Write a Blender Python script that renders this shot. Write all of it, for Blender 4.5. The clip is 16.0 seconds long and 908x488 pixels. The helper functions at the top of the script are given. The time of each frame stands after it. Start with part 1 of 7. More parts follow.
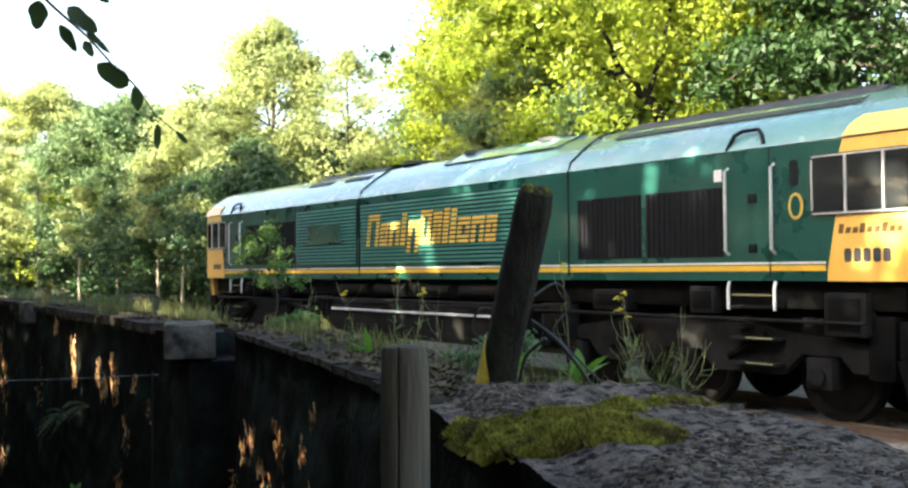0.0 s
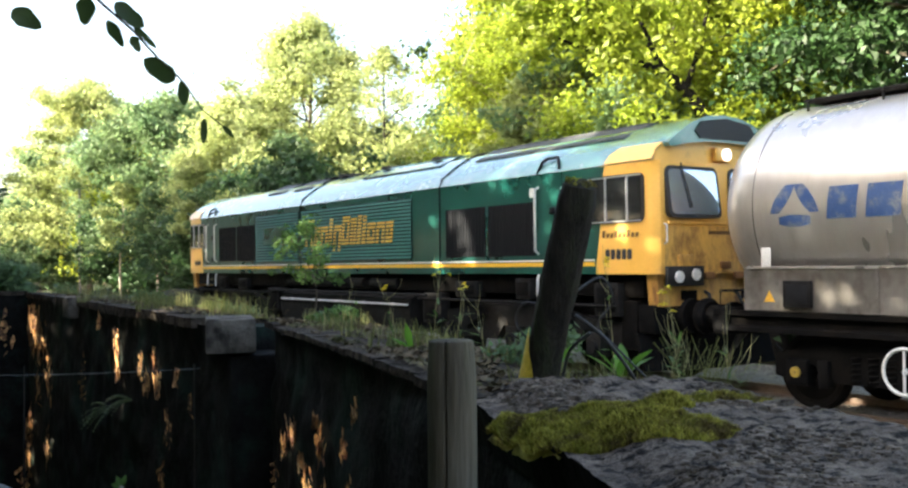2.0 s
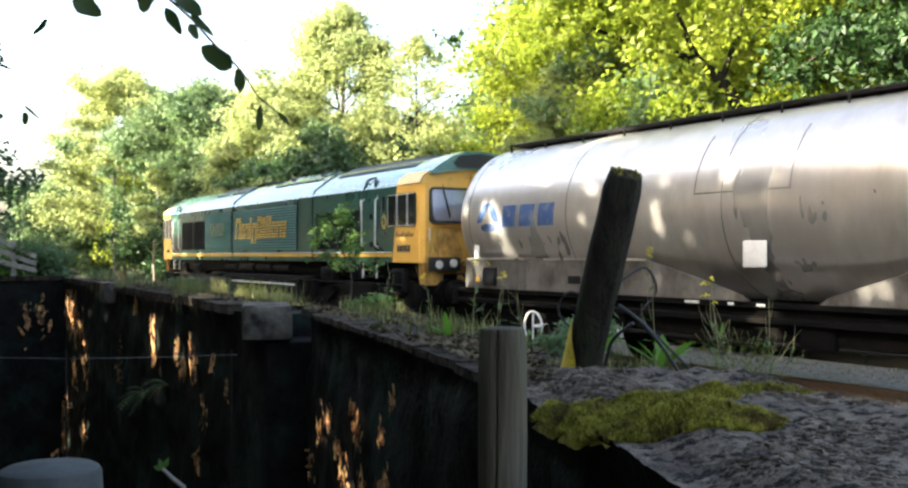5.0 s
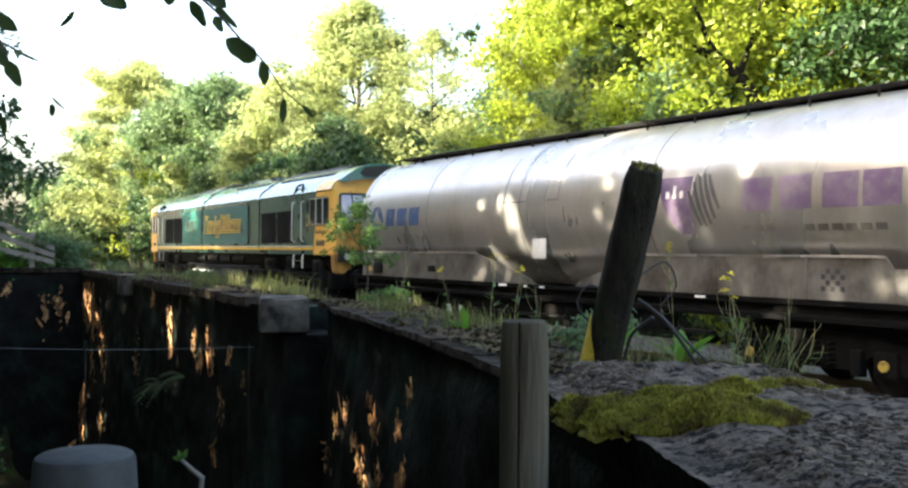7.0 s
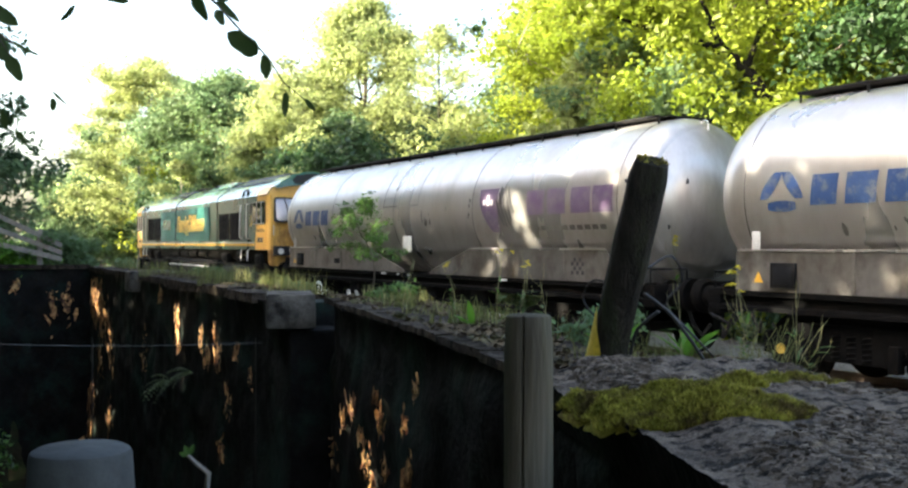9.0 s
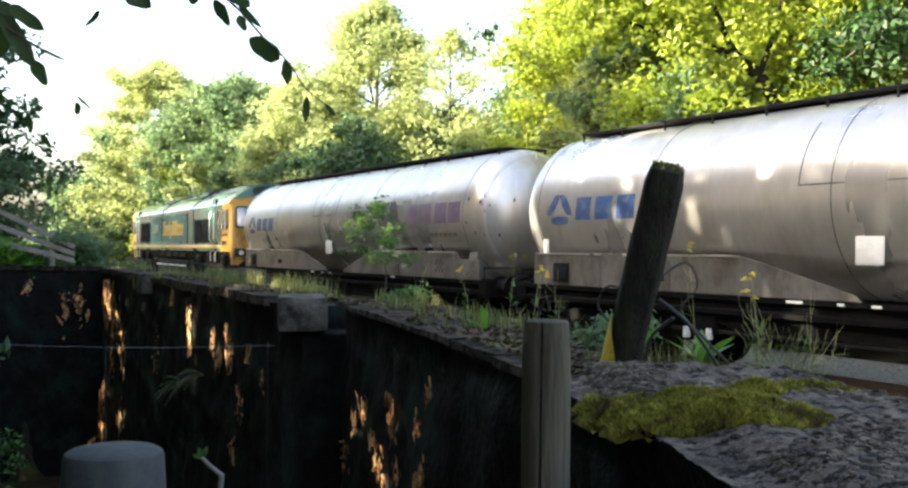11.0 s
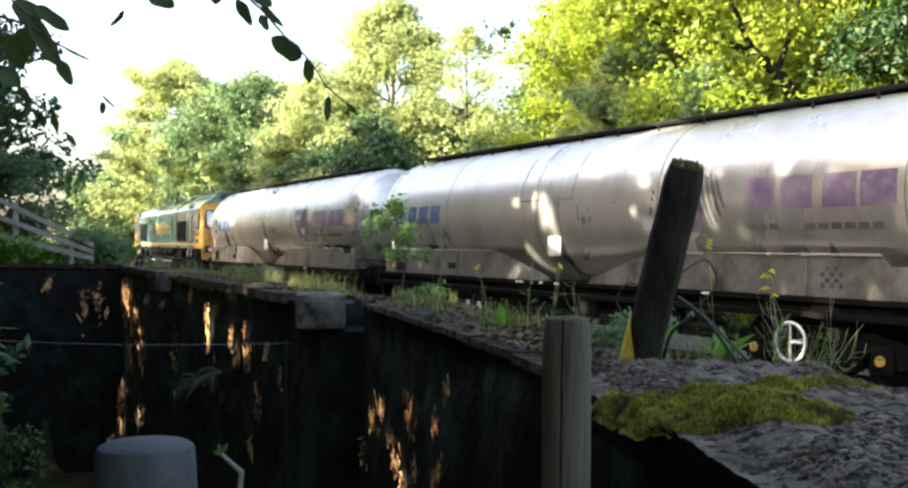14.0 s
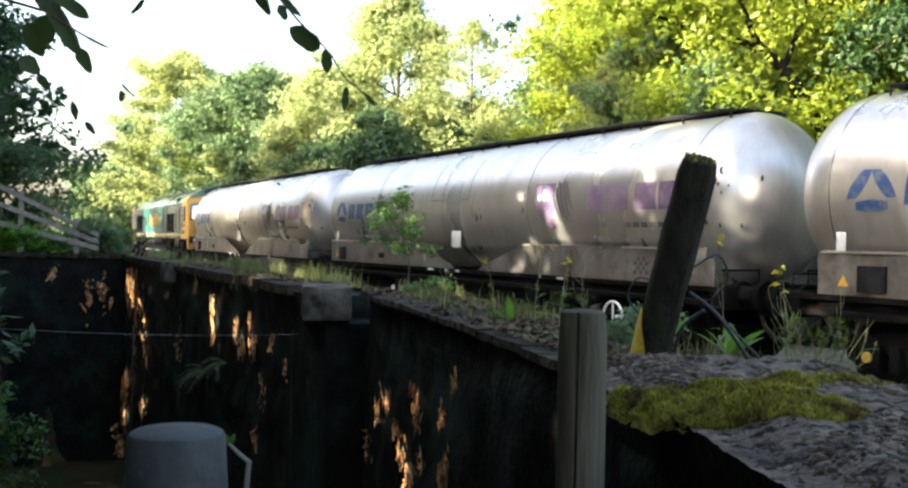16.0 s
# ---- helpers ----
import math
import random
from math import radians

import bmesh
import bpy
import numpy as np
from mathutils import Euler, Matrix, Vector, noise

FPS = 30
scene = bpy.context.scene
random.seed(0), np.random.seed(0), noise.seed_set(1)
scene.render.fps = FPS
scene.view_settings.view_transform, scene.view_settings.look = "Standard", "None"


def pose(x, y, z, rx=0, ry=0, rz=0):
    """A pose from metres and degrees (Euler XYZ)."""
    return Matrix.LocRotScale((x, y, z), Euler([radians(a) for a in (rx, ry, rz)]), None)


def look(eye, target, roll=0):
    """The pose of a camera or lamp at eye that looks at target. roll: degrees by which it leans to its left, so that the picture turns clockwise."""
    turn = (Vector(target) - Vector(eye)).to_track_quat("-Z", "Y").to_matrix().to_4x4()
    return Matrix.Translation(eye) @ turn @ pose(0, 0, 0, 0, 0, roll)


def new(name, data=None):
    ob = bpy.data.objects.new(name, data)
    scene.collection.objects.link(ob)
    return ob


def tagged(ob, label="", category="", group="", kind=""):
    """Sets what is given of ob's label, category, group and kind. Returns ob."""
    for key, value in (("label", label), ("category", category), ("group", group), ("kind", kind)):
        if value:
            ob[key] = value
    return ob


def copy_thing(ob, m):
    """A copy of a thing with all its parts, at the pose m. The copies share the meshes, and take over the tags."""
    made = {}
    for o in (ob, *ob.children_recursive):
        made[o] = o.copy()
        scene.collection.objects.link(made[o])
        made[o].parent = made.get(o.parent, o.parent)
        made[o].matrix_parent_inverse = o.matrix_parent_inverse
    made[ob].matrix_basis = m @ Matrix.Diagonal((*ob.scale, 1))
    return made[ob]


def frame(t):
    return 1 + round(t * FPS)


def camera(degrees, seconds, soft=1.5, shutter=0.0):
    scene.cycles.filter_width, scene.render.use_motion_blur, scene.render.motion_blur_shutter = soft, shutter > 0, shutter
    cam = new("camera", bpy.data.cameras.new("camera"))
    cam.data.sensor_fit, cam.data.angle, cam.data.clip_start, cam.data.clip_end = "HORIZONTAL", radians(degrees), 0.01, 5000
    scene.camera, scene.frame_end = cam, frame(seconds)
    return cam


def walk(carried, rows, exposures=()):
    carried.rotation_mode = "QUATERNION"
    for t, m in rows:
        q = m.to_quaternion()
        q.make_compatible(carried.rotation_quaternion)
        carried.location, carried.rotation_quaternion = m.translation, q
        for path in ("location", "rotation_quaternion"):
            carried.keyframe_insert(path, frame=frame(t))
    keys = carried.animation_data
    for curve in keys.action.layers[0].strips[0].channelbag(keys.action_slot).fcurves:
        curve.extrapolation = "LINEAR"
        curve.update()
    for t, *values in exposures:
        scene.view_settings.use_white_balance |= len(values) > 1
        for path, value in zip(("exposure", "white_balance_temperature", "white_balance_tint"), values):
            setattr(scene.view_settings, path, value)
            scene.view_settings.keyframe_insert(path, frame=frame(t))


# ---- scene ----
# ---------------------------------------------------------------- camera
cam = camera(48.64, 16.0, soft=2.4)
# seconds, x, y, z, tilt, lean, turn
CAMERA_ROWS = [
    (0.0, -0.000, 0.000, 1.786, 91.49, 0.46, 0.00),
    (0.5, -0.002, 0.012, 1.784, 91.37, 0.71, 0.21),
    (1.0, -0.009, 0.016, 1.783, 91.18, 0.49, 0.55),
    (1.5, -0.014, 0.011, 1.784, 91.13, 0.53, 1.19),
    (2.0, -0.022, 0.017, 1.784, 91.21, 0.59, 2.06),
    (2.5, -0.030, 0.017, 1.782, 91.00, 0.46, 2.68),
    (3.0, -0.031, 0.016, 1.780, 90.81, 0.41, 2.61),
    (3.5, -0.037, 0.019, 1.780, 90.81, 0.32, 3.07),
    (4.0, -0.046, 0.010, 1.782, 90.78, 0.20, 3.43),
    (6.5, -0.087, -0.001, 1.777, 90.36, -0.31, 4.23),
    (7.0, -0.083, -0.003, 1.777, 90.31, -0.30, 4.59),
    (7.5, -0.079, -0.001, 1.778, 90.45, -0.16, 4.99),
    (8.0, -0.078, -0.002, 1.779, 90.59, -0.26, 5.37),
    (8.5, -0.082, 0.002, 1.776, 90.42, -0.29, 5.15),
    (9.0, -0.076, 0.010, 1.773, 90.07, -0.11, 5.01),
    (11.5, -0.098, -0.009, 1.776, 90.32, -0.54, 5.65),
    (12.0, -0.102, -0.014, 1.775, 90.24, -0.44, 5.62),
    (12.5, -0.107, -0.014, 1.776, 90.09, -0.59, 5.85),
    (13.0, -0.106, -0.014, 1.773, 90.10, -0.78, 6.00),
    (13.5, -0.101, -0.011, 1.776, 90.19, -0.43, 6.38),
    (14.0, -0.102, -0.014, 1.775, 90.16, -0.46, 6.49),
    (14.5, -0.107, -0.016, 1.774, 89.94, -0.50, 6.69),
    (15.0, -0.114, -0.013, 1.771, 89.89, -0.73, 6.63),
    (15.5, -0.123, -0.011, 1.772, 89.83, -1.02, 6.50),
    (16.0, -0.130, -0.017, 1.771, 89.80, -1.05, 6.66)]
walk(cam, [(t, pose(x, y, z, rx, ry, rz)) for t, x, y, z, rx, ry, rz in CAMERA_ROWS],
     [(0, 2.91, 6800, 10), (16, 2.91, 6800, 10)])

# ---------------------------------------------------------------- sky and sun
SUN_FROM = Vector((-0.86, -0.40, 0.46)).normalized()
world = bpy.data.worlds.new("sky")
world.use_nodes = True
scene.world = world
wn = world.node_tree
sky = wn.nodes.new("ShaderNodeTexSky")
sky.sky_type, sky.sun_disc = "NISHITA", False
sky.sun_elevation = math.asin(SUN_FROM.z)
sky.sun_rotation = math.atan2(SUN_FROM.x, SUN_FROM.y)
sky.air_density, sky.dust_density, sky.ozone_density = 1.0, 5.0, 1.0
wn.nodes["Background"].inputs["Strength"].default_value = 0.13
wn.links.new(sky.outputs[0], wn.nodes["Background"].inputs["Color"])
sun = new("sun", bpy.data.lights.new("sun", "SUN"))
sun.data.energy, sun.data.angle, sun.data.color = 5.0, radians(0.53), (1.0, 0.93, 0.76)
sun.matrix_world = look(SUN_FROM * 50, (0, 0, 0))

# ---------------------------------------------------------------- the plan
HEADING = radians(35.43)                     # of the track, to the left of straight ahead
DX, DY = -math.sin(HEADING), math.cos(HEADING)
NX, NY = math.cos(HEADING), math.sin(HEADING)
TRACK = 11.19                                # from the camera's first place to the track's middle
CURVE, CURVE_FROM = 0.00245, 20.0


def track_point(s, w=0.0):
    """The place at s metres along the track and w metres off its middle, away from the camera."""
    e = max(0.0, s - CURVE_FROM)
    o, a = TRACK + 0.5 * CURVE * e * e + w, CURVE * e
    return Vector((DX * (s - w * a) + NX * o, DY * (s - w * a) + NY * o, 0))


def wall_x(y):
    """The front face of the retaining wall."""
    if y < 3.4:
        return -0.097 - (y - 3.4) * 0.25
    return -0.29 - (y - 3.91) * 0.379 if y < 7.8 else -2.28 - (y - 8.1) * 0.609


def smooth(a, b, x):
    x = min(1.0, max(0.0, (x - a) / (b - a)))
    return x * x * (3 - 2 * x)


def ground_z(x, y):
    """The lie of the land: a sunken ditch before the wall, a bank behind it, the track bed, rising woods."""
    e = (x - wall_x(min(y, 18.8))) * 0.87 if x > -8.8 or y < 18.8 else -1.0
    n = NX * x + NY * y - TRACK
    if e < 0.62:
        behind = (y - (18.8 + 0.556 * min(0.0, x + 8.8))) * 0.874     # past the return wall
        if behind > 0.3:
            high = smooth(-4.5, -7.0, n)
            z = (1.20 + 1.1 * smooth(0.3, 4.0, -(x + 9.4)) * smooth(-8.0, -10.5, n)) * high - 0.28 * (1 - high)
        else:
            z = -1.15 - 1.5 * smooth(4.5, 9.0, y) + 1.3 * smooth(4.0, 1.2, math.hypot(x + 0.6, y + 0.6)) + 1.8 * smooth(6, 14, -e) * smooth(12, 4, y)
    else:
        z = 1.22 - 1.5 * smooth(0.7, 3.6, e)
    if n > 2.6:
        z = max(z, -0.28 + 1.6 * smooth(5.0, 13.0, n)) + 3.0 * smooth(13, 60, n)
    return z


# ---------------------------------------------------------------- small builders
def mesh_of(name, bm, material, flat=False):
    me = bpy.data.meshes.new(name)
    if not flat:
        for f in bm.faces:
            f.smooth = True
    bm.to_mesh(me)
    bm.free()
    if not flat:
        me.set_sharp_from_angle(angle=radians(35))
    for m in material if isinstance(material, (list, tuple)) else [material]:
        me.materials.append(m)
    return me


def part(name, bm, material, parent=None, label="", flat=False):
    ob = new(name, mesh_of(name, bm, material, flat))
    if parent:
        ob.parent = parent
    return tagged(ob, label)


def thing(name, label, category, group="", kind=""):
    ob = new(name)
    ob.empty_display_size = 0.2
    return tagged(ob, label, category, group, kind)


def box(bm, x0, x1, y0, y1, z0, z1, bevel=0.0, m=None):
    r = bmesh.ops.create_cube(bm, size=1.0, matrix=Matrix.LocRotScale(
        ((x0 + x1) / 2, (y0 + y1) / 2, (z0 + z1) / 2), None, (x1 - x0, y1 - y0, z1 - z0)))
    vs = r["verts"]
    if bevel:
        es = list({e for v in vs for e in v.link_edges})
        r = bmesh.ops.bevel(bm, geom=es, offset=bevel, segments=2, affect="EDGES", profile=0.5)
        vs = list({v for f in r["faces"] for v in f.verts} | {v for v in vs if v.is_valid})
    if m is not None:
        bmesh.ops.transform(bm, matrix=m, verts=vs)
    return bm


def rod(bm, p, q, r0, r1=None, seg=10, caps=True):
    p, q = Vector(p), Vector(q)
    r1 = r0 if r1 is None else r1
    d = q - p
    m = Matrix.Translation((p + q) / 2) @ d.to_track_quat("Z", "Y").to_matrix().to_4x4()
    bmesh.ops.create_cone(bm, cap_ends=caps, segments=seg, radius1=r0, radius2=r1, depth=d.length, matrix=m)
    return bm


def tube(bm, pts, radii, seg=8):
    """A tube along points."""
    pts = [Vector(p) for p in pts]
    rings = []
    for i, p in enumerate(pts):
        d = (pts[min(i + 1, len(pts) - 1)] - pts[max(i - 1, 0)]).normalized()
        a = d.cross(Vector((0.3, 0.2, 1)) if abs(d.z) < 0.9 else Vector((1, 0.1, 0))).normalized()
        b = d.cross(a)
        r = radii[i] if isinstance(radii, (list, tuple)) else radii
        rings.append([bm.verts.new(p + (a * math.cos(k) + b * math.sin(k)) * r) for k in (6.2832 * j / seg for j in range(seg))])
    for u, v in zip(rings, rings[1:]):
        for j in range(seg):
            bm.faces.new((u[j], u[(j + 1) % seg], v[(j + 1) % seg], v[j]))
    bm.faces.new(rings[0][::-1])
    bm.faces.new(rings[-1])
    return bm


def loft(bm, sections, closed=True, caps=True):
    """Skin over equal sections of points."""
    rings = [[bm.verts.new(p) for p in s] for s in sections]
    n = len(rings[0])
    for u, v in zip(rings, rings[1:]):
        for j in range(n if closed else n - 1):
            bm.faces.new((u[j], u[(j + 1) % n], v[(j + 1) % n], v[j]))
    if caps:
        bm.faces.new(rings[0][::-1])
        bm.faces.new(rings[-1])
    bmesh.ops.recalc_face_normals(bm, faces=bm.faces[:])
    return bm


def slab(bm, pts, depth):
    """A flat polygon, thickened along depth (a vector)."""
    d = Vector(depth)
    return loft(bm, [[Vector(p) for p in pts], [Vector(p) + d for p in pts]])


def fast_mesh(name, verts, faces, material, smooth_shade=False):
    """A mesh out of arrays: verts (n, 3) and faces (m, k)."""
    me = bpy.data.meshes.new(name)
    v, f = np.asarray(verts, np.float32), np.asarray(faces, np.int32)
    k = f.shape[1]
    me.vertices.add(len(v))
    me.vertices.foreach_set("co", v.ravel())
    me.loops.add(f.size)
    me.loops.foreach_set("vertex_index", f.ravel())
    me.polygons.add(len(f))
    me.polygons.foreach_set("loop_start", np.arange(0, f.size, k, dtype=np.int32))
    me.polygons.foreach_set("use_smooth", np.full(len(f), smooth_shade))
    me.update(calc_edges=True)
    me.materials.append(material)
    return me


# ---------------------------------------------------------------- materials
def surface(name, colours, scale=4.0, rough=(0.6, 0.85), metal=0.0, bump=0.2, fine=60.0, stretch=(1, 1, 1), coat=0.0,
            dirt=None, dirt_scale=1.2, dirt_at=(0.5, 0.65), spec=0.5, translucent=0.0, island=0.0, per_object=0.0, grainy=0.8):
    """A procedural surface: colours over a broad noise, a fine grain, relief, and stains of a second colour."""
    m = bpy.data.materials.new(name)
    m.use_nodes = True
    t = m.node_tree
    N, L = t.nodes, t.links
    b = N["Principled BSDF"]
    b.inputs["Metallic"].default_value = metal
    b.inputs["Specular IOR Level"].default_value = spec
    b.inputs["Coat Weight"].default_value = coat
    b.inputs["Coat Roughness"].default_value = 0.12
    co = N.new("ShaderNodeTexCoord")
    mp = N.new("ShaderNodeMapping")
    mp.inputs["Scale"].default_value = stretch
    L.new(co.outputs["Object"], mp.inputs["Vector"])

    def noise_node(s, detail=5.0, r=0.6):
        n = N.new("ShaderNodeTexNoise")
        n.inputs["Scale"].default_value, n.inputs["Detail"].default_value, n.inputs["Roughness"].default_value = s, detail, r
        L.new(mp.outputs[0], n.inputs["Vector"])
        return n

    def ramp(src, stops):
        r = N.new("ShaderNodeValToRGB")
        el = r.color_ramp.elements
        while len(el) < len(stops):
            el.new(0.5)
        for e, (p, c) in zip(el, stops):
            e.position, e.color = p, (*c, 1)
        L.new(src, r.inputs[0])
        return r

    broad, grain = noise_node(scale), noise_node(fine, 4.0)
    k = len(colours)
    col = ramp(broad.outputs["Fac"], [(0.3 + 0.4 * i / max(1, k - 1), c) for i, c in enumerate(colours)])
    out = col.outputs[0]
    if dirt:
        dn = noise_node(dirt_scale, 7.0, 0.68)
        dr = ramp(dn.outputs["Fac"], [(dirt_at[0], (0, 0, 0)), (dirt_at[1], (1, 1, 1))])
        mix = N.new("ShaderNodeMixRGB")
        L.new(dr.outputs[0], mix.inputs[0])
        L.new(out, mix.inputs[1])
        mix.inputs[2].default_value = (*dirt, 1)
        out = mix.outputs[0]
    gr = ramp(grain.outputs["Fac"], [(0.3, (0.72, 0.72, 0.72)), (0.7, (1.2, 1.2, 1.2))])
    mul = N.new("ShaderNodeMixRGB")
    mul.blend_type, mul.inputs[0].default_value = "MULTIPLY", grainy
    L.new(out, mul.inputs[1])
    L.new(gr.outputs[0], mul.inputs[2])
    out = mul.outputs[0]
    for amount, socket in ((island, "Random Per Island"), (per_object, "Random")):
        if amount:
            src = N.new("ShaderNodeNewGeometry" if socket == "Random Per Island" else "ShaderNodeObjectInfo")
            rr = ramp(src.outputs[socket], [(0.0, (1 - amount,) * 3), (1.0, (1 + amount,) * 3)])
            mm = N.new("ShaderNodeMixRGB")
            mm.blend_type, mm.inputs[0].default_value = "MULTIPLY", 1.0
            L.new(out, mm.inputs[1])
            L.new(rr.outputs[0], mm.inputs[2])
            out = mm.outputs[0]
    L.new(out, b.inputs["Base Color"])
    rg = N.new("ShaderNodeMapRange")
    rg.inputs["To Min"].default_value, rg.inputs["To Max"].default_value = rough
    rg.inputs["From Min"].default_value, rg.inputs["From Max"].default_value = 0.3, 0.7
    L.new(broad.outputs["Fac"], rg.inputs["Value"])
    L.new(rg.outputs[0], b.inputs["Roughness"])
    if bump:
        add = N.new("ShaderNodeMath")
        add.operation = "ADD"
        L.new(broad.outputs["Fac"], add.inputs[0])
        L.new(grain.outputs["Fac"], add.inputs[1])
        bp = N.new("ShaderNodeBump")
        bp.inputs["Strength"].default_value, bp.inputs["Distance"].default_value = bump, 0.02
        L.new(add.outputs[0], bp.inputs["Height"])
        L.new(bp.outputs[0], b.inputs["Normal"])
    if translucent:
        tr = N.new("ShaderNodeBsdfTranslucent")
        L.new(out, tr.inputs["Color"])
        ms = N.new("ShaderNodeMixShader")
        ms.inputs[0].default_value = translucent
        L.new(b.outputs[0], ms.inputs[1])
        L.new(tr.outputs[0], ms.inputs[2])
        L.new(ms.outputs[0], N["Material Output"].inputs["Surface"])
    return m


def leafy(name, a, b, translucent=0.45, scale=0.5, island=0.45):
    return surface(name, [a, b], scale=scale, rough=(0.45, 0.6), bump=0.0, fine=3.0, translucent=translucent, island=island, spec=0.4)


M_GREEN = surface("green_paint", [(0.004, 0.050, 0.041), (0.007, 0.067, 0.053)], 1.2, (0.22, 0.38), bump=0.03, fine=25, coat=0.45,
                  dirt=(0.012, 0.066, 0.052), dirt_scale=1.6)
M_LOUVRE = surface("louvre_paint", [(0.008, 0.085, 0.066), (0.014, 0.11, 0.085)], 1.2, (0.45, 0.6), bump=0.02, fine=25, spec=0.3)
# sky sheen on the roof is put into this paler paint and its patches
M_SKYLIT_ROOF = surface("skylit_roof_paint", [(0.045, 0.165, 0.138), (0.085, 0.21, 0.18)], 1.5, (0.2, 0.3), bump=0.01, fine=20, coat=1.0,
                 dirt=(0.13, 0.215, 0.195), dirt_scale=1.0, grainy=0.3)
M_YELLOW = surface("yellow_paint", [(0.76, 0.42, 0.075), (0.82, 0.48, 0.11)], 1.8, (0.3, 0.5), bump=0.01, fine=30, coat=0.3,
                   dirt=(0.42, 0.20, 0.06), dirt_scale=2.0, dirt_at=(0.56, 0.80), grainy=0.2)
M_GRIMY_YELLOW = surface("grimy_yellow_paint", [(0.60, 0.34, 0.08), (0.72, 0.42, 0.10)], 2.2, (0.4, 0.6), bump=0.02, fine=26, stretch=(1, 1, 0.45),
                         dirt=(0.22, 0.10, 0.035), dirt_scale=4.0, dirt_at=(0.46, 0.66), grainy=0.4)
M_RUST_PLATE = surface("rusty_cover", [(0.16, 0.07, 0.025), (0.28, 0.14, 0.05)], 8, (0.6, 0.85), bump=0.2)
M_STRIPE = surface("stripe_yellow", [(0.75, 0.42, 0.03), (0.65, 0.36, 0.04)], 2, (0.4, 0.6), bump=0)
# M_DARK, M_GREY and M_WHEEL hold shade under the train in near-black colours
M_DARK = surface("underframe_grime_shade", [(0.0028, 0.003, 0.0033), (0.0085, 0.0083, 0.0082)], 5, (0.6, 0.85), bump=0.3, fine=50,
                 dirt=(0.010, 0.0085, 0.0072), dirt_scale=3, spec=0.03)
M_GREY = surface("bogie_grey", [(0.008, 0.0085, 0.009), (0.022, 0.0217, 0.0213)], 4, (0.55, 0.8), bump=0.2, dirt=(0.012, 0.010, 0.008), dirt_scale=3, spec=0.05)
M_GRILLE = surface("grille_black", [(0.005, 0.006, 0.008), (0.013, 0.014, 0.016)], 6, (0.4, 0.7), bump=0.1, spec=0.1)
M_GRIME_ROOF = surface("roof_soot", [(0.012, 0.014, 0.015), (0.03, 0.033, 0.033)], 3, (0.5, 0.8), bump=0.2)
M_CHROME = surface("handrail_metal", [(0.75, 0.75, 0.72), (0.6, 0.6, 0.58)], 8, (0.3, 0.5), metal=0.4, bump=0.0)
M_WHITE = surface("white_paint", [(0.75, 0.75, 0.72), (0.62, 0.62, 0.58)], 6, (0.4, 0.6), bump=0.02)
M_LAMP = surface("lamp_lens", [(0.8, 0.8, 0.75), (0.7, 0.7, 0.66)], 6, (0.1, 0.2), bump=0.0)
M_LIT = surface("lit_lamp_lens", [(0.9, 0.9, 0.86), (0.8, 0.8, 0.76)], 6, (0.1, 0.2), bump=0.0)
M_LIT.node_tree.nodes["Principled BSDF"].inputs["Emission Color"].default_value = (1.0, 0.93, 0.82, 1)
M_LIT.node_tree.nodes["Principled BSDF"].inputs["Emission Strength"].default_value = 0.35
M_RUBBER = surface("window_rubber", [(0.012, 0.012, 0.012), (0.02, 0.02, 0.02)], 8, (0.5, 0.7), bump=0.05)
M_TANK = surface("tank_steel", [(0.48, 0.46, 0.43), (0.61, 0.59, 0.56)], 0.45, (0.25, 0.35), metal=0.69, bump=0.004, fine=6, stretch=(1, 1, 0.3),
                 dirt=(0.335, 0.30, 0.25), dirt_scale=0.9, dirt_at=(0.48, 0.75), grainy=0.25)
M_SKIRT = surface("skirt_dust", [(0.115, 0.107, 0.096), (0.20, 0.19, 0.175)], 1.2, (0.35, 0.55), metal=0.45, bump=0.02, fine=12, stretch=(1, 1, 0.8),
                  dirt=(0.065, 0.055, 0.043), dirt_scale=1.7, dirt_at=(0.46, 0.68), spec=0.3, grainy=0.5)
M_BLUE = surface("faded_blue", [(0.024, 0.07, 0.21), (0.05, 0.105, 0.25)], 5, (0.3, 0.45), metal=0.2, bump=0, dirt=(0.20, 0.22, 0.25), dirt_scale=6, dirt_at=(0.50, 0.66))
M_PURPLE = surface("faded_purple", [(0.115, 0.070, 0.150), (0.185, 0.135, 0.205)], 4, (0.3, 0.42), metal=0.25, bump=0, dirt=(0.25, 0.225, 0.235), dirt_scale=5, dirt_at=(0.46, 0.72))
M_INK = surface("black_ink", [(0.02, 0.02, 0.022), (0.05, 0.05, 0.05)], 8, (0.5, 0.7), bump=0)
M_BROWN_INK = surface("brown_ink", [(0.10, 0.045, 0.012), (0.16, 0.08, 0.02)], 8, (0.5, 0.7), bump=0)
M_WORN_YELLOW = surface("worn_yellow_letters", [(0.72, 0.42, 0.06), (0.55, 0.40, 0.10)], 4, (0.4, 0.6), bump=0, dirt=(0.08, 0.12, 0.08), dirt_scale=6, dirt_at=(0.58, 0.72))
M_RAIL = surface("rail_steel", [(0.20, 0.13, 0.09), (0.28, 0.22, 0.18)], 6, (0.3, 0.6), metal=0.6, bump=0.1)
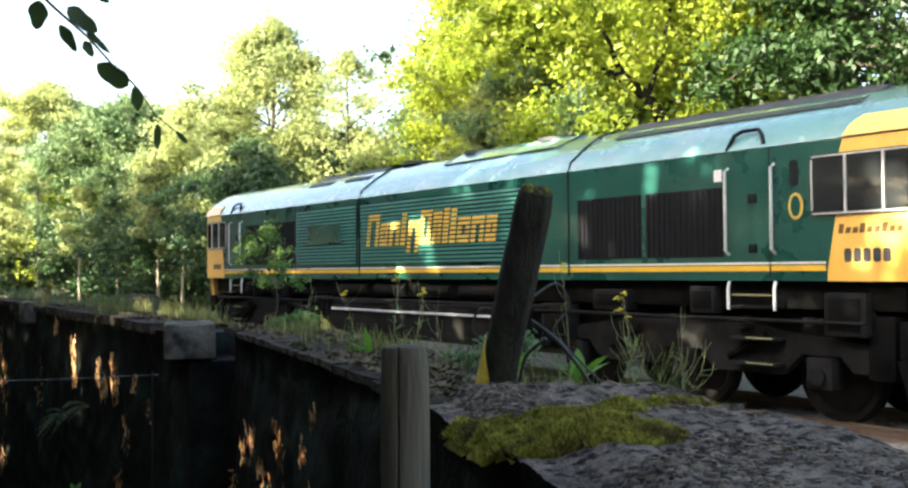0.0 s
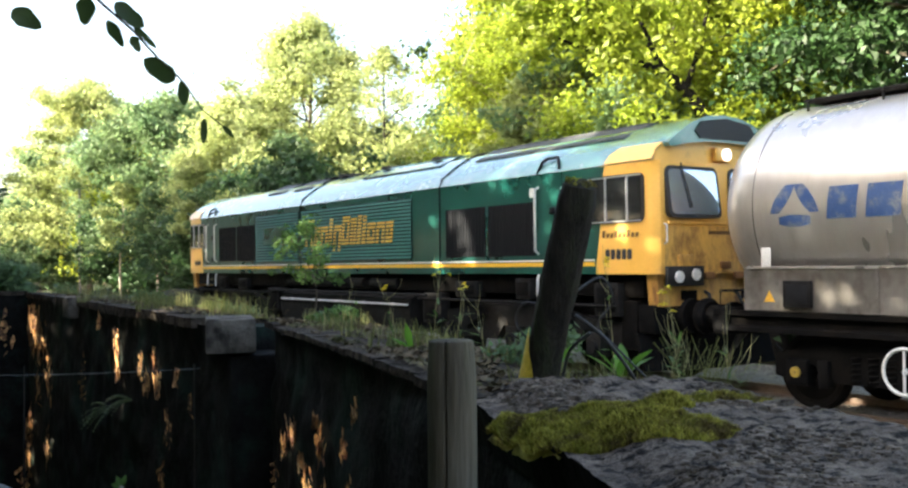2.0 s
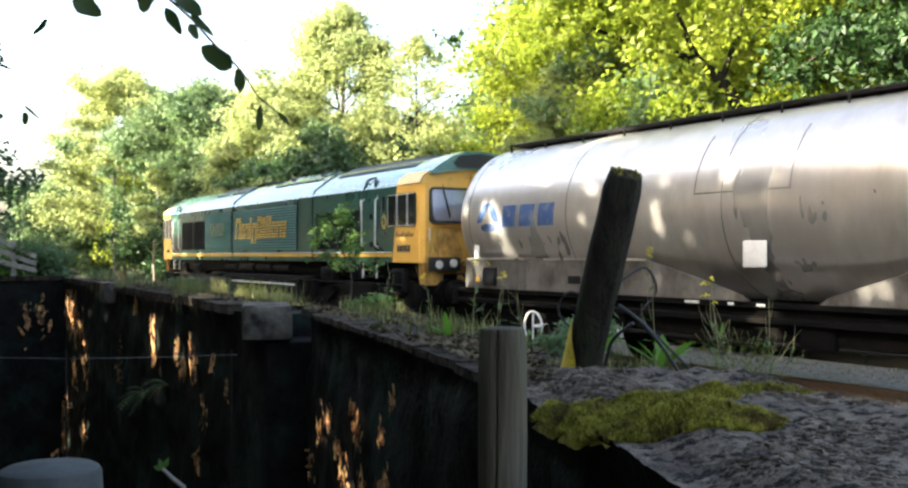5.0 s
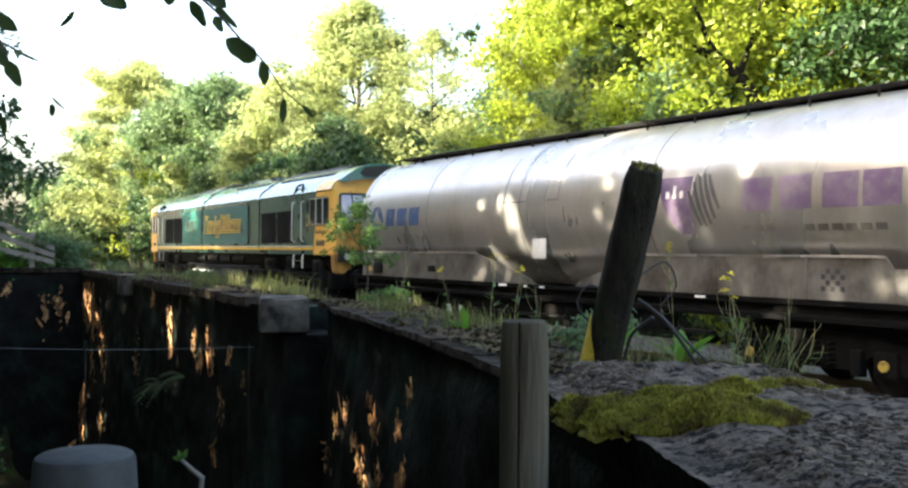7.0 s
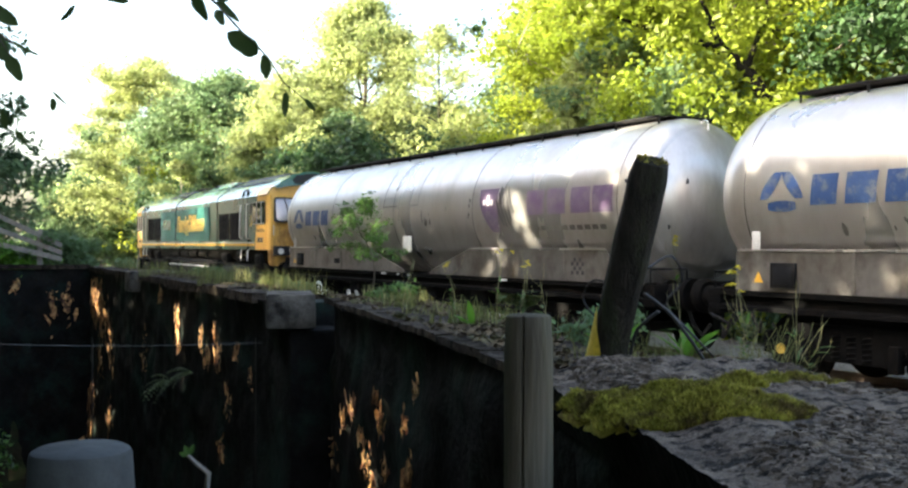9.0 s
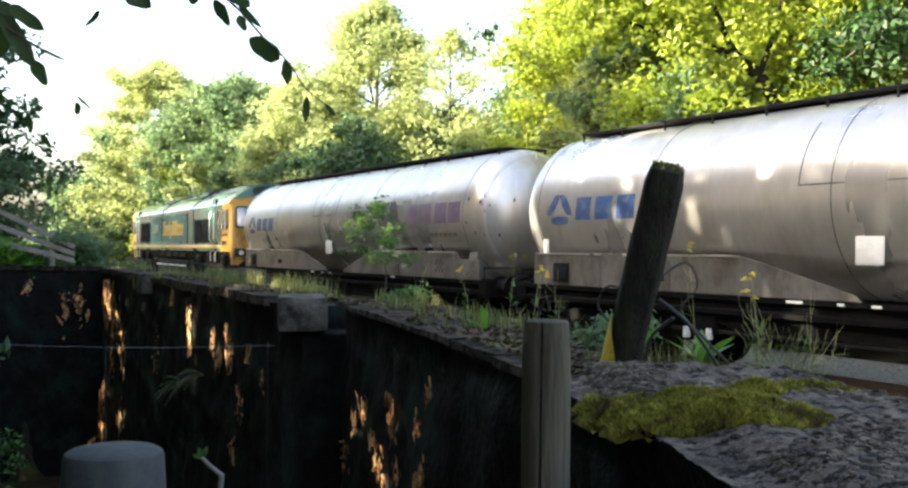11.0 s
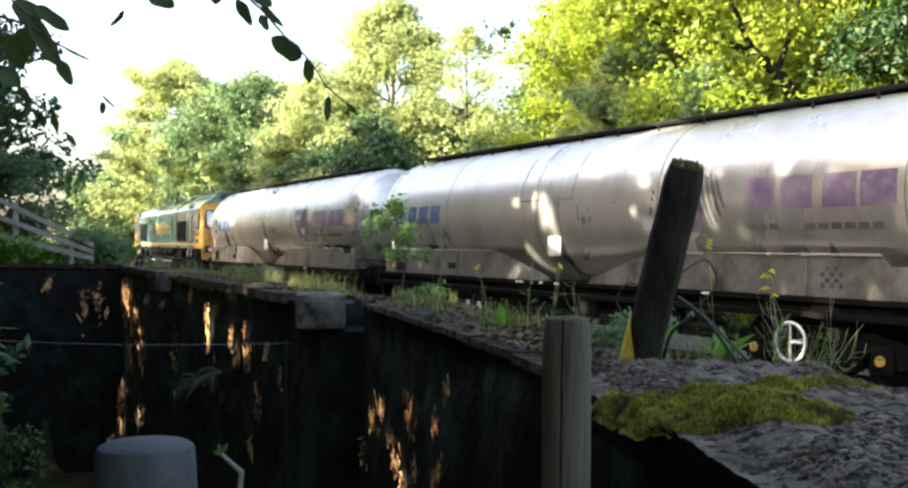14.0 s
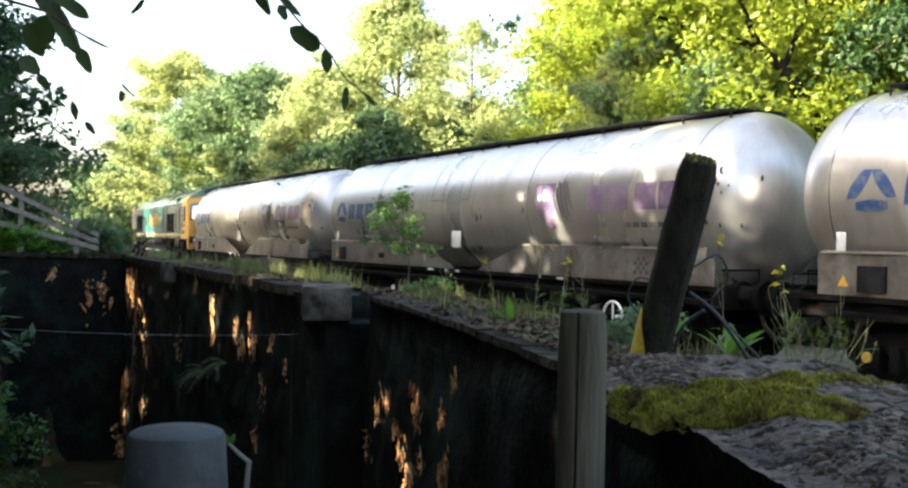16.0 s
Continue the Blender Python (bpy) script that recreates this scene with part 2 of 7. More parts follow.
# shade is put into the wheel colour too, to hide the wheels
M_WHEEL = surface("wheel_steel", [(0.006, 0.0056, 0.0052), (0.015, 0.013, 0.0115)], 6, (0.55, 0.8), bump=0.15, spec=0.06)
M_SLEEPER = surface("sleeper_concrete", [(0.25, 0.23, 0.20), (0.34, 0.32, 0.29)], 6, (0.8, 0.95), bump=0.3)
M_BALLAST = surface("ballast", [(0.18, 0.168, 0.152), (0.33, 0.315, 0.29)], 9, (0.8, 0.95), bump=0.8, fine=45, island=0.4, spec=0.2)
M_SOIL = surface("woodland_soil", [(0.018, 0.013, 0.008), (0.040, 0.032, 0.018)], 1.4, (0.85, 0.98), bump=0.9, fine=18,
                 dirt=(0.020, 0.036, 0.011), dirt_scale=0.8, dirt_at=(0.45, 0.6), spec=0.08)
# deep shade on the wall is put into this near-black base colour
M_WALL = surface("shaded_dark_wall", [(0.004, 0.0042, 0.0042), (0.015, 0.0142, 0.0125)], 3.0, (0.6, 0.9), bump=0.8, fine=16,
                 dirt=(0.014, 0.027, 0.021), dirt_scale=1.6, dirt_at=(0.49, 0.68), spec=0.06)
M_COPING = surface("coping_stone", [(0.026, 0.021, 0.016), (0.085, 0.068, 0.052)], 10, (0.8, 0.95), bump=1.0, fine=44, per_object=0.35,
                   dirt=(0.011, 0.009, 0.006), dirt_scale=9, dirt_at=(0.46, 0.58), spec=0.08)
M_SLAB = surface("slab_stone", [(0.070, 0.055, 0.043), (0.235, 0.19, 0.147)], 10, (0.75, 0.95), bump=1.0, fine=70,
                 dirt=(0.012, 0.010, 0.008), dirt_scale=24, dirt_at=(0.49, 0.59), spec=0.12)
# the cap block's sunlit face is put into this paler stone colour
M_SUNLIT_STONE = surface("sunlit_cap_stone", [(0.075, 0.066, 0.055), (0.16, 0.145, 0.12)], 8, (0.8, 0.95), bump=0.6, fine=40,
                         dirt=(0.022, 0.019, 0.016), dirt_scale=5, dirt_at=(0.46, 0.62), spec=0.1)
M_CHIPS = surface("stone_chips", [(0.050, 0.039, 0.030), (0.19, 0.155, 0.12)], 14, (0.7, 0.95), bump=0.6, fine=90, island=0.6, spec=0.15)
M_MOSS = surface("moss", [(0.19, 0.195, 0.030), (0.46, 0.415, 0.085)], 18, (0.8, 0.95), bump=0.6, fine=50, translucent=0.2, island=0.6,
                 dirt=(0.11, 0.085, 0.032), dirt_scale=9, dirt_at=(0.49, 0.61), spec=0.1)
# rusty crust; its bright tan also stands in for sun flecks
M_RUST_SUNFLECK = surface("ochre_crust_sunfleck", [(0.32, 0.105, 0.028), (0.72, 0.47, 0.20)], 14, (0.6, 0.85), bump=0.7, fine=40, island=0.6,
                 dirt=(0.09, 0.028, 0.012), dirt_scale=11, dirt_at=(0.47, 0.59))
M_POST = surface("weathered_post", [(0.060, 0.052, 0.038), (0.15, 0.13, 0.095)], 2.6, (0.8, 0.95), bump=0.5, fine=16, stretch=(5, 5, 0.3),
                 dirt=(0.045, 0.056, 0.026), dirt_scale=1.8, dirt_at=(0.46, 0.62), spec=0.1)
M_GREY_POST = surface("grey_post", [(0.028, 0.033, 0.035), (0.068, 0.074, 0.074)], 12, (0.7, 0.9), bump=0.12, fine=30,
                      dirt=(0.016, 0.021, 0.021), dirt_scale=7, dirt_at=(0.48, 0.66), spec=0.2, grainy=0.6)
M_OLD_POST = surface("tarred_post", [(0.016, 0.014, 0.012), (0.044, 0.039, 0.033)], 4, (0.7, 0.92), bump=0.7, fine=26, stretch=(7, 7, 0.5),
                     dirt=(0.032, 0.042, 0.02), dirt_scale=2, dirt_at=(0.5, 0.68), spec=0.08)
M_CAP = surface("dirty_yellow", [(0.30, 0.20, 0.03), (0.45, 0.31, 0.05)], 14, (0.5, 0.8), bump=0.1, dirt=(0.05, 0.04, 0.02), dirt_scale=16)
M_LITTER = surface("leaf_litter", [(0.05, 0.035, 0.02), (0.12, 0.09, 0.05)], 9, (0.7, 0.95), bump=0.2, island=0.5, spec=0.15, dirt=(0.07, 0.08, 0.025), dirt_scale=3)
M_MARK = surface("yellow_lichen_paint", [(0.80, 0.60, 0.06), (0.62, 0.44, 0.05)], 20, (0.7, 0.9), bump=0.2)
M_BARK = surface("bark", [(0.05, 0.040, 0.030), (0.11, 0.095, 0.075)], 3, (0.8, 0.95), bump=0.8, fine=14, stretch=(3, 3, 0.6),
                 dirt=(0.06, 0.075, 0.035), dirt_scale=0.9, spec=0.15)
# dark copy of the bark: foliage shade is put into its colour
M_SHADED_BARK = surface("shaded_bark", [(0.010, 0.009, 0.008), (0.026, 0.022, 0.018)], 3, (0.8, 0.95), bump=0.8, fine=14, stretch=(3, 3, 0.6), spec=0.1)
M_PALE_BARK = surface("pale_bark", [(0.20, 0.17, 0.13), (0.33, 0.29, 0.23)], 3, (0.8, 0.95), bump=0.5, fine=14, stretch=(3, 3, 0.6))
M_FENCE = surface("grey_fence_wood", [(0.22, 0.19, 0.15), (0.34, 0.30, 0.25)], 4, (0.8, 0.95), bump=0.4, stretch=(5, 1, 5))
M_WIRE = surface("dull_wire", [(0.10, 0.10, 0.09), (0.2, 0.2, 0.19)], 20, (0.4, 0.6), metal=0.6, bump=0)
# leaf colours: L_BRIGHT carries sunlight, L_DEEP and L_SHADE carry the wood's shade
L_BRIGHT = leafy("leaf_sunlit", (0.20, 0.285, 0.026), (0.345, 0.39, 0.052), 0.66, island=0.4)
# haze before the far trees is put into L_MID and L_PALE
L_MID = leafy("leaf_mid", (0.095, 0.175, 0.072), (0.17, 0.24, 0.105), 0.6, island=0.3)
L_PALE = leafy("leaf_pale_haze", (0.25, 0.31, 0.118), (0.38, 0.42, 0.17), 0.68, island=0.28)
L_DEEP = leafy("leaf_deep_shade", (0.016, 0.046, 0.014), (0.038, 0.080, 0.020), 0.34, island=0.35)
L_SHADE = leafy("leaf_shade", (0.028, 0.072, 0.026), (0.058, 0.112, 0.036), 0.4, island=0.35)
L_NEAR = leafy("leaf_near", (0.04, 0.075, 0.02), (0.07, 0.11, 0.03), 0.35, 8)
L_GRASS = leafy("grass_blade", (0.10, 0.13, 0.03), (0.21, 0.20, 0.075), 0.3, 3)
L_WEED = leafy("weed_leaf", (0.06, 0.14, 0.025), (0.10, 0.19, 0.04), 0.4, 6)
L_DOCK = leafy("dock_leaf", (0.10, 0.26, 0.025), (0.16, 0.34, 0.04), 0.5, 6)
M_STRAW = surface("dry_stalk", [(0.24, 0.23, 0.09), (0.38, 0.35, 0.17)], 10, (0.7, 0.9), bump=0)
M_FLOWER = surface("yellow_petal", [(0.75, 0.60, 0.03), (0.85, 0.70, 0.05)], 20, (0.5, 0.7), bump=0, translucent=0.3)


def glass(name, tint, rough=0.03, coat=2.3, clear=0.85, sky_tint=(1, 1, 1), ior=1.5):
    m = bpy.data.materials.new(name)
    m.use_nodes = True
    b = m.node_tree.nodes["Principled BSDF"]
    b.inputs["Base Color"].default_value = (*tint, 1)
    b.inputs["Roughness"].default_value = rough
    b.inputs["Transmission Weight"].default_value = clear
    b.inputs["IOR"].default_value = ior
    b.inputs["Coat Weight"].default_value = 1.0
    b.inputs["Coat IOR"].default_value = coat
    b.inputs["Coat Tint"].default_value = (*sky_tint, 1)
    return m


# the blue of the reflected sky is put into the coat tint
M_GLASS = glass("cab_glass_sky_blue", (0.42, 0.55, 0.70), 0.03, 4.6, sky_tint=(0.62, 0.80, 1.0))
# dark tint and low IOR stand in for reflected dark trees
M_SIDE_GLASS = glass("dark_side_glass", (0.04, 0.045, 0.045), 0.05, 1.25, 0.5, ior=1.32)

# ---------------------------------------------------------------- the ground, one sheet to the horizon
def build_ground():
    axis = [-1500, -700, -350, -200, -130] + [-90 + 4 * i for i in range(17)] + [-24 + 0.5 * i for i in range(104)] + [28 + 4 * i for i in range(16)] + [130, 200, 350, 700, 1500]
    rows = [-1500, -600, -250, -120, -60, -35, -22] + [-14 + 0.5 * i for i in range(104)] + [38 + 4 * i for i in range(24)] + [150, 220, 400, 800, 1500]
    nx, ny = len(axis), len(rows)
    verts = []
    for y in rows:
        for x in axis:
            z = ground_z(x, y)
            if abs(x) < 60 and abs(y) < 90:
                z += 0.10 * noise.noise(Vector((x * 0.5, y * 0.5, 3.1))) + 0.05 * noise.noise(Vector((x * 1.7, y * 1.7, 7.0)))
                n = NX * x + NY * y - TRACK
                if -2.4 < n < 5.0:
                    z = min(z, -0.36)
            verts.append((x, y, z))
    faces = [(j * nx + i, j * nx + i + 1, (j + 1) * nx + i + 1, (j + 1) * nx + i) for j in range(ny - 1) for i in range(nx - 1)]
    me = fast_mesh("ground", verts, faces, M_SOIL, True)
    tagged(new("ground", me), "dark woodland soil with mossy green patches", "ground", kind="structure")


build_ground()


# ---------------------------------------------------------------- the track
def build_track():
    track = thing("railway_track", "single railway track on pale grey ballast", "railway track", kind="structure")
    steps = [-45 + 1.5 * i for i in range(110)]
    bm = bmesh.new()
    sec = []
    for s in steps:
        sec.append([track_point(s, w) + Vector((0, 0, z)) for w, z in ((-2.9, -0.55), (-1.75, -0.19), (-0.9, -0.15), (0.9, -0.15), (1.75, -0.19), (4.7, -0.22), (5.5, -0.6))])
    loft(bm, sec, closed=False, caps=False)
    part("ballast_bed", bm, M_BALLAST, track, "pale grey crushed stone")
    for w in (-0.7525, 0.7525):
        bm = bmesh.new()
        prof = ((-0.07, -0.158), (0.07, -0.158), (0.07, -0.145), (0.012, -0.12), (0.012, -0.04), (0.036, -0.03), (0.036, 0.0), (-0.036, 0.0), (-0.036, -0.03), (-0.012, -0.04), (-0.012, -0.12), (-0.07, -0.145))
        loft(bm, [[track_point(s, w + p) + Vector((0, 0, q)) for p, q in prof] for s in steps])
        part("rail", bm, M_RAIL, track, "brown steel rail with a worn head")
    bm = bmesh.new()
    box(bm, -1.25, 1.25, -0.13, 0.13, -0.30, -0.142, 0.02)
    me = mesh_of("sleeper", bm, M_SLEEPER)
    for i in range(130):
        s = -16 + 0.65 * i
        ob = new("sleeper", me)
        ob.parent = track
        ob.matrix_basis = Matrix.Translation(track_point(s)) @ pose(0, 0, 0, 0, 0, math.degrees(HEADING - CURVE * max(0.0, s - CURVE_FROM)))
    # loose stones on the bed
    rng = np.random.default_rng(5)
    tet = np.array([(1, 0.2, -0.5), (-0.7, 0.8, -0.5), (-0.6, -0.9, -0.4), (0.1, 0.0, 0.8), (0.5, -0.7, 0.4)], float)
    tf = np.array([(0, 1, 3), (1, 2, 3), (2, 4, 3), (4, 0, 3), (0, 4, 2), (0, 2, 1)])
    V, F = [], []
    for i in range(12000):
        s, w = rng.uniform(-8, 26), rng.uniform(-2.1, 4.5)
        p = track_point(s, w)
        z = -0.15 if abs(w) < 0.9 else max(-0.21, -0.15 - 0.05 * (abs(w) - 0.9))
        a = rng.uniform(0, 6.28)
        r = np.array([[math.cos(a), -math.sin(a), 0], [math.sin(a), math.cos(a), 0], [0, 0, 1]])
        V.append((tet * rng.uniform(0.6, 1.2, 3)) @ r.T * rng.uniform(0.018, 0.036) + (p.x, p.y, z + 0.01))
        F.append(tf + 5 * i)
    ob = new("ballast_stones", fast_mesh("ballast_stones", np.concatenate(V), np.concatenate(F), M_BALLAST))
    ob.parent = track
    tagged(ob, kind="stuff")


build_track()


# ---------------------------------------------------------------- the retaining wall with its coping
def wall_line(y):
    return Vector((wall_x(y), y, 0))


def build_wall():
    wall = thing("wall_retaining", "near-black retaining wall, shade in its colour, with ochre crusts and stone coping", "retaining wall", kind="structure")
    rng = random.Random(11)
    for name, y0, y1, off in (("wall_face_near", -3.5, 7.75, 0.0), ("wall_face_far", 8.1, 18.8, 0.0)):
        na, nz = int((y1 - y0) / 0.06), 64
        V, F = [], []
        nrm = Vector((-0.935, -0.354, 0)) if y1 < 8 else Vector((-0.854, -0.52, 0))
        for j in range(nz + 1):
            for i in range(na + 1):
                y = y0 + (y1 - y0) * i / na
                z = -3.2 + 4.5 * j / nz
                p = wall_line(min(y, 7.79) if y1 < 8 else y)
                k = Vector((y * 1.3, z * 1.6, 2.0 if y1 < 8 else 9.0))
                d = 0.05 * noise.noise(k * 1.2) + 0.035 * noise.noise(k * 3.3) + 0.012 * noise.noise(k * 6.5)
                V.append(p + nrm * (d - 0.02) + Vector((0, 0, z)))
        w = na + 1
        F = [(j * w + i, (j + 1) * w + i, (j + 1) * w + i + 1, j * w + i + 1) for j in range(nz) for i in range(na)]
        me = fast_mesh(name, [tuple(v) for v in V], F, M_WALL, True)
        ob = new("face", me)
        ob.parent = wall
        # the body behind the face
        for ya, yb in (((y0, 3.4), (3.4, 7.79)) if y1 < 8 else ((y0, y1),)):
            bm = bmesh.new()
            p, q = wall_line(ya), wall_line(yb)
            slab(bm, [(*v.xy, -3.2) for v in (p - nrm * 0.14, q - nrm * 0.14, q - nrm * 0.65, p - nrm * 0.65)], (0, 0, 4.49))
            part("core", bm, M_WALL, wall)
    # the return wall at the far end, square to the track
    K, E, R = Vector((-8.8, 18.8, 0)), Vector((-0.874, -0.486, 0)), Vector((0.486, -0.874, 0))
    V, na, nz = [], 110, 36
    for j in range(nz + 1):
        for i in range(na + 1):
            k, z = 9.0 * i / na - 0.05, -3.2 + 4.5 * j / nz
            q = Vector((k * 1.3, z * 1.6, 15.0))
            V.append(tuple(K + E * k + R * (0.05 * noise.noise(q * 1.2) + 0.03 * noise.noise(q * 4.1)) + Vector((0, 0, z))))
    w = na + 1
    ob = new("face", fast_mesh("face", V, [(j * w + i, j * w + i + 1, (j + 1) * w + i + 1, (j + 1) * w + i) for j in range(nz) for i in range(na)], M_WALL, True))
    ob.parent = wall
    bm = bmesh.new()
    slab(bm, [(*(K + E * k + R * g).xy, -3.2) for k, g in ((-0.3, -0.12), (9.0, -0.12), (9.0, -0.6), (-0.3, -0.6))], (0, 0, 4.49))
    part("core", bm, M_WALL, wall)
    for i in range(9):
        bm = bmesh.new()
        slab(bm, [(*(K + E * (k + i) + R * g).xy, 1.30 + 0.01 * (i % 3)) for k, g in ((0.0, 0.05), (0.99, 0.05), (0.99, -0.6), (0.0, -0.6))], (0, 0, 0.08))
        part("coping_stone", bm, M_COPING, wall)
    # the pier where the wall bends, and its cap block
    bm = bmesh.new()
    m = Matrix.Translation((-1.98, 8.02, 0)) @ pose(0, 0, 0, 0, 0, 31)
    box(bm, -0.20, 0.30, -0.22, 0.35, -3.2, 1.10, 0.03, m)
    part("pier", bm, M_WALL, wall)
    bm = bmesh.new()
    box(bm, -0.32, 0.06, -0.30, 0.38, 1.12, 1.385, 0.014, Matrix.Translation((-1.98, 8.02, 0)) @ pose(0, 0, 0, 0, 0, 16))
    bmesh.ops.subdivide_edges(bm, edges=bm.edges[:], cuts=2, use_grid_fill=True)
    for v in bm.verts:
        v.co += noise.noise_vector(v.co * 6) * 0.005
    part("cap_block", bm, M_SUNLIT_STONE, wall, "square-cut cap stone")
    # coping stones
    def coping(ya, yb, z, width, drop, over=0.06):
        nrm = Vector((-0.935, -0.354, 0)) if yb < 7.9 else Vector((-0.854, -0.52, 0))
        a, b = wall_line(ya + 0.006), wall_line(yb - 0.006)
        bm = bmesh.new()
        n = 14
        drop *= rng.uniform(0.8, 1.35)
        top = []
        for i in range(n + 1):
            p = a.lerp(b, i / n)
            for j in range(5):
                f = j / 4
                e = p + nrm * (over - f * (width + over) + 0.016 * noise.noise(p * 3.5) * (1 - f))
                w = noise.noise(Vector((e.x * 5, e.y * 5, 1.5)))
                top.append((e, z + 0.008 * w + 0.006 * noise.noise(Vector((e.x * 13, e.y * 13, 0.5))) + 0.002 * noise.noise(Vector((e.x * 31, e.y * 31, 0.5))) - 0.03 * f * f - (0.005 if j in (0, 4) else 0)))
        vt = [bm.verts.new((*e.xy, zz)) for e, zz in top]
        vb = [bm.verts.new((*e.xy, zz - drop)) for e, zz in top]
        k = 5
        for i in range(n):
            for j in range(k - 1):
                bm.faces.new((vt[i * k + j], vt[(i + 1) * k + j], vt[(i + 1) * k + j + 1], vt[i * k + j + 1]))
        for i in range(n):
            for j in (0, k - 1):
                bm.faces.new((vt[i * k + j], vb[i * k + j], vb[(i + 1) * k + j], vt[(i + 1) * k + j]))
        for i in (0, n):
            for j in range(k - 1):
                bm.faces.new((vt[i * k + j], vt[i * k + j + 1], vb[i * k + j + 1], vb[i * k + j]))
        bmesh.ops.recalc_face_normals(bm, faces=bm.faces[:])
        part("coping_stone", bm, M_COPING, wall)

    y = 3.16
    while y < 7.2:
        l = rng.uniform(0.55, 0.85)
        coping(y, min(y + l, 7.72), 1.372 + rng.uniform(-0.012, 0.008), 0.62, 0.034, rng.uniform(0.02, 0.06))
        y += l
    coping(y, 7.75, 1.37, 0.62, 0.05, 0.03)
    y = 8.55
    while y < 18.3:
        l = rng.uniform(0.7, 1.1)
        coping(y, y + l, 1.362 + rng.uniform(-0.008, 0.008), 0.66, 0.08, 0.03)
        y += l
    # leaf litter and dark crumbs on the coping
    V, F, n = [], [], 0
    for i in range(9000):
        y = rng.uniform(3.2, 7.7) if i % 3 else rng.uniform(8.6, 16)
        e = rng.random() * 0.66
        x = wall_x(y) + e / 0.9
        if noise.noise(Vector((x * 2.6, y * 2.6, 5.0))) < -0.12:
            continue
        z = 1.372 - 0.03 * (e / 0.62) ** 2 + 0.004
        r = rng.uniform(0.006, 0.026)
        a = rng.uniform(0, 6.28)
        for k in range(3):
            V.append((x + math.cos(a + 2.1 * k) * r, y + math.sin(a + 2.1 * k) * r, z + rng.uniform(-0.004, 0.026)))
        F.append((n, n + 1, n + 2))
        n += 3
    ob = new("leaf_litter", fast_mesh("leaf_litter", V, F, M_LITTER))
    ob.parent = wall
    tagged(ob, "brown leaf litter and moss crumbs", kind="stuff")
    # second, smaller block on the far wall
    bm = bmesh.new()
    box(bm, -0.22, 0.5, -0.22, 0.3, 1.10, 1.395, 0.025, Matrix.Translation((-5.78, 14.0, 0)) @ pose(0, 0, 0, 0, 0, 31))
    part("cap_block", bm, M_SUNLIT_STONE, wall)
    # ochre crusts, their bright tan standing in for sun flecks: flame-shaped flakes that curl off the face and run down
    # it
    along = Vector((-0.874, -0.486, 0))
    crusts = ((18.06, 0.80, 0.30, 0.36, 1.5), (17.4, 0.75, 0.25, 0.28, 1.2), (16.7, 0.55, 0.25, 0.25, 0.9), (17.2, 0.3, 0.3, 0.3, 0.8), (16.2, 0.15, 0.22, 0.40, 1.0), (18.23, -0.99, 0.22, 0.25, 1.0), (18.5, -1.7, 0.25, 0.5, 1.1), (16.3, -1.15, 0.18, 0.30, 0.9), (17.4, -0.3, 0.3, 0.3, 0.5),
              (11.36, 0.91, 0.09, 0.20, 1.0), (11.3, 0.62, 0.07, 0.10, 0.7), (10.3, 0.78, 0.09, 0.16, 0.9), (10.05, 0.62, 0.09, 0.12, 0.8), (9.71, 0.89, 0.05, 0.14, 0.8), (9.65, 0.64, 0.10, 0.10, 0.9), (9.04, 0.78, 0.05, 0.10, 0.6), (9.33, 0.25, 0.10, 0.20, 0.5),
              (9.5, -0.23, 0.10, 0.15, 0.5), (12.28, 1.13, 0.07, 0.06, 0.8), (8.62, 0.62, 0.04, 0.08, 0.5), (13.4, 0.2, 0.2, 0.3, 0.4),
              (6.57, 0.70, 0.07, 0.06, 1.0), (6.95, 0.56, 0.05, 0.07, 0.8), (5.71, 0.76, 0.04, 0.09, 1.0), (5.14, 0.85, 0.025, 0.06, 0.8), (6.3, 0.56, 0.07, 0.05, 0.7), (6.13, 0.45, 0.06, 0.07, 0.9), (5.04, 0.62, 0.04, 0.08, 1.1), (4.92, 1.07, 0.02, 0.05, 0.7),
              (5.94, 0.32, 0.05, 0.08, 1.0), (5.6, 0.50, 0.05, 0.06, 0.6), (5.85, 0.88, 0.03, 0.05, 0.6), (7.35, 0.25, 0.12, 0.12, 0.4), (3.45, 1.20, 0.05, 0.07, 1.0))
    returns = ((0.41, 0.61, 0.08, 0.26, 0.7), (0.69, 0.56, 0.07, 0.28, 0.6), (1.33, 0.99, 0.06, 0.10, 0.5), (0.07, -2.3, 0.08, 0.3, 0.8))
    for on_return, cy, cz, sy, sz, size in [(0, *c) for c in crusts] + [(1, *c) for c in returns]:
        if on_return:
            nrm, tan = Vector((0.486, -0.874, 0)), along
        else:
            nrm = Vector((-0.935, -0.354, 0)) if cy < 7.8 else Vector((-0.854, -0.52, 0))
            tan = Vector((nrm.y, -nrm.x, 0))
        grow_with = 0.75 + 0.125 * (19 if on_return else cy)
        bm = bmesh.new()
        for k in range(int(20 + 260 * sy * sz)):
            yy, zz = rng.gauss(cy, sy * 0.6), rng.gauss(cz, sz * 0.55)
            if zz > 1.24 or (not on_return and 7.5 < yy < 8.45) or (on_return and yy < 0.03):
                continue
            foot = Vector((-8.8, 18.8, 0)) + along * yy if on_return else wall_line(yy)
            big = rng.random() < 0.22
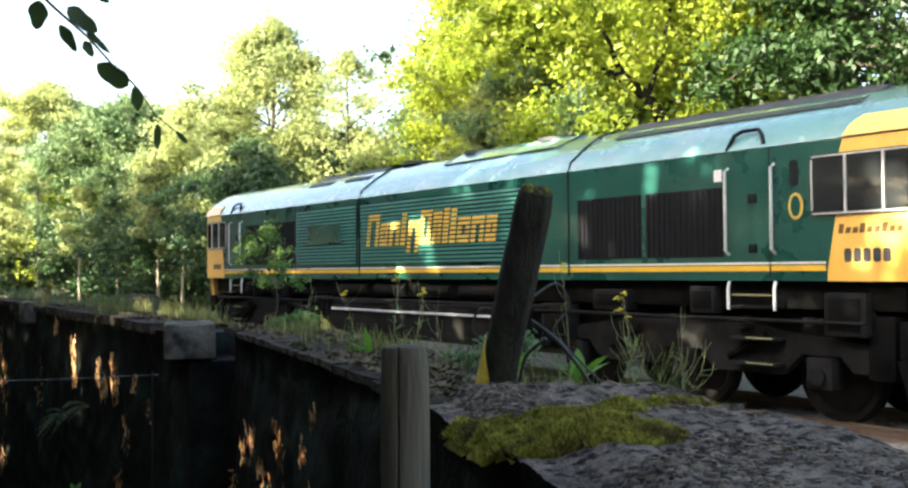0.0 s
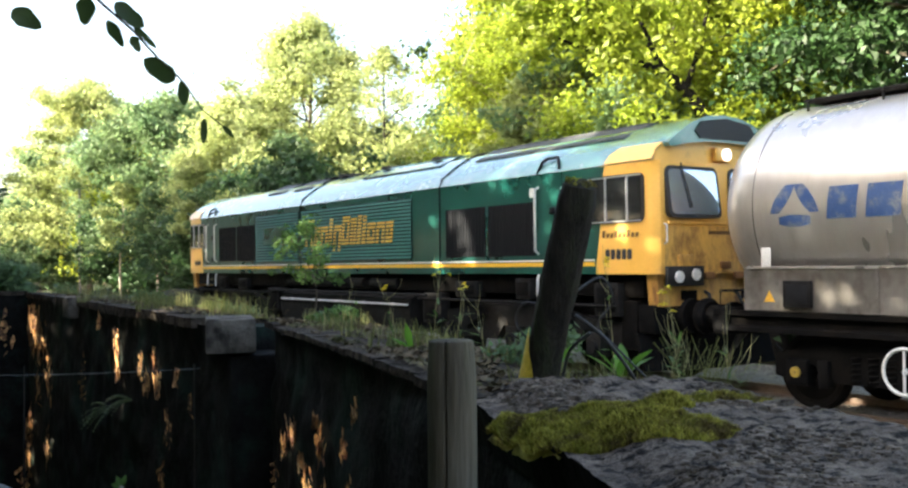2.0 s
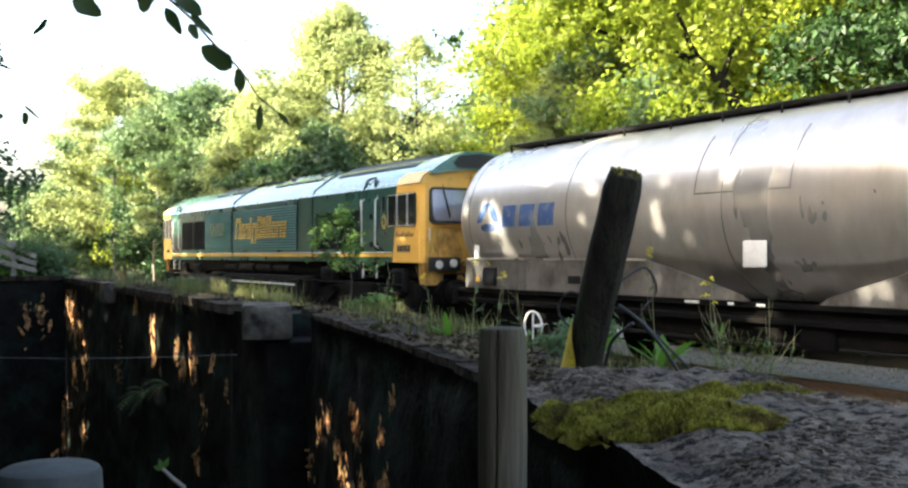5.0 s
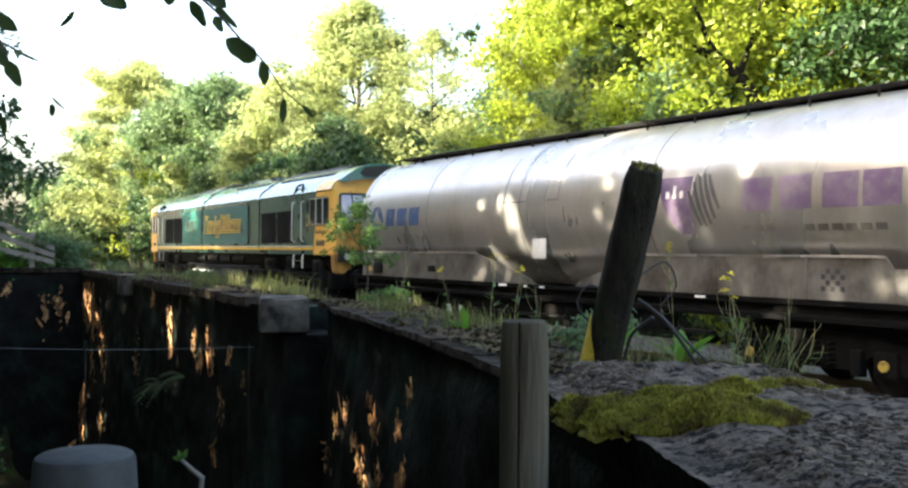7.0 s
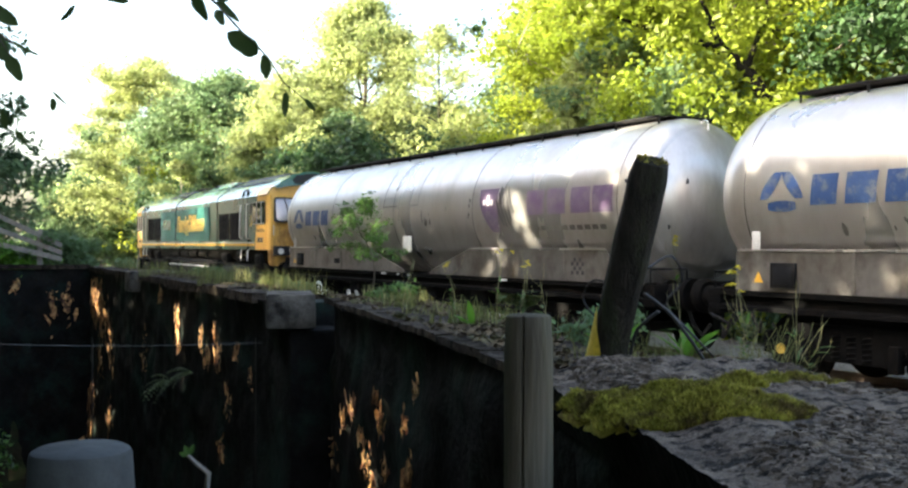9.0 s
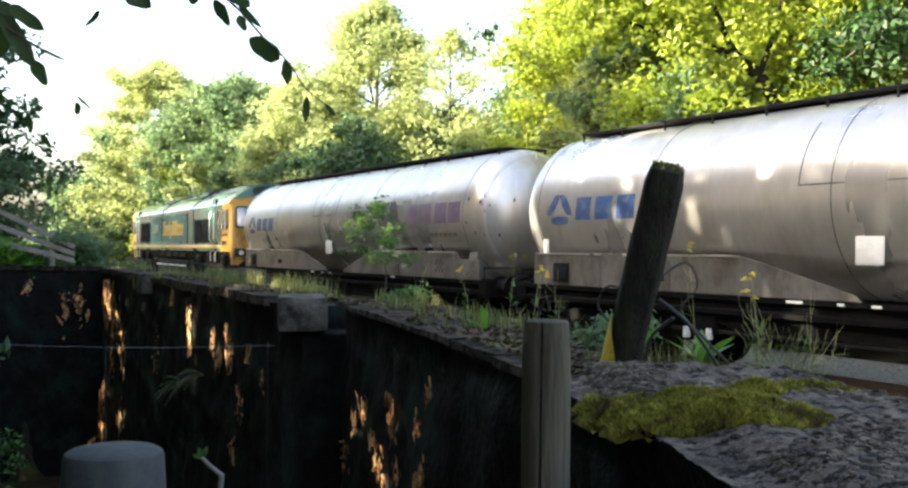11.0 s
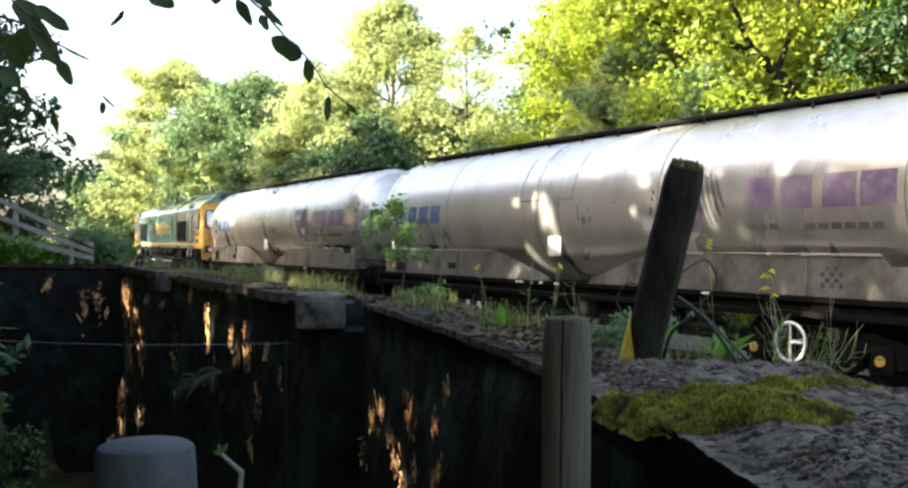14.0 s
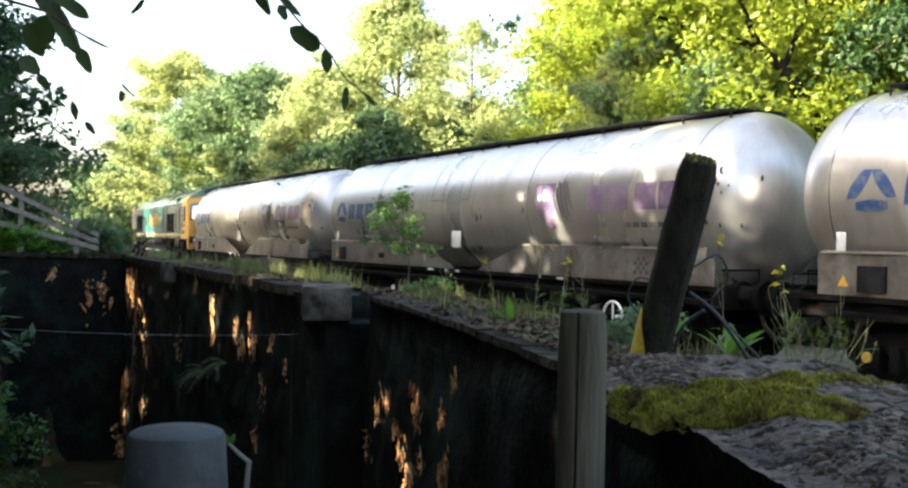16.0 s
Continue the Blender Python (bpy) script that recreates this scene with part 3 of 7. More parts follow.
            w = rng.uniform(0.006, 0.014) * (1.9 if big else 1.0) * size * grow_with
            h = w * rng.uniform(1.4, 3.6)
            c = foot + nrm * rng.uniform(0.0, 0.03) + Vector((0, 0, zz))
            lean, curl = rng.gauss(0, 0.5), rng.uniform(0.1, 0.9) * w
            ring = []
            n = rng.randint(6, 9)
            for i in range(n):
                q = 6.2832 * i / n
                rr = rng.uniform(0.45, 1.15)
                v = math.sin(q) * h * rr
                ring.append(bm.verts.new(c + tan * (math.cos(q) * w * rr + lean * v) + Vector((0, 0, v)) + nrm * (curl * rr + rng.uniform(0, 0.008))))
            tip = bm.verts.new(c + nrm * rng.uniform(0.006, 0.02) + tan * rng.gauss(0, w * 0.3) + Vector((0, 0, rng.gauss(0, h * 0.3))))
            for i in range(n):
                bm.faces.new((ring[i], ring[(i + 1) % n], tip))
        part("crust", bm, M_RUST_SUNFLECK, wall, "flaking ochre crust with sun flecks in its colour", flat=True)
    return wall


build_wall()


# ---------------------------------------------------------------- the near slab with moss and chips
def slab_top(x, y):
    """Height of the near slab's uneven top."""
    e = (x - wall_x(y)) * 0.935
    calm = 0.3 + 0.7 * smooth(0.0, 0.14, e)
    z = 1.405 + 0.034 * noise.noise(Vector((x * 2.3, y * 2.3, 0.3))) + calm * 0.013 * noise.noise(Vector((x * 7, y * 7, 2.0)))
    z += calm * (0.006 + 0.008 * smooth(1.9, 2.7, y)) * noise.noise(Vector((x * 18, y * 18, 4.0))) + 0.0055 * noise.noise(Vector((x * 47, y * 47, 4.0)))
    return z - 0.05 * smooth(0.12, 0.0, e) - 0.16 * smooth(0.62, 1.05, e)


def build_slab():
    near = thing("stone_slab", "weathered grey stone slab capping the wall end", "stone slab", kind="structure")
    V, F = [], []
    na, nb = 260, 80
    for i in range(na + 1):
        y = -0.9 + 4.1 * i / na
        for j in range(nb + 1):
            e = -0.05 + 1.07 * j / nb
            x = wall_x(y) + e / 0.935
            V.append((x, y + 0.12 * e, slab_top(x, y)))
    w = nb + 1
    F = [(i * w + j, i * w + j + 1, (i + 1) * w + j + 1, (i + 1) * w + j) for i in range(na) for j in range(nb)]
    ob = new("top", fast_mesh("top", V, F, M_SLAB, True))
    ob.parent = near
    F = []
    base = len(V)
    for j in (0, nb):
        for i in range(na + 1):
            V.append((V[i * w + j][0] + (0.05 if j == 0 else 0.0), V[i * w + j][1], 1.22))
    for k, j in enumerate((0, nb)):
        for i in range(na):
            a, b = i * w + j, (i + 1) * w + j
            c, d = base + k * (na + 1) + i, base + k * (na + 1) + i + 1
            F.append((a, b, d, c) if k == 0 else (b, a, c, d))
    # the edge takes the wall's near-black for the shade below the slab
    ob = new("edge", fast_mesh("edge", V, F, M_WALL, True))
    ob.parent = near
    tagged(ob, "near-black broken edge with shade in its colour")
    # chips, small stones and lichen lumps that lie on the slab
    rng = np.random.default_rng(21)
    V, F = [], []
    n = 0
    for i in range(6500):
        y = rng.uniform(0.9, 3.15)
        e = rng.uniform(0.02, 0.85)
        x = wall_x(y) + e / 0.935
        if noise.noise(Vector((x * 3.1, y * 3.1, 8.0))) < -0.05:
            continue
        r = rng.uniform(0.004, 0.013) * (rng.uniform(1.0, 1.8) if y > 2.45 or i % 17 == 0 else 1.0)
        ang = np.sort(rng.uniform(0, 6.28, 6))
        ring = np.stack([np.cos(ang) * r * rng.uniform(0.8, 1.5), np.sin(ang) * r, np.zeros(6)], 1)
        z = slab_top(x, y)
        mid = ring * rng.uniform(0.5, 0.8)
        mid[:, 2] = r * rng.uniform(0.15, 0.55)
        V.append(np.concatenate([ring + (x, y + 0.12 * e, z - 0.003), mid + (x, y + 0.12 * e, z)]))
        for k in range(6):
            F.append((n + k, n + (k + 1) % 6, n + 6 + (k + 1) % 6, n + 6 + k))
        F.append((n + 6, n + 7, n + 8, n + 9))
        F.append((n + 6, n + 9, n + 10, n + 11))
        n += 12
    ob = new("stone_chips", fast_mesh("stone_chips", np.concatenate(V), F, M_CHIPS))
    ob.parent = near
    tagged(ob, kind="stuff")
    return near


build_slab()


def moss_cushion(cx, cy, rx, ry, turn, tall, count, seed, label):
    """A cushion of moss: a low mound clad in short upright tufts."""
    rng = np.random.default_rng(seed)
    V, F = [], []
    c, s = math.cos(turn), math.sin(turn)
    n = 0
    for i in range(count):
        a, r = rng.uniform(0, 6.283), math.sqrt(rng.uniform(0, 1))
        edge = 1 + 0.35 * noise.noise(Vector((math.cos(a) * 1.7, math.sin(a) * 1.7, seed)))
        u, v = math.cos(a) * r * rx * edge, math.sin(a) * r * ry * edge
        x, y = cx + u * c - v * s, cy + u * s + v * c
        lump = 0.40 + 0.75 * noise.noise(Vector((x * 15, y * 15, seed))) + 0.45 * noise.noise(Vector((x * 38, y * 38, seed)))
        h = tall * (1 - r ** 2.2) * (0.55 + 0.9 * lump) + 0.004
        e = max(0.0, (x - wall_x(y)) * 0.935)
        z = slab_top(x, y - 0.12 * e)
        over = wall_x(y) - x - 0.05
        if over > 0.04:
            continue
        z -= 0.7 * max(0.0, over)
        k = rng.uniform(0.002, 0.0055)
        t = rng.uniform(0, 6.283)
        d = np.array([math.cos(t), math.sin(t)]) * k
        lean = rng.normal(0, 0.006, 2)
        base = z + h - 0.008
        V += [(x - d[0], y - d[1], base), (x + d[0], y + d[1], base), (x + lean[0] + d[1] * 0.5, y + lean[1], z + h + rng.uniform(0.002, 0.011))]
        F.append((n, n + 1, n + 2))
        n += 3
    ob = new("moss", fast_mesh("moss", V, F, M_MOSS))
    # the mound under the tufts
    bm = bmesh.new()
    seg, rings = 40, 10
    grid = []
    for k in range(rings + 1):
        row = []
        for j in range(seg):
            a, r = 6.2832 * j / seg, k / rings
            edge = 1 + 0.35 * noise.noise(Vector((math.cos(a) * 1.7, math.sin(a) * 1.7, seed)))
            u, v = math.cos(a) * r * rx * edge, math.sin(a) * r * ry * edge
            x, y = cx + u * c - v * s, cy + u * s + v * c
            lump = 0.40 + 0.75 * noise.noise(Vector((x * 15, y * 15, seed))) + 0.45 * noise.noise(Vector((x * 38, y * 38, seed)))
            e = max(0.0, (x - wall_x(y)) * 0.935)
            z = slab_top(x, y - 0.12 * e)
            over = max(0.0, wall_x(y) - x - 0.05)
            over = min(0.04, over)
            x = max(x, wall_x(y) - 0.09)
            z -= 0.7 * over + (0.012 if over > 0 else 0.0)
            row.append(bm.verts.new((x, y, z + tall * (1 - r ** 2.2) * (0.55 + 0.9 * lump) - 0.006)))
        grid.append(row)
    for p, q in zip(grid, grid[1:]):
        for j in range(seg):
            bm.faces.new((p[j], q[j], q[(j + 1) % seg], p[(j + 1) % seg]))
    top = thing("moss_cushion", label, "moss")
    part("mound", bm, M_MOSS, top)
    ob.name, ob.parent = "covering", top
    tagged(ob, kind="stuff")


moss_cushion(0.31, 2.34, 0.22, 0.13, -0.22, 0.040, 26000, 3, "yellow-green moss cushion on the stone slab")
moss_cushion(0.12, 2.50, 0.13, 0.11, -0.40, 0.036, 12000, 5, "yellow-green moss cushion hanging over the slab edge")
moss_cushion(0.05, 2.70, 0.13, 0.13, -0.35, 0.026, 9000, 4, "brownish moss cushion at the slab edge")
moss_cushion(0.23, 2.66, 0.11, 0.07, -0.2, 0.022, 4500, 7, "brownish moss cushion at the slab edge")
moss_cushion(0.42, 2.64, 0.085, 0.055, -0.2, 0.034, 4200, 6, "small rounded green moss cushion on stone")
moss_cushion(0.66, 2.90, 0.14, 0.06, -0.3, 0.022, 1800, 8, "thin dark moss cushion on stone")


# ---------------------------------------------------------------- posts by the wall
def round_post(x, y, top, bottom, r, label, seed, wood, crack=0.012):
    post = thing("fence_post", label, "fence post", "round fence posts")
    rng = random.Random(seed)
    bm = bmesh.new()
    seg, nz = 120, 24
    sec = []
    for k in range(nz + 1):
        z = bottom + (top - bottom) * k / nz
        ring = []
        for j in range(seg):
            a = 6.2832 * j / seg
            rr = r * (1.02 - 0.02 * k / nz) * (1 + 0.02 * noise.noise(Vector((math.cos(a) * 2, math.sin(a) * 2, z * 0.8 + seed))))
            rr -= crack * max(0.0, 1 - abs(a - 4.45 - 0.12 * noise.noise(Vector((0, 0, z * 3)))) / 0.06)
            if k == nz:
                rr -= 0.004
            ring.append((math.cos(a) * rr, math.sin(a) * rr, z))
        sec.append(ring)
    sec.append([(p[0] * 0.96, p[1] * 0.96, top + 0.004) for p in sec[-1]])
    sec.append([(p[0] * 0.9, p[1] * 0.9, top + 0.0065) for p in sec[-1]])
    sec.append([(p[0] * 0.3, p[1] * 0.3, top + 0.0085) for p in sec[-1]])
    loft(bm, sec)
    part("shaft", bm, wood, post)
    for k in range(3):
        bm = bmesh.new()
        z = top - 0.12 - 0.28 * k
        rod(bm, (r * 0.3, r * 0.86, z), (r * 0.36, r * 1.12, z), 0.003, seg=6)
        part("staple", bm, M_WIRE, post, "small wire staple")
    post.location = (x, y, 0)
    return post


round_post(-0.103, 2.075, 1.625, 0.0, 0.05, "weathered round wooden post with a long drying crack", 1, M_POST)
round_post(-0.505, 0.915, 1.577, 0.1, 0.05, "dark grey round post with a smooth rounded top", 2, M_GREY_POST, 0.0)


def leaning_post():
    post = thing("leaning_post", "dark tarred leaning timber post with mossy top on the wall", "timber post")
    a, b = Vector((0.115, 3.38, 1.30)), Vector((0.262, 3.16, 2.03))
    bm = bmesh.new()
    d = (b - a).normalized()
    side = d.cross(Vector((0, 1, 0))).normalized()
    fwd = side.cross(d)
    seg, nz = 16, 16
    sec = []
    for k in range(nz + 1):
        c = a.lerp(b, k / nz)
        wob = 0.004 * noise.noise(Vector((k * 0.5, 0, 0)))
        ring = []
        for j in range(seg):
            t = 6.2832 * (j + 0.5) / seg
            ct, st = math.cos(t), math.sin(t)
            q = max(abs(ct), abs(st)) ** 0.35
            rr = 0.061 / q * (1 + 0.05 * noise.noise(Vector((ct * 2, st * 2, k * 0.25))))
            if k == nz:
                rr *= 0.86
            ring.append(c + side * (ct * rr + wob) + fwd * (st * rr))
        sec.append(ring)
    top = sec[-1]
    mid = sum((Vector(p) for p in top), Vector()) / seg
    sec.append([mid + (Vector(p) - mid) * 0.5 + d * (0.012 + 0.01 * noise.noise(Vector(p) * 40)) for p in top])
    loft(bm, sec)
    part("shaft", bm, M_OLD_POST, post)
    # moss on top
    bm = bmesh.new()
    rng = random.Random(9)
    for k in range(150):
        t, r = rng.uniform(0, 6.28), 0.05 * math.sqrt(rng.random())
        p = b + side * math.cos(t) * r + fwd * math.sin(t) * r + d * 0.004
        q = p + d * rng.uniform(0.006, 0.018) + Vector((rng.gauss(0, 0.004), rng.gauss(0, 0.004), 0))
        e = Vector((rng.gauss(0, 0.005), rng.gauss(0, 0.005), 0))
        bm.faces.new((bm.verts.new(p - e), bm.verts.new(p + e), bm.verts.new(q)))
    part("moss_cap", bm, M_MOSS, post, "thin moss tuft", flat=True)
    # flaking yellow mark at the foot
    bm = bmesh.new()
    rows = []
    for k in range(8):
        f = 0.13 + 0.22 * k / 7
        c = a.lerp(b, f)
        wd = 0.85 * (1 - 0.55 * (k / 7) ** 1.5)
        rows.append([bm.verts.new(c + (side * math.cos(t) + fwd * math.sin(t)) * (0.0655 / max(abs(math.cos(t)), abs(math.sin(t))) ** 0.35 + 0.002)) for t in (6.7 - 2.0 * wd * (i / 5) for i in range(6))])
    for p, q in zip(rows, rows[1:]):
        for i in range(5):
            bm.faces.new((p[i], p[i + 1], q[i + 1], q[i]))
    part("yellow_mark", bm, M_MARK, post, "flaking yellow mark")
    # fibre and wire loops behind
    for seed, pts in ((1, ((0.19, 3.3, 1.62), (0.10, 3.36, 1.66), (0.06, 3.38, 1.60), (0.10, 3.36, 1.54), (0.17, 3.3, 1.52))),
                      (2, ((0.26, 3.26, 1.70), (0.34, 3.30, 1.74), (0.38, 3.34, 1.66), (0.33, 3.36, 1.58), (0.40, 3.4, 1.50), (0.50, 3.45, 1.40))),
                      (3, ((0.25, 3.28, 1.62), (0.33, 3.33, 1.56), (0.40, 3.38, 1.48), (0.47, 3.42, 1.38))),
                      (4, ((0.30, 3.30, 1.56), (0.24, 3.36, 1.50), (0.22, 3.40, 1.42), (0.20, 3.43, 1.33)))):
        bm = bmesh.new()
        smoothed = []
        for i in range(len(pts) - 1):
            p0, p1, p2, p3 = (Vector(pts[max(0, min(len(pts) - 1, k))]) for k in (i - 1, i, i + 1, i + 2))
            for f in (0, 0.25, 0.5, 0.75):
                smoothed.append(0.5 * ((2 * p1) + (p2 - p0) * f + (2 * p0 - 5 * p1 + 4 * p2 - p3) * f * f + (3 * p1 - p0 - 3 * p2 + p3) * f ** 3))
        smoothed.append(Vector(pts[-1]))
        tube(bm, smoothed, 0.004 if seed < 3 else 0.006, 6)
        part("cable", bm, M_RUBBER, post, "loose black cable")


leaning_post()


# ---------------------------------------------------------------- the locomotive
def mirror_pts(half):
    return [(x, z) for x, z in half] + [(-x, z) for x, z in reversed(half) if x != 0]


def wheel_mesh(r, material):
    """A railway wheel about the x axis."""
    bm = bmesh.new()
    prof = ((-0.065, 0.0), (-0.065, r * 0.26), (-0.03, r * 0.30), (-0.02, r * 0.78), (-0.06, r * 0.86), (-0.06, r), (0.05, r * 1.01), (0.06, r * 1.06), (0.085, r * 1.06), (0.085, r * 0.84), (0.03, r * 0.78), (0.03, r * 0.3), (0.06, r * 0.26), (0.06, 0.0))
    seg = 32
    secs = [[(x, math.cos(a) * max(q, 0.001), math.sin(a) * max(q, 0.001)) for a in (6.2832 * j / seg for j in range(seg))] for x, q in prof]
    loft(bm, secs)
    return mesh_of("wheel", bm, material)


def add_wheels(vehicle, ys, r, material, keep):
    me = wheel_mesh(r, material)
    for y in ys:
        for side in (-1, 1):
            w = new("wheel", me)
            w.parent = vehicle
            w.matrix_basis = pose(side * 0.75, y, r, 0, 0, 0 if side < 0 else 180)
            keep.append((w, side, y, r))


def side_panel(bm, pts, x=-1.32, out=0.004, thick=0.004):
    """A thin plate on the vehicle's side: pts are (y, z)."""
    s = -1 if x < 0 else 1
    return slab(bm, [(x + s * out, y, z) for y, z in pts], (s * thick, 0, 0))


def rect(y0, y1, z0, z1):
    return [(y0, z0), (y1, z0), (y1, z1), (y0, z1)]


def rounded(y0, y1, z0, z1, r, n=5):
    pts = []
    for cy, cz, a0 in ((y1 - r, z1 - r, 0), (y0 + r, z1 - r, 90), (y0 + r, z0 + r, 180), (y1 - r, z0 + r, 270)):
        for i in range(n + 1):
            a = radians(a0 + 90 * i / n)
            pts.append((cy + r * math.cos(a), cz + r * math.sin(a)))
    return pts


def helix(x, y, z0, z1, r, turns):
    bm = bmesh.new()
    n = turns * 10
    return tube(bm, [(x + r * math.cos(6.2832 * i / 10), y + r * math.sin(6.2832 * i / 10), z0 + (z1 - z0) * i / n) for i in range(n + 1)], 0.02, 5)


WHEELS = []
LOCO_MID = 9.65


def build_locomotive():
    loco = thing("diesel_locomotive", "green and yellow diesel locomotive with louvred sides, on the track", "locomotive")
    Y = lambda u: u - LOCO_MID
    roof_half = [(1.32, 3.20), (1.27, 3.33), (0.98, 3.56), (0.66, 3.76), (0.36, 3.86), (0.0, 3.89)]

    def body_sec(u, k=1.0, top=3.20):
        return [(x * k, Y(u), min(z, top)) for x, z in ((1.32, 1.63), (1.32, 2.4), (1.32, 3.20), (-1.32, 3.20), (-1.32, 2.4), (-1.32, 1.63))]

    # shells: green middle, yellow cab ends with a slanted colour joint
    bm = bmesh.new()
    sec = [[(x, Y(1.14 + 0.0 * z), z) for x, _, z in body_sec(1.14)], body_sec(18.2)]
    loft(bm, sec)
    part("body_shell", bm, M_GREEN, loco, "dark green painted body side")
    for end in (0, 1):
        f = (lambda u: u) if end == 0 else (lambda u: 19.34 - u)
        bm = bmesh.new()
        loft(bm, [body_sec(f(1.14)), body_sec(f(0.05)), body_sec(f(-0.03), 0.985), body_sec(f(-0.10), 0.93)])
        part("cab_shell", bm, M_YELLOW, loco, "stained yellow cab end")
        # upper green part of the cab side behind the window, above the waist
        for s in (-1, 1):
            bm = bmesh.new()
            side_panel(bm, [(Y(f(u)), z) for u, z in ((1.24, 1.635), (1.16, 1.635), (1.03, 2.36), (1.03, 2.40), (0.98, 3.05), (0.93, 3.198), (1.24, 3.198))], s * 1.32, 0.0, 0.004)
            part("colour_panel", bm, M_GREEN, loco)
        # the face between cab and roof
        bm = bmesh.new()
        loft(bm, [[(x * 0.985, Y(f(-0.05)), z) for x, z in mirror_pts(roof_half)], [(x * 0.985, Y(f(0.10)), z) for x, z in mirror_pts(roof_half)]])
        part("cab_front_head", bm, M_YELLOW, loco)
        # stained lower half of the front, with its sockets and small plates
        sg = 1 if end == 0 else -1
        bm = bmesh.new()
        slab(bm, [(x, Y(f(-0.101)), z) for x, z in rounded(-1.16, 1.16, 1.65, 2.30, 0.03)], (0, -sg * 0.005, 0))
        part("front_panel", bm, M_GRIMY_YELLOW, loco, "brown-stained yellow front panel")
        for xx, zz, w, h in ((-0.30, 1.60, 0.09, 0.05), (0.02, 1.75, 0.10, 0.05), (0.30, 1.60, 0.09, 0.05), (0.78, 1.80, 0.14, 0.10), (-0.78, 1.80, 0.14, 0.10)):
            bm = bmesh.new()
            box(bm, xx - w, xx + w, min(Y(f(-0.15)), Y(f(-0.09))), max(Y(f(-0.15)), Y(f(-0.09))), zz - h, zz + h, 0.015)
            part("socket_cover", bm, M_RUST_PLATE if w < 0.12 else M_GRIMY_YELLOW, loco, "rusty socket cover" if w < 0.12 else "")
        # lower apron, buffer beam and plough
        bm = bmesh.new()
        slab(bm, [(-1.24, Y(f(-0.02)), 1.63), (1.24, Y(f(-0.02)), 1.63), (1.20, Y(f(-0.02)), 1.18), (-1.20, Y(f(-0.02)), 1.18)], (0, Y(f(0.18)) - Y(f(-0.02)), 0))
        part("front_apron", bm, M_GRIMY_YELLOW, loco, "rust-streaked yellow apron")
        bm = bmesh.new()
        box(bm, -1.25, 1.25, min(Y(f(0.02)), Y(f(0.35))), max(Y(f(0.02)), Y(f(0.35))), 0.80, 1.20, 0.02)
        part("buffer_beam", bm, M_DARK, loco)
        bm = bmesh.new()
        loft(bm, [[(x, Y(f(u)), z) for x, u, z in ((-1.35, 0.25, 0.80), (0, 0.0, 0.80), (1.35, 0.25, 0.80), (1.35, 0.32, 0.80), (0, 0.07, 0.80), (-1.35, 0.32, 0.80))],
                  [(x, Y(f(u)), z) for x, u, z in ((-1.35, 0.10, 0.28), (0, -0.12, 0.28), (1.35, 0.10, 0.28), (1.35, 0.17, 0.28), (0, -0.05, 0.28), (-1.35, 0.17, 0.28))]])
        part("plough", bm, M_DARK, loco, "black snow plough")
        for s in (-1, 1):
            bm = bmesh.new()
            rod(bm, (s * 0.865, Y(f(0.05)), 1.06), (s * 0.865, Y(f(-0.30)), 1.06), 0.10, seg=20)
            rod(bm, (s * 0.865, Y(f(-0.28)), 1.06), (s * 0.865, Y(f(-0.36)), 1.06), 0.24, 0.23, seg=28)
            part("buffer", bm, M_DARK, loco, "round black buffer")
            # windscreen with its rubber and glass; the solid black slab stands in for the dark cab
            sg = 1 if end == 0 else -1
            bm = bmesh.new()
            pts = rounded(0.11, 1.15, 2.41, 3.14, 0.10)
            yf = Y(f(-0.10))
            tilt = lambda z: yf + sg * (0.10 * (z - 2.41) / 0.73 - 0.10)
            ring = [(s * x, tilt(z), z) for x, z in pts]
            slab(bm, ring, (0, sg * 0.15, 0))
            screen = part("windscreen", bm, M_RUBBER, loco, "dark rubber-framed windscreen")
            bm = bmesh.new()
            slab(bm, [(s * x, tilt(z) - sg * 0.002, z) for x, z in rounded(0.16, 1.10, 2.46, 3.09, 0.08)], (0, -sg * 0.008, 0))
            part("pane", bm, M_GLASS, screen)
            bm = bmesh.new()
            rod(bm, (s * 0.85, yf - sg * 0.02, 3.18), (s * 0.72, yf - sg * 0.11, 2.55), 0.012, seg=6)
            part("wiper", bm, M_RUBBER, screen)
            # headlamp cluster
            bm = bmesh.new()
            box(bm, min(s * 0.45, s * 1.17), max(s * 0.45, s * 1.17), min(yf, yf - sg * 0.06), max(yf, yf - sg * 0.06), 1.46, 1.74, 0.015)
            cl = part("lamp_box", bm, M_RUBBER, loco, "black lamp box")
            for xx, zz in ((0.95, 1.59), (0.62, 1.62)):
                bm = bmesh.new()
                rod(bm, (s * xx, yf - sg * 0.06, zz), (s * xx, yf - sg * 0.085, zz), 0.085, 0.08, seg=20)
                part("headlight", bm, M_LAMP, cl, "round clear lens")
            # cab side window
            for_side = [(Y(f(u)), z) for u, z in rounded(0.11, 1.34, 2.36, 3.05, 0.10)]
            # black backing slab, again in place of the dark cab inside
            bm = bmesh.new()
            side_panel(bm, for_side, s * 1.325, 0.0, 0.02)
            win = part("cab_window", bm, M_RUBBER, loco, "sliding cab side window")
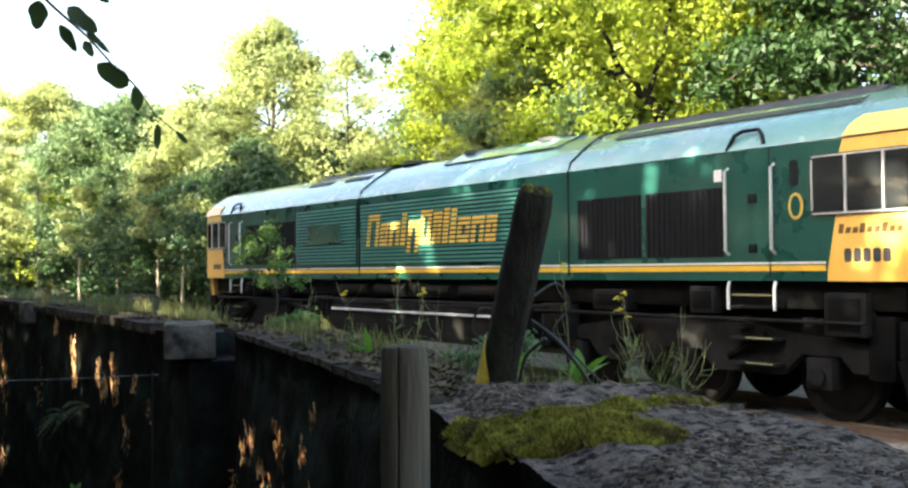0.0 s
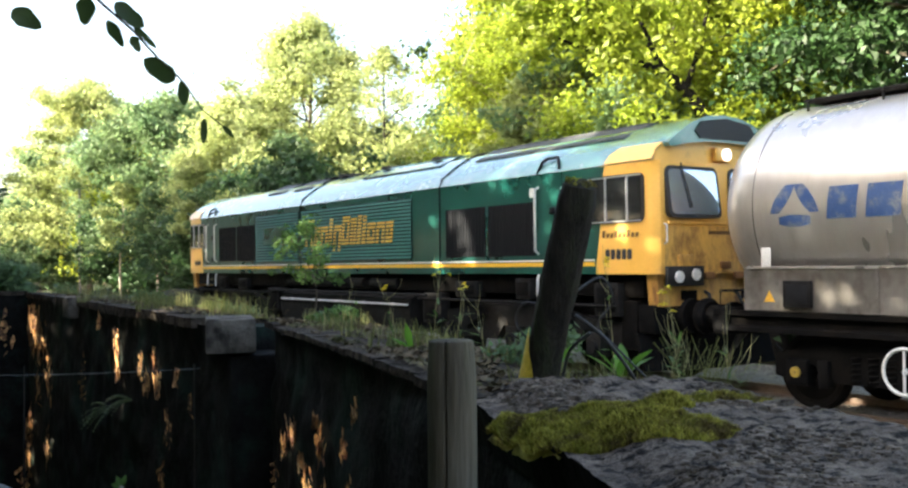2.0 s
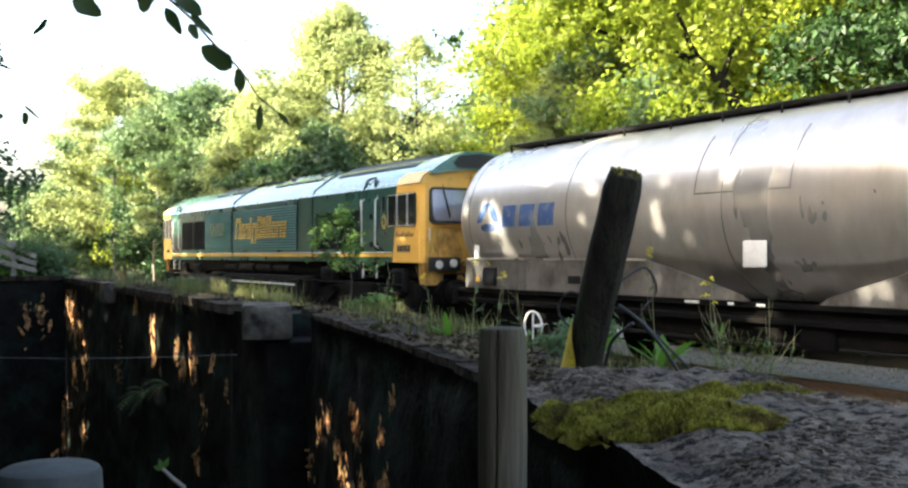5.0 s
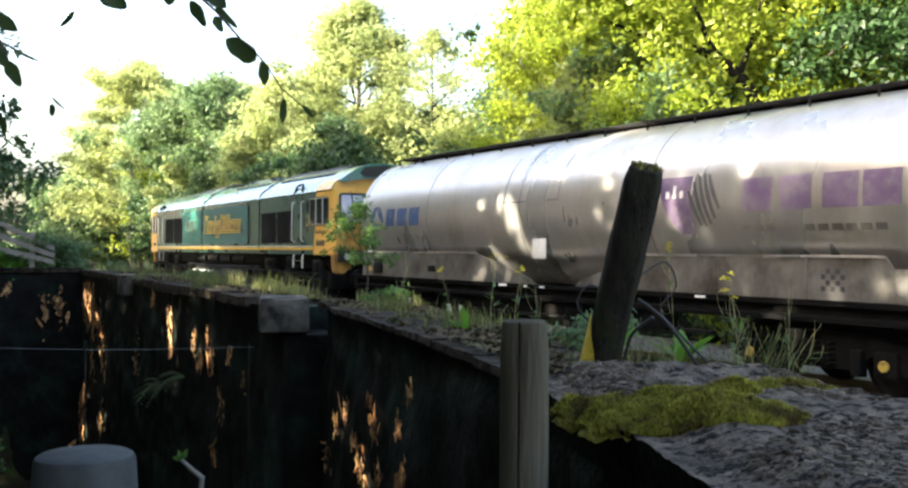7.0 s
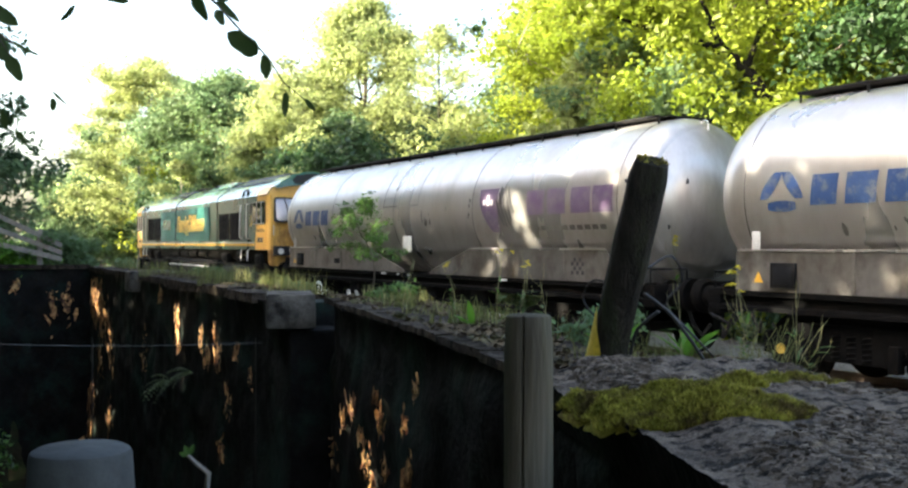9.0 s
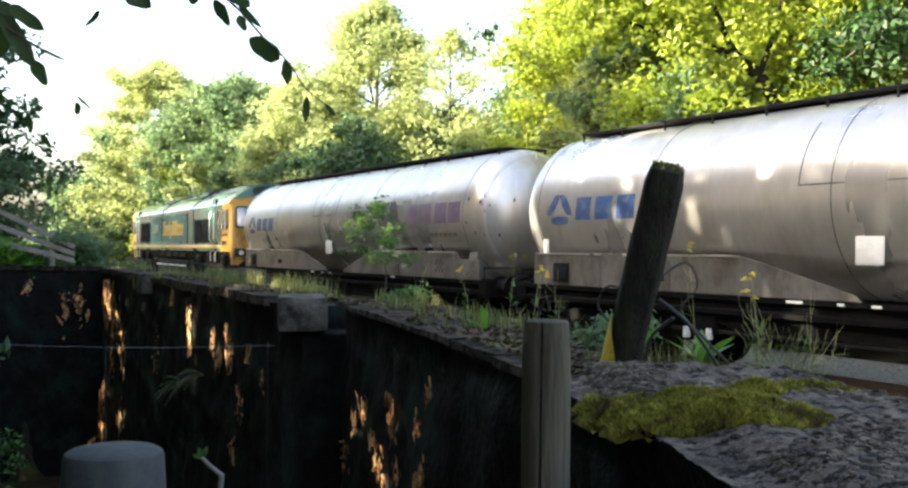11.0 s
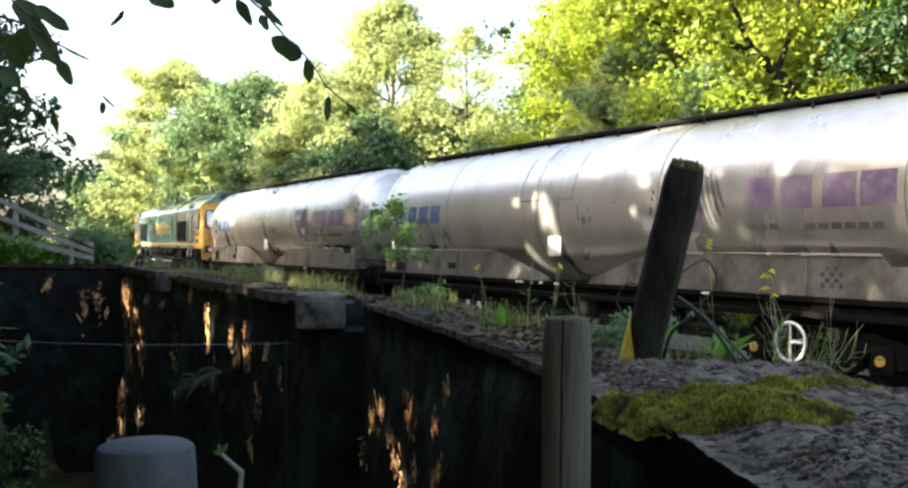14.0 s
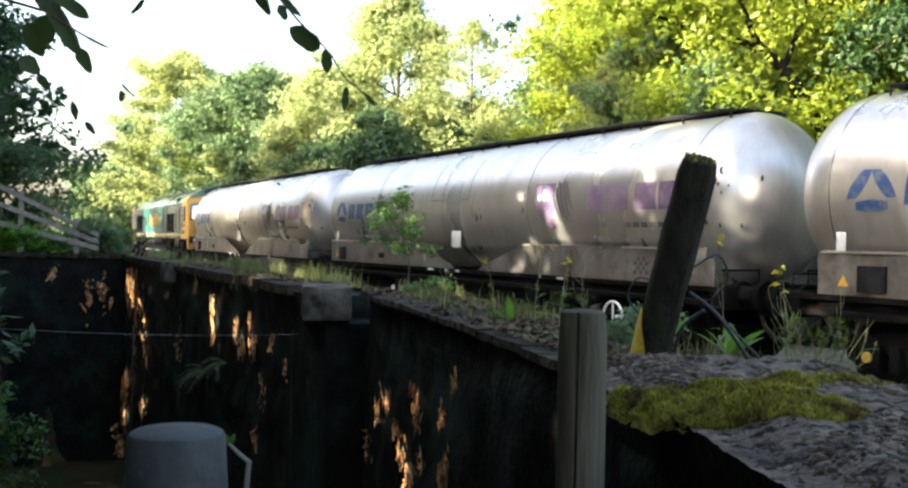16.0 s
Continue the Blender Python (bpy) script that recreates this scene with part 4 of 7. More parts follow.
            for u0, u1 in ((0.16, 0.40), (0.46, 0.85), (0.91, 1.29)):
                bm = bmesh.new()
                side_panel(bm, [(Y(f(u)), z) for u, z in rect(u0, u1, 2.41, 3.0)], s * 1.348, 0.0, 0.008)
                part("pane", bm, M_SIDE_GLASS, win)
            for u0 in (0.43, 0.88):
                bm = bmesh.new()
                side_panel(bm, [(Y(f(u)), z) for u, z in rect(u0 - 0.011, u0 + 0.011, 2.38, 3.03)], s * 1.350, 0.0, 0.02)
                part("window_bar", bm, M_CHROME, win)
            for u0, u1, z0, z1 in ((0.16, 1.30, 2.375, 2.392), (0.16, 1.30, 3.018, 3.034), (1.298, 1.316, 2.42, 2.99)):
                bm = bmesh.new()
                side_panel(bm, [(Y(f(u)), z) for u, z in rect(u0, u1, z0, z1)], s * 1.346, 0.0, 0.012)
                part("window_trim", bm, M_CHROME, win)
        # marker lamp, roof hood with dark panel, horn
        sg = 1 if end == 0 else -1
        bm = bmesh.new()
        yf = Y(f(-0.06))
        box(bm, -0.16, 0.16, min(yf, yf - sg * 0.10), max(yf, yf - sg * 0.10), 3.23, 3.43, 0.03)
        hl = part("top_lamp_box", bm, M_YELLOW, loco)
        bm = bmesh.new()
        rod(bm, (0.03, yf - sg * 0.10, 3.33), (0.03, yf - sg * 0.125, 3.33), 0.09, seg=20)
        part("headlight", bm, M_LIT, hl, "round lit top headlight")
        bm = bmesh.new()
        hood = [(0.52, 3.54), (0.62, 3.64), (0.50, 3.78), (0.0, 3.845)]
        yh = Y(f(-0.175))
        slab(bm, [(x, yh, z) for x, z in mirror_pts(hood)], (0, -sg * 0.02, 0))
        part("hood_panel", bm, M_GRIME_ROOF, loco, "black panel in the roof hood")
        bm = bmesh.new()
        slab(bm, [(x, Y(f(-0.108)), z) for x, z in rect(-0.30, 0.62, 2.185, 2.235)], (0, -sg * 0.004, 0))
        part("lettering_bar", bm, M_BROWN_INK, loco)
        for sx in (-1, 1):
            bm = bmesh.new()
            tube(bm, [(sx * 0.30, Y(f(0.0)), 1.38), (sx * 0.30, Y(f(-0.10)), 1.34), (sx * 0.33, Y(f(-0.18)), 1.15), (sx * 0.26, Y(f(-0.13)), 0.85)], 0.025, 8)
            part("brake_hose", bm, M_RUBBER, loco)
            bm = bmesh.new()
            box(bm, sx * 0.62 - 0.16, sx * 0.62 + 0.16, min(Y(f(-0.04)), Y(f(0.1))), max(Y(f(-0.04)), Y(f(0.1))), 1.25, 1.40, 0.02)
            part("lamp_bracket", bm, M_DARK, loco, "rusty bracket on the apron")
            bm = bmesh.new()
            tube(bm, [(sx * 1.16, Y(f(-0.10)), 2.33), (sx * 1.16, Y(f(-0.15)), 2.30), (sx * 1.16, Y(f(-0.15)), 2.08), (sx * 1.16, Y(f(-0.10)), 2.05)], 0.014, 6)
            part("grab_rail", bm, M_CHROME, loco)
        bm = bmesh.new()
        tube(bm, [(-1.1, Y(f(-0.10)), 2.36), (-1.1, Y(f(-0.14)), 2.34), (1.1, Y(f(-0.14)), 2.34), (1.1, Y(f(-0.10)), 2.36)], 0.014, 6)
        part("cross_rail", bm, M_YELLOW, loco)
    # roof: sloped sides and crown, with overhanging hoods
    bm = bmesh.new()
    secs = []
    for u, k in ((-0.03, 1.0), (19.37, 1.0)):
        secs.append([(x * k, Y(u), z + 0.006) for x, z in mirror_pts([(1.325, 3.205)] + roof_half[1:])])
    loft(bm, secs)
    part("roof", bm, M_SKYLIT_ROOF, loco, "green sloping roof with sky sheen in its paint")
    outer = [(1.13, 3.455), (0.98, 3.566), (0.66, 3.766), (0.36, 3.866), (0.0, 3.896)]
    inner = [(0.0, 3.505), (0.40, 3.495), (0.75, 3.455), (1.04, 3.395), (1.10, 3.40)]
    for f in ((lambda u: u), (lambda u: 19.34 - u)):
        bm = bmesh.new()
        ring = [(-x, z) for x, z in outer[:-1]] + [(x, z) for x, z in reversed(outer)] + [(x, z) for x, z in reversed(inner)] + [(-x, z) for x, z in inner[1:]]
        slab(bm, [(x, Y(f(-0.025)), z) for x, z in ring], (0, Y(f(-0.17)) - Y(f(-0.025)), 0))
        part("roof_hood", bm, M_SKYLIT_ROOF, loco, "green overhanging hood above the windscreens")
    for s in (-1, 1):
        for f in ((lambda u: u), (lambda u: 19.34 - u)):
            bm = bmesh.new()
            slab(bm, [(s * (x + 0.004), Y(f(u)), z + 0.008) for u, x, z in ((-0.055, 1.325, 3.21), (0.93, 1.33, 3.21), (0.86, 1.275, 3.34), (0.78, 1.13, 3.45), (-0.055, 1.12, 3.45), (-0.055, 1.265, 3.34))], (s * 0.006, 0, 0.006))
            part("roof_corner", bm, M_YELLOW, loco)
    # seams round the body
    for u in (5.41, 11.48, 14.25, 1.9):
        for s in (-1, 1):
            bm = bmesh.new()
            pts = [(s * 1.324, Y(u), 1.68), (s * 1.324, Y(u), 3.2)] + ([(s * (x + 0.01), Y(u), z + 0.012) for x, z in roof_half[1:]] if 3 < u < 12 else [])
            tube(bm, pts, 0.016 if 3 < u < 12 else 0.008, 6)
            part("seam", bm, M_GRILLE, loco)
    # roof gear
    for u0, u1, lo, paint in ((1.0, 4.9, 0.86, M_GRIME_ROOF), (6.2, 9.3, 0.80, M_SKYLIT_ROOF), (11.9, 12.9, 0.86, M_GRIME_ROOF), (13.5, 14.5, 0.86, M_GRIME_ROOF)):
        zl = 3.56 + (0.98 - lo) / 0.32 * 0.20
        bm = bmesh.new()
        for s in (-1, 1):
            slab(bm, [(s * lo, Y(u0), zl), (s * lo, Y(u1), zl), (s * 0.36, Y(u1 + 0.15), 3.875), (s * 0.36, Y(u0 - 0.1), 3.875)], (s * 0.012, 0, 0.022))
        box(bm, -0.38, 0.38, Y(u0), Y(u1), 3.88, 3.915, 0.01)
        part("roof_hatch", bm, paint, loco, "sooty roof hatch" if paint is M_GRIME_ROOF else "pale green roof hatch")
        if paint is M_SKYLIT_ROOF:
            bm = bmesh.new()
            for s in (-1, 1):
                tube(bm, [(s * 0.36, Y(u0 - 0.1), 3.905), (s * (lo + 0.01), Y(u0), zl + 0.015), (s * (lo + 0.01), Y(u1), zl + 0.015), (s * 0.36, Y(u1 + 0.15), 3.905)], 0.014, 6)
            part("hatch_seal", bm, M_GRILLE, loco, "black seal round the hatch")
    for k in range(3):
        bm = bmesh.new()
        rod(bm, (0, Y(7.0 + 2.1 * k), 3.9), (0, Y(7.0 + 2.1 * k), 3.96), 0.42, seg=24)
        part("roof_fan", bm, M_GRIME_ROOF, loco)
    bm = bmesh.new()
    box(bm, -0.30, 0.30, Y(11.7), Y(12.3), 3.89, 3.95, 0.02)
    part("exhaust", bm, M_DARK, loco)
    # sides: grilles, louvres, doors, rails, stripes
    for s in (-1, 1):
        X = s * 1.32
        for u0, u1, z0, z1, ndiv in ((2.58, 3.88, 1.92, 2.78, 14), (3.96, 5.22, 1.92, 2.78, 14), (14.3, 15.55, 1.95, 2.88, 12), (15.62, 16.9, 1.95, 2.88, 12)):
            bm = bmesh.new()
            side_panel(bm, [(Y(u), z) for u, z in rect(u0, u1, z0, z1)], X, 0.0, 0.004)
            gr = part("intake_grille", bm, M_GRILLE, loco, "black intake grille")
            bm = bmesh.new()
            box(bm, min(X, X + s * 0.014), max(X, X + s * 0.014), -0.012, 0.012, z0 + 0.02, z1 - 0.02)
            me = mesh_of("grille_bar", bm, M_GRILLE)
            for i in range(ndiv):
                ob = new("grille_bar", me)
                ob.parent = gr
                ob.location.y = Y(u0 + (u1 - u0) * (i + 0.5) / ndiv)
        for u0, u1, z0, z1, n in ((6.4, 11.40, 1.92, 3.08, 17), (11.58, 14.16, 1.92, 3.08, 17)):
            # flat dark sheet that stands in for the shade between the louvres
            bm = bmesh.new()
            side_panel(bm, [(Y(u), z) for u, z in rect(u0, u1, z0, z1)], X, 0.0, 0.003)
            part("louvre_back", bm, M_GRILLE, loco, "dark plate in place of shaded gaps behind the louvres")
            dz = (z1 - z0) / n
            bm = bmesh.new()
            slab(bm, [(X + s * 0.018, Y(u0), dz * 0.66), (X + s * 0.024, Y(u0), dz * 0.70), (X + s * 0.040, Y(u0), dz * 0.08), (X + s * 0.036, Y(u0), 0.0), (X + s * 0.028, Y(u0), dz * 0.04)], (0, u1 - u0, 0))
            me = mesh_of("louvre", bm, M_LOUVRE)
            for i in range(n):
                ob = new("louvre", me)
                ob.parent = loco
                ob.location.z = z0 + dz * i
        bm = bmesh.new()
        side_panel(bm, [(Y(u), z) for u, z in rect(12.2, 13.6, 2.35, 2.75)], X, 0.046, 0.006)
        part("blank_plate", bm, M_GREEN, loco)
        # worn yellow lettering as slanted bars, tall ones among short ones
        for i, (w, lo, hi) in enumerate(((0.42, 0.0, 1.0), (0.28, 0.0, 0.72), (0.34, 0.0, 0.72), (0.16, 0.0, 0.98), (0.36, -0.22, 0.72), (0.34, 0.0, 1.0), (0.26, 0.0, 0.92), (0.16, 0.0, 1.0), (0.16, 0.0, 0.98), (0.34, 0.0, 0.72), (0.34, 0.0, 0.72), (0.28, 0.0, 0.72))):
            start = 11.15 - sum(v + 0.055 for v in (0.42, 0.28, 0.34, 0.16, 0.36, 0.34, 0.26, 0.16, 0.16, 0.34, 0.34, 0.28)[:i])
            z0, z1 = 2.25 + 0.62 * lo, 2.25 + 0.62 * hi
            bm = bmesh.new()
            lean = 0.10
            n = max(2, int((z1 - z0) / 0.0682))
            for j in range(n):
                a, b = z0 + (z1 - z0) * j / n, z0 + (z1 - z0) * (j + 0.62) / n
                la, lb = lean * (a - z0) / 0.6, lean * (b - z0) / 0.6
                whole = w < 0.2 or j >= n - 2 or (j in (0, 1) and i % 2)
                for c, d in (((0.0, w),) if whole else ((0.0, 0.12), (w - 0.11, w))):
                    side_panel(bm, [(Y(start - c - la), a), (Y(start - d - la), a), (Y(start - d - lb), b), (Y(start - c - lb), b)], X, 0.046, 0.004)
            part("lettering_bar", bm, M_WORN_YELLOW, loco, "worn yellow lettering block")
        bm = bmesh.new()
        side_panel(bm, [(Y(u), z) for u, z in rect(1.16, 18.18, 1.745, 1.81)], X, 0.0, 0.005)
        part("yellow_stripe", bm, M_STRIPE, loco)
        bm = bmesh.new()
        side_panel(bm, [(Y(u), z) for u, z in rect(1.16, 18.18, 1.825, 1.85)], X, 0.0, 0.005)
        part("white_stripe", bm, M_WHITE, loco)
        # doors with hand rails and steps
        for u0, u1 in ((1.83, 2.50), (17.1, 17.76)):
            bm = bmesh.new()
            side_panel(bm, [(Y(u), z) for u, z in rect(u0 + 0.06, u1 - 0.06, 1.86, 3.1)], X, 0.0, 0.006)
            door = part("cab_door", bm, M_GREEN, loco, "green cab door")
            for zz in (2.62, 2.02):
                bm = bmesh.new()
                box(bm, min(X, X + s * 0.03), max(X, X + s * 0.03), Y((u0 + u1) / 2) - 0.09, Y((u0 + u1) / 2) + 0.03, zz - 0.06, zz + 0.05, 0.01)
                part("door_handle", bm, M_GRILLE, door)
            for u in (u0, u1):
                bm = bmesh.new()
                tube(bm, [(X, Y(u), 3.0), (X + s * 0.07, Y(u), 2.96), (X + s * 0.07, Y(u), 2.0), (X, Y(u), 1.95)], 0.02, 8)
                part("handrail", bm, M_CHROME, loco, "bright grab rail")
                bm = bmesh.new()
                tube(bm, [(X + s * 0.0, Y(u), 1.62), (X + s * 0.03, Y(u), 1.55), (X + s * 0.03, Y(u), 1.28)], 0.02, 8)
                part("step_rail", bm, M_CHROME, loco)
            for zz in (0.62, 0.92, 1.30):
                bm = bmesh.new()
                box(bm, min(X - s * 0.18, X + s * 0.03), max(X - s * 0.18, X + s * 0.03), Y(u0), Y(u1), zz, zz + 0.035, 0.006)
                part("step", bm, M_GREY, loco)
            bm = bmesh.new()
            tube(bm, [(s * 1.31, Y(u1 + 0.03), 3.22), (s * 1.27, Y(u1 - 0.06), 3.40), (s * 1.22, Y(u1 - 0.14), 3.45), (s * 1.22, Y(u1 - 0.38), 3.45), (s * 1.27, Y(u1 - 0.46), 3.38), (s * 1.31, Y(u1 - 0.52), 3.26)], 0.026, 8)
            part("gutter", bm, M_GRILLE, loco, "black rain gutter over the door")
        bm = bmesh.new()
        side_panel(bm, [(Y(u), z) for u, z in rect(2.60, 2.72, 2.85, 3.0)], X, 0.0, 0.005)
        part("notice_plate", bm, M_WHITE, loco)
        bm = bmesh.new()
        side_panel(bm, [(Y(1.54) + 0.10 * math.cos(a), 2.49 + 0.155 * math.sin(a)) for a in (6.2832 * i / 20 for i in range(20))], X, 0.0, 0.005)
        part("emblem", bm, M_WORN_YELLOW, loco, "oval yellow emblem")
        bm = bmesh.new()
        side_panel(bm, [(Y(1.54) + 0.065 * math.cos(a), 2.49 + 0.12 * math.sin(a)) for a in (6.2832 * i / 20 for i in range(20))], X, 0.006, 0.004)
        part("emblem_centre", bm, M_GREEN, loco)
        bm = bmesh.new()
        side_panel(bm, [(Y(u), z) for u, z in rounded(1.50, 1.62, 2.72, 3.02, 0.04)], X, 0.0, 0.006)
        part("sight_glass", bm, M_GRILLE, loco)
        # cab lettering and number as bars
        bm = bmesh.new()
        for k in range(9):
            u = 1.0 - 0.086 * k
            side_panel(bm, [(Y(u), 2.155), (Y(u - 0.06), 2.155), (Y(u - 0.075), 2.22 + 0.04 * (k % 3 == 0)), (Y(u - 0.015), 2.22 + 0.04 * (k % 3 == 0))], X, 0.0, 0.004)
        part("lettering_bar", bm, M_BROWN_INK, loco)
        bm = bmesh.new()
        for k in range(5):
            u = 0.93 - 0.115 * k
            side_panel(bm, [(Y(a), z) for a, z in rounded(u - 0.09, u, 1.84, 1.99, 0.03, 3)], X, 0.0, 0.004)
        part("number_bar", bm, M_INK, loco)
        bm = bmesh.new()
        for k in range(5):
            u = 18.9 - 0.1 * k
            side_panel(bm, [(Y(a), z) for a, z in rect(u - 0.075, u, 1.86, 1.98)], X, 0.0, 0.004)
        part("number_bar", bm, M_INK, loco)
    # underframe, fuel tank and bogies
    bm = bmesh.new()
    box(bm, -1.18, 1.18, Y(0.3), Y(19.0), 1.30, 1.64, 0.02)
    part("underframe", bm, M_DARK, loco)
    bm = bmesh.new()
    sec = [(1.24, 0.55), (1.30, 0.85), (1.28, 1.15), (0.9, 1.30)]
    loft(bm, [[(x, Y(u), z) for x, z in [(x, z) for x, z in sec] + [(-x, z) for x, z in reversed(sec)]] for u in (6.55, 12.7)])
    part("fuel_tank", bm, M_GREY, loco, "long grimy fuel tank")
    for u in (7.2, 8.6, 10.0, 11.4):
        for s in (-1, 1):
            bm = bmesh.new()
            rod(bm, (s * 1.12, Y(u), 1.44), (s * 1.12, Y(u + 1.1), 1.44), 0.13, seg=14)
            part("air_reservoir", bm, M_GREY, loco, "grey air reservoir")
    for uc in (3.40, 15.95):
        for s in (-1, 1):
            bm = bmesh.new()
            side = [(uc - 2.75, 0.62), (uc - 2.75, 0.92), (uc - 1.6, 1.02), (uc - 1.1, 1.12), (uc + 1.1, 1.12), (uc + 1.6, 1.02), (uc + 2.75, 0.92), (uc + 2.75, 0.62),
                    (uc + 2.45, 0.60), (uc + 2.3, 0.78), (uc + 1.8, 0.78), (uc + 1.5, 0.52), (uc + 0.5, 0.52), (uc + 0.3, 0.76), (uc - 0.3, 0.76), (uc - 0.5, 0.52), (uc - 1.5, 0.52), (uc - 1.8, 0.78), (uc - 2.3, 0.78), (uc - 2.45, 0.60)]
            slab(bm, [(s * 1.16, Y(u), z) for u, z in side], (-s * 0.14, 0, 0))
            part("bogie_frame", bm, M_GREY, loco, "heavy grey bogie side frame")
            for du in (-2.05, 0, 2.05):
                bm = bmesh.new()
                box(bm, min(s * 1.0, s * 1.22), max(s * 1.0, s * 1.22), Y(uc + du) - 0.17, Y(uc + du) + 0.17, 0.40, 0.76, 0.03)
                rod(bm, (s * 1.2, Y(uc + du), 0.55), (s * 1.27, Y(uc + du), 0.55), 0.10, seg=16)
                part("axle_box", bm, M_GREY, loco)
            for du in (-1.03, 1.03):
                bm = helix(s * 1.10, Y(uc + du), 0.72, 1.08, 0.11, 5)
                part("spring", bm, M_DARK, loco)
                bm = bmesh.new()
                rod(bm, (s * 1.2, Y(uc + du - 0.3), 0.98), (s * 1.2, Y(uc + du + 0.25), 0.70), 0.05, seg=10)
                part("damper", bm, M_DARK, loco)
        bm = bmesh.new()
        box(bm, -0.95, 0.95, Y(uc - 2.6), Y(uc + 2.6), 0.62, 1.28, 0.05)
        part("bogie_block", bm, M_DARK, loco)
    for end in (0, 1):
        f = (lambda u: u) if end == 0 else (lambda u: 19.34 - u)
        for s in (-1, 1):
            bm = bmesh.new()
            box(bm, min(s * 0.8, s * 1.2), max(s * 0.8, s * 1.2), min(Y(f(0.42)), Y(f(0.75))), max(Y(f(0.42)), Y(f(0.75))), 0.55, 1.25, 0.03)
            part("sand_box", bm, M_DARK, loco)
    for s in (-1, 1):
        for z, r, u0, u1, paint in ((1.03, 0.022, 6.6, 12.6, M_CHROME), (1.23, 0.03, 5.9, 13.4, M_GREY), (1.17, 0.02, 0.7, 6.2, M_GREY), (1.17, 0.02, 13.2, 18.6, M_GREY)):
            bm = bmesh.new()
            rod(bm, (s * 1.33, Y(u0), z), (s * 1.33, Y(u1), z), r, seg=8)
            for k in range(5):
                u = u0 + (u1 - u0) * (k + 0.5) / 5
                box(bm, min(s * 1.15, s * 1.34), max(s * 1.15, s * 1.34), Y(u) - 0.03, Y(u) + 0.03, z - 0.03, z + 0.03)
            part("pipe", bm, paint, loco, "pale pipe along the tank" if paint is M_CHROME else "")
        for u0 in (1.83, 17.1):
            for zz in (0.66, 0.96, 1.47):
                bm = bmesh.new()
                box(bm, min(s * 1.345, s * 1.36), max(s * 1.345, s * 1.36), Y(u0 + 0.04), Y(u0 + (0.62 if zz > 1.2 else 0.42)), zz - 0.018, zz, 0.004)
                part("step_edge", bm, M_STRAW, loco, "worn cream step edge")
        for u, w, z0, z1 in ((5.75, 0.32, 0.72, 1.28), (13.15, 0.30, 0.72, 1.28), (0.95, 0.26, 1.02, 1.50), (2.95, 0.20, 1.22, 1.56), (4.6, 0.34, 1.22, 1.5), (15.2, 0.3, 1.22, 1.5), (16.7, 0.22, 1.2, 1.54)):
            bm = bmesh.new()
            box(bm, min(s * 1.10, s * 1.31), max(s * 1.10, s * 1.31), Y(u) - w, Y(u) + w, z0, z1, 0.02)
            eq = part("equipment_box", bm, M_GREY, loco, "grimy grey equipment box")
            bm = bmesh.new()
            box(bm, min(s * 1.31, s * 1.322), max(s * 1.31, s * 1.322), Y(u) - w * 0.75, Y(u) + w * 0.75, z0 + 0.06, z1 - 0.06, 0.006)
            part("cover", bm, M_DARK, eq)
    add_wheels(loco, [Y(uc + du) for uc in (3.40, 15.95) for du in (-2.05, 0, 2.05)], 0.53, M_WHEEL, WHEELS)
    return loco


# ---------------------------------------------------------------- the tank wagons
WAGON_PITCH, WAGON_FIRST = 16.27, -8.585


def tank_section(y, k, seg=72):
    return [(math.cos(a) * 1.33 * k, y, 2.46 + math.sin(a) * 1.33 * k) for a in (6.2832 * j / seg for j in range(seg))]


def tank_patch(bm, y0, y1, z0, z1, s, lift=0.005, lean=0.0, n=5):
    """A curved rectangle on the tank's side, thin but closed."""
    grid = []
    for lf in (lift, lift - 0.004):
        rows = []
        for i in range(n + 1):
            z = z0 + (z1 - z0) * i / n
            x = math.sqrt(max(0.01, (1.33 + lf) ** 2 - (z - 2.46) ** 2))
            d = lean * (z - z0)
            rows.append([bm.verts.new((s * x, y0 + d, z)), bm.verts.new((s * x, y1 + d, z))])
        grid.append(rows)
    a, b = grid
    for i in range(n):
        bm.faces.new((a[i][0], a[i][1], a[i + 1][1], a[i + 1][0]))
        bm.faces.new((b[i][1], b[i][0], b[i + 1][0], b[i + 1][1]))
        for k in (0, 1):
            bm.faces.new((a[i][k], a[i + 1][k], b[i + 1][k], b[i][k]))
    for i in (0, n):
        bm.faces.new((a[i][0], a[i][1], b[i][1], b[i][0]))
    bmesh.ops.recalc_face_normals(bm, faces=bm.faces[:])


